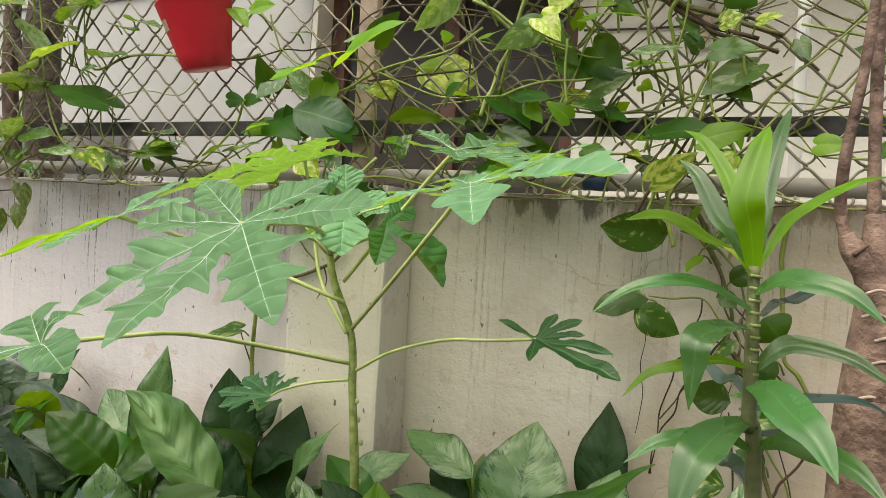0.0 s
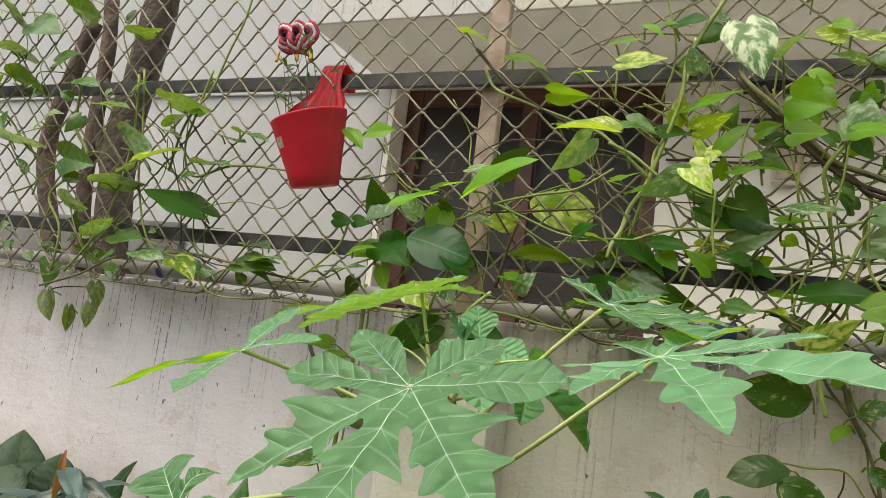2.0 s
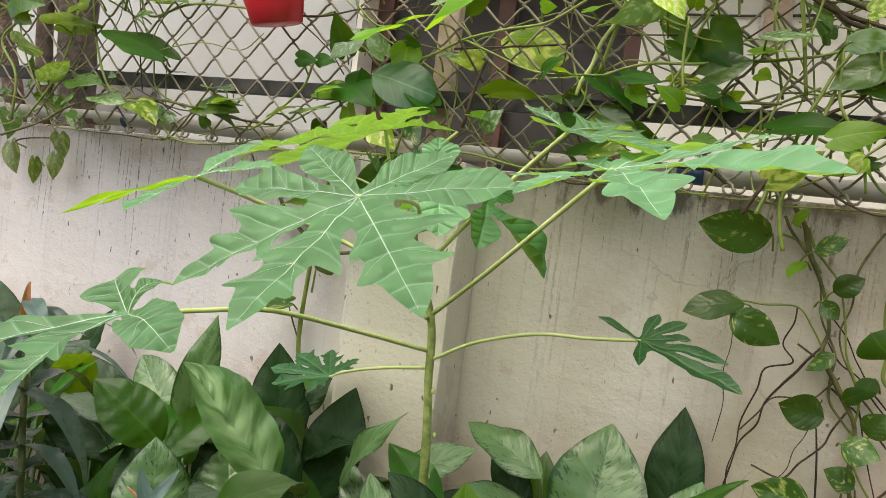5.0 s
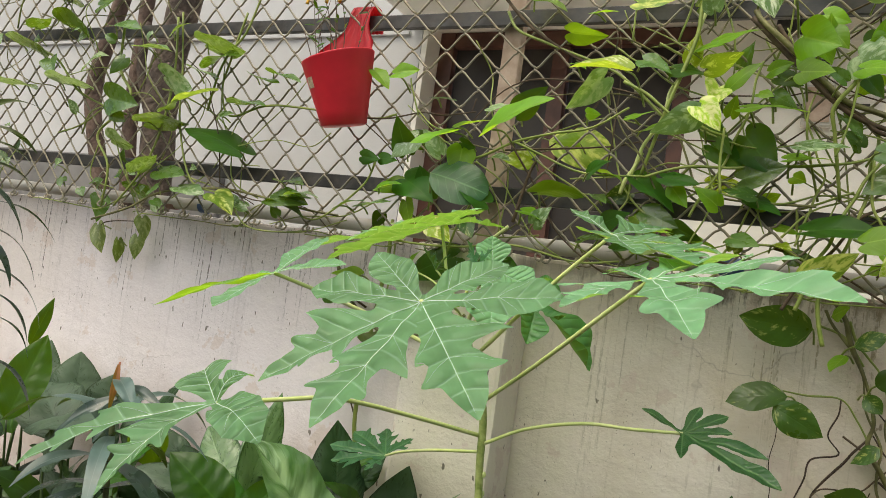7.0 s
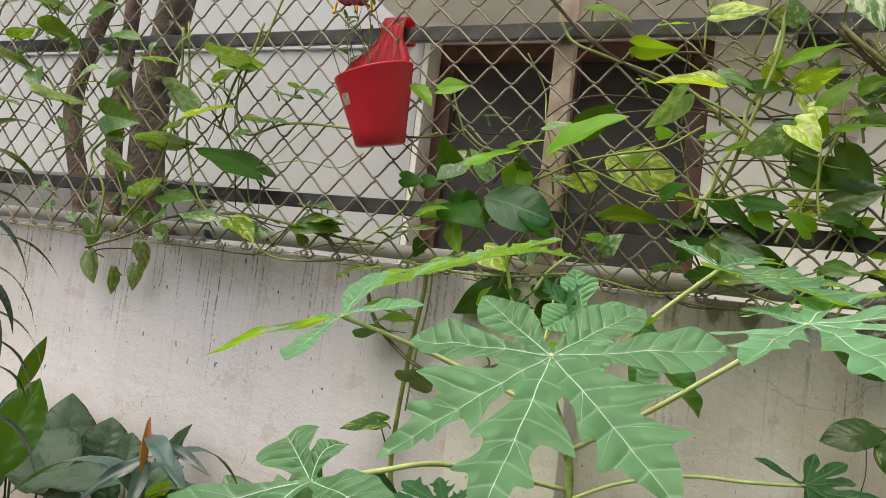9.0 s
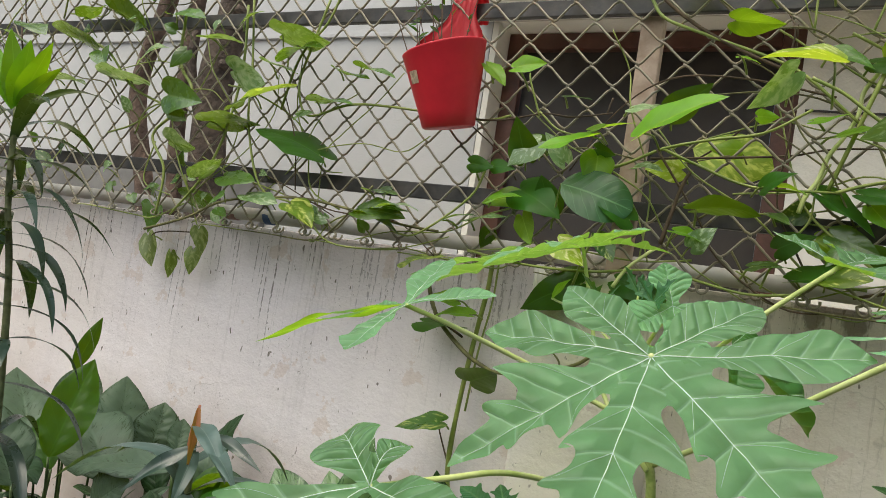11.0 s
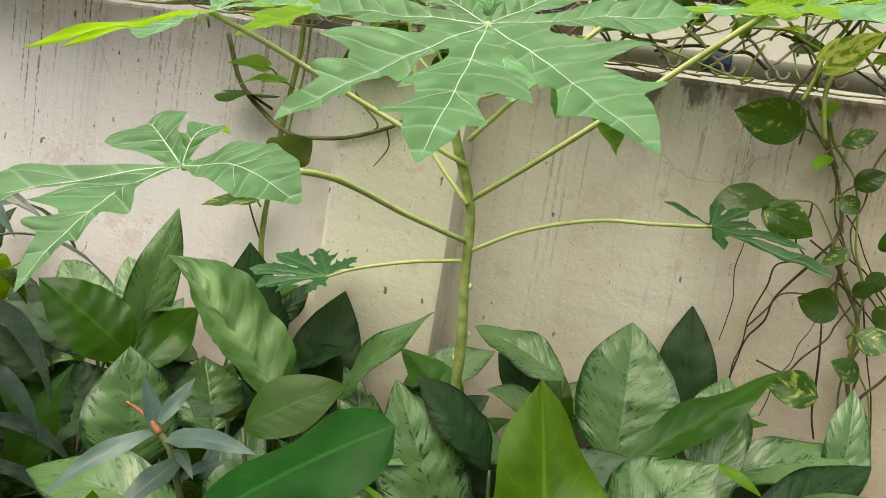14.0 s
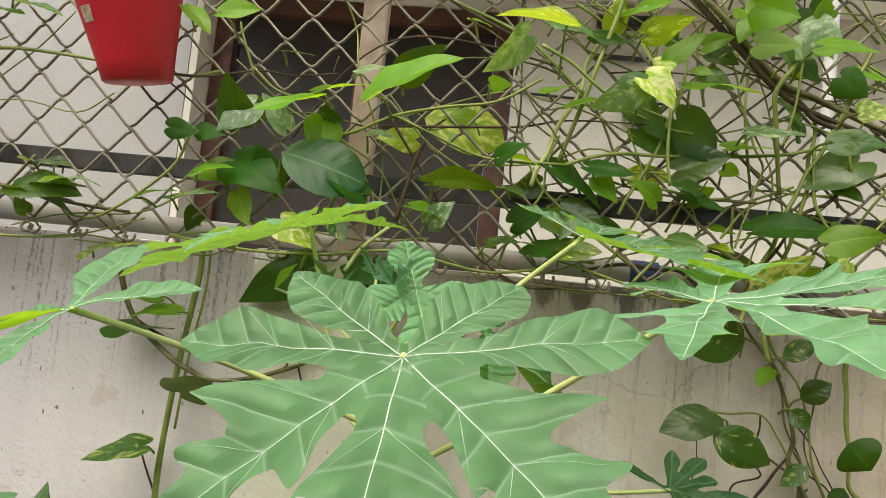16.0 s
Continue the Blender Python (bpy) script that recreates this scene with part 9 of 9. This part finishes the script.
def tangle(vine, count, xs, zs, sizes, seed, stems, kinds):
    """Small leaves and crossing thin stems woven through the mesh."""
    rng = random.Random(seed)
    for i in range(stems):
        a = Vector((rng.uniform(*xs), rng.uniform(1.285, 1.335), rng.uniform(*zs)))
        line = [a]
        way = Vector((rng.uniform(-1, 1), 0, rng.uniform(-0.7, 1))).normalized()
        for k in range(4):
            way = (way + Vector((rng.uniform(-0.6, 0.6), 0, rng.uniform(-0.6, 0.6)))).normalized()
            b = line[-1] + way * rng.uniform(0.06, 0.13)
            b.y = rng.uniform(1.285, 1.335)
            b.z = max(b.z, 1.46)
            line.append(b)
        part("stem", stalk(line, (rng.uniform(0.0012, 0.0026), 0.0012), 5, 0.15, 5), rng.choice((M_STEM, M_STEM, M_STEM, M_VINE, M_DRY)), vine)
    for i in range(count):
        b = Vector((rng.uniform(*xs), rng.uniform(1.255, 1.33), rng.uniform(*zs)))
        size = rng.uniform(*sizes)
        a = rng.uniform(0, 6.3)
        tip = b + Vector((math.cos(a), -0.2, 0.75 * math.sin(a) - 0.25)).normalized() * size
        leaf(vine, rng.choice(kinds), b, tip, size * rng.uniform(0.68, 0.92), "heart", stalk_from=b + Vector((rng.uniform(-0.02, 0.02), 0.025, -0.018)), stalk_r=0.0012, bow=rng.uniform(0, 0.09), face=(rng.uniform(-0.3, 0.5), -0.8, rng.uniform(0.0, 0.8)), fold=rng.uniform(0.05, 0.35))


BRIGHT = (M_POTHOS_DARK, M_POTHOS, M_POTHOS, M_POTHOS_YELLOW, M_POTHOS_LIME, M_POTHOS_PALE, M_POTHOS_MARBLE)
DULL = (M_POTHOS_PALE, M_POTHOS_PALE, M_POTHOS_MARBLE, M_POTHOS_DULL, M_POTHOS_DULL)
tangle(vine_c, 44, (-0.42, 0.5), (1.5, 2.25), (0.034, 0.062), 21, 52, BRIGHT)
tangle(vine_c, 9, (-0.42, 0.35), (1.5, 1.74), (0.035, 0.062), 25, 26, (M_POTHOS_DARK, M_POTHOS_DARK, M_POTHOS_MARBLE, M_POTHOS))
tangle(vine_c, 30, (-0.42, 0.45), (1.52, 1.95), (0.03, 0.05), 27, 20, (M_POTHOS, M_POTHOS_DULL, M_POTHOS_YELLOW, M_POTHOS))
tangle(vine_b, 14, (-0.88, -0.45), (1.5, 1.7), (0.04, 0.075), 22, 16, BRIGHT)
tangle(vine_a, 40, (-2.9, -1.5), (1.52, 2.3), (0.024, 0.042), 23, 34, DULL)
tangle(vine_a, 18, (-1.85, -1.1), (1.49, 1.6), (0.024, 0.042), 24, 14, DULL)


# ---- tape on the water pipe ----
def tape(x, y, z, wide, material, label):
    line = [Vector((x - wide / 2, y, z)), Vector((x - wide / 6, y, z + 0.001)), Vector((x + wide / 6, y, z)), Vector((x + wide / 2, y, z))]
    tagged(part("pipe_tape", tube(bmesh.new(), glide(line, 4), (0.0185, 0.0178), 12, 0.12), material), label, "tape")


tape(-1.500, 1.4275, 1.502, 0.022, M_TAPE, "dark blue tape wrapped round the water pipe")
tape(-1.616, 1.4275, 1.502, 0.03, M_TAPE_BROWN, "faded brown tape wrapped round the water pipe")
tape(-0.202, 1.4275, 1.502, 0.045, M_TAPE, "dark blue tape wrapped round the water pipe")
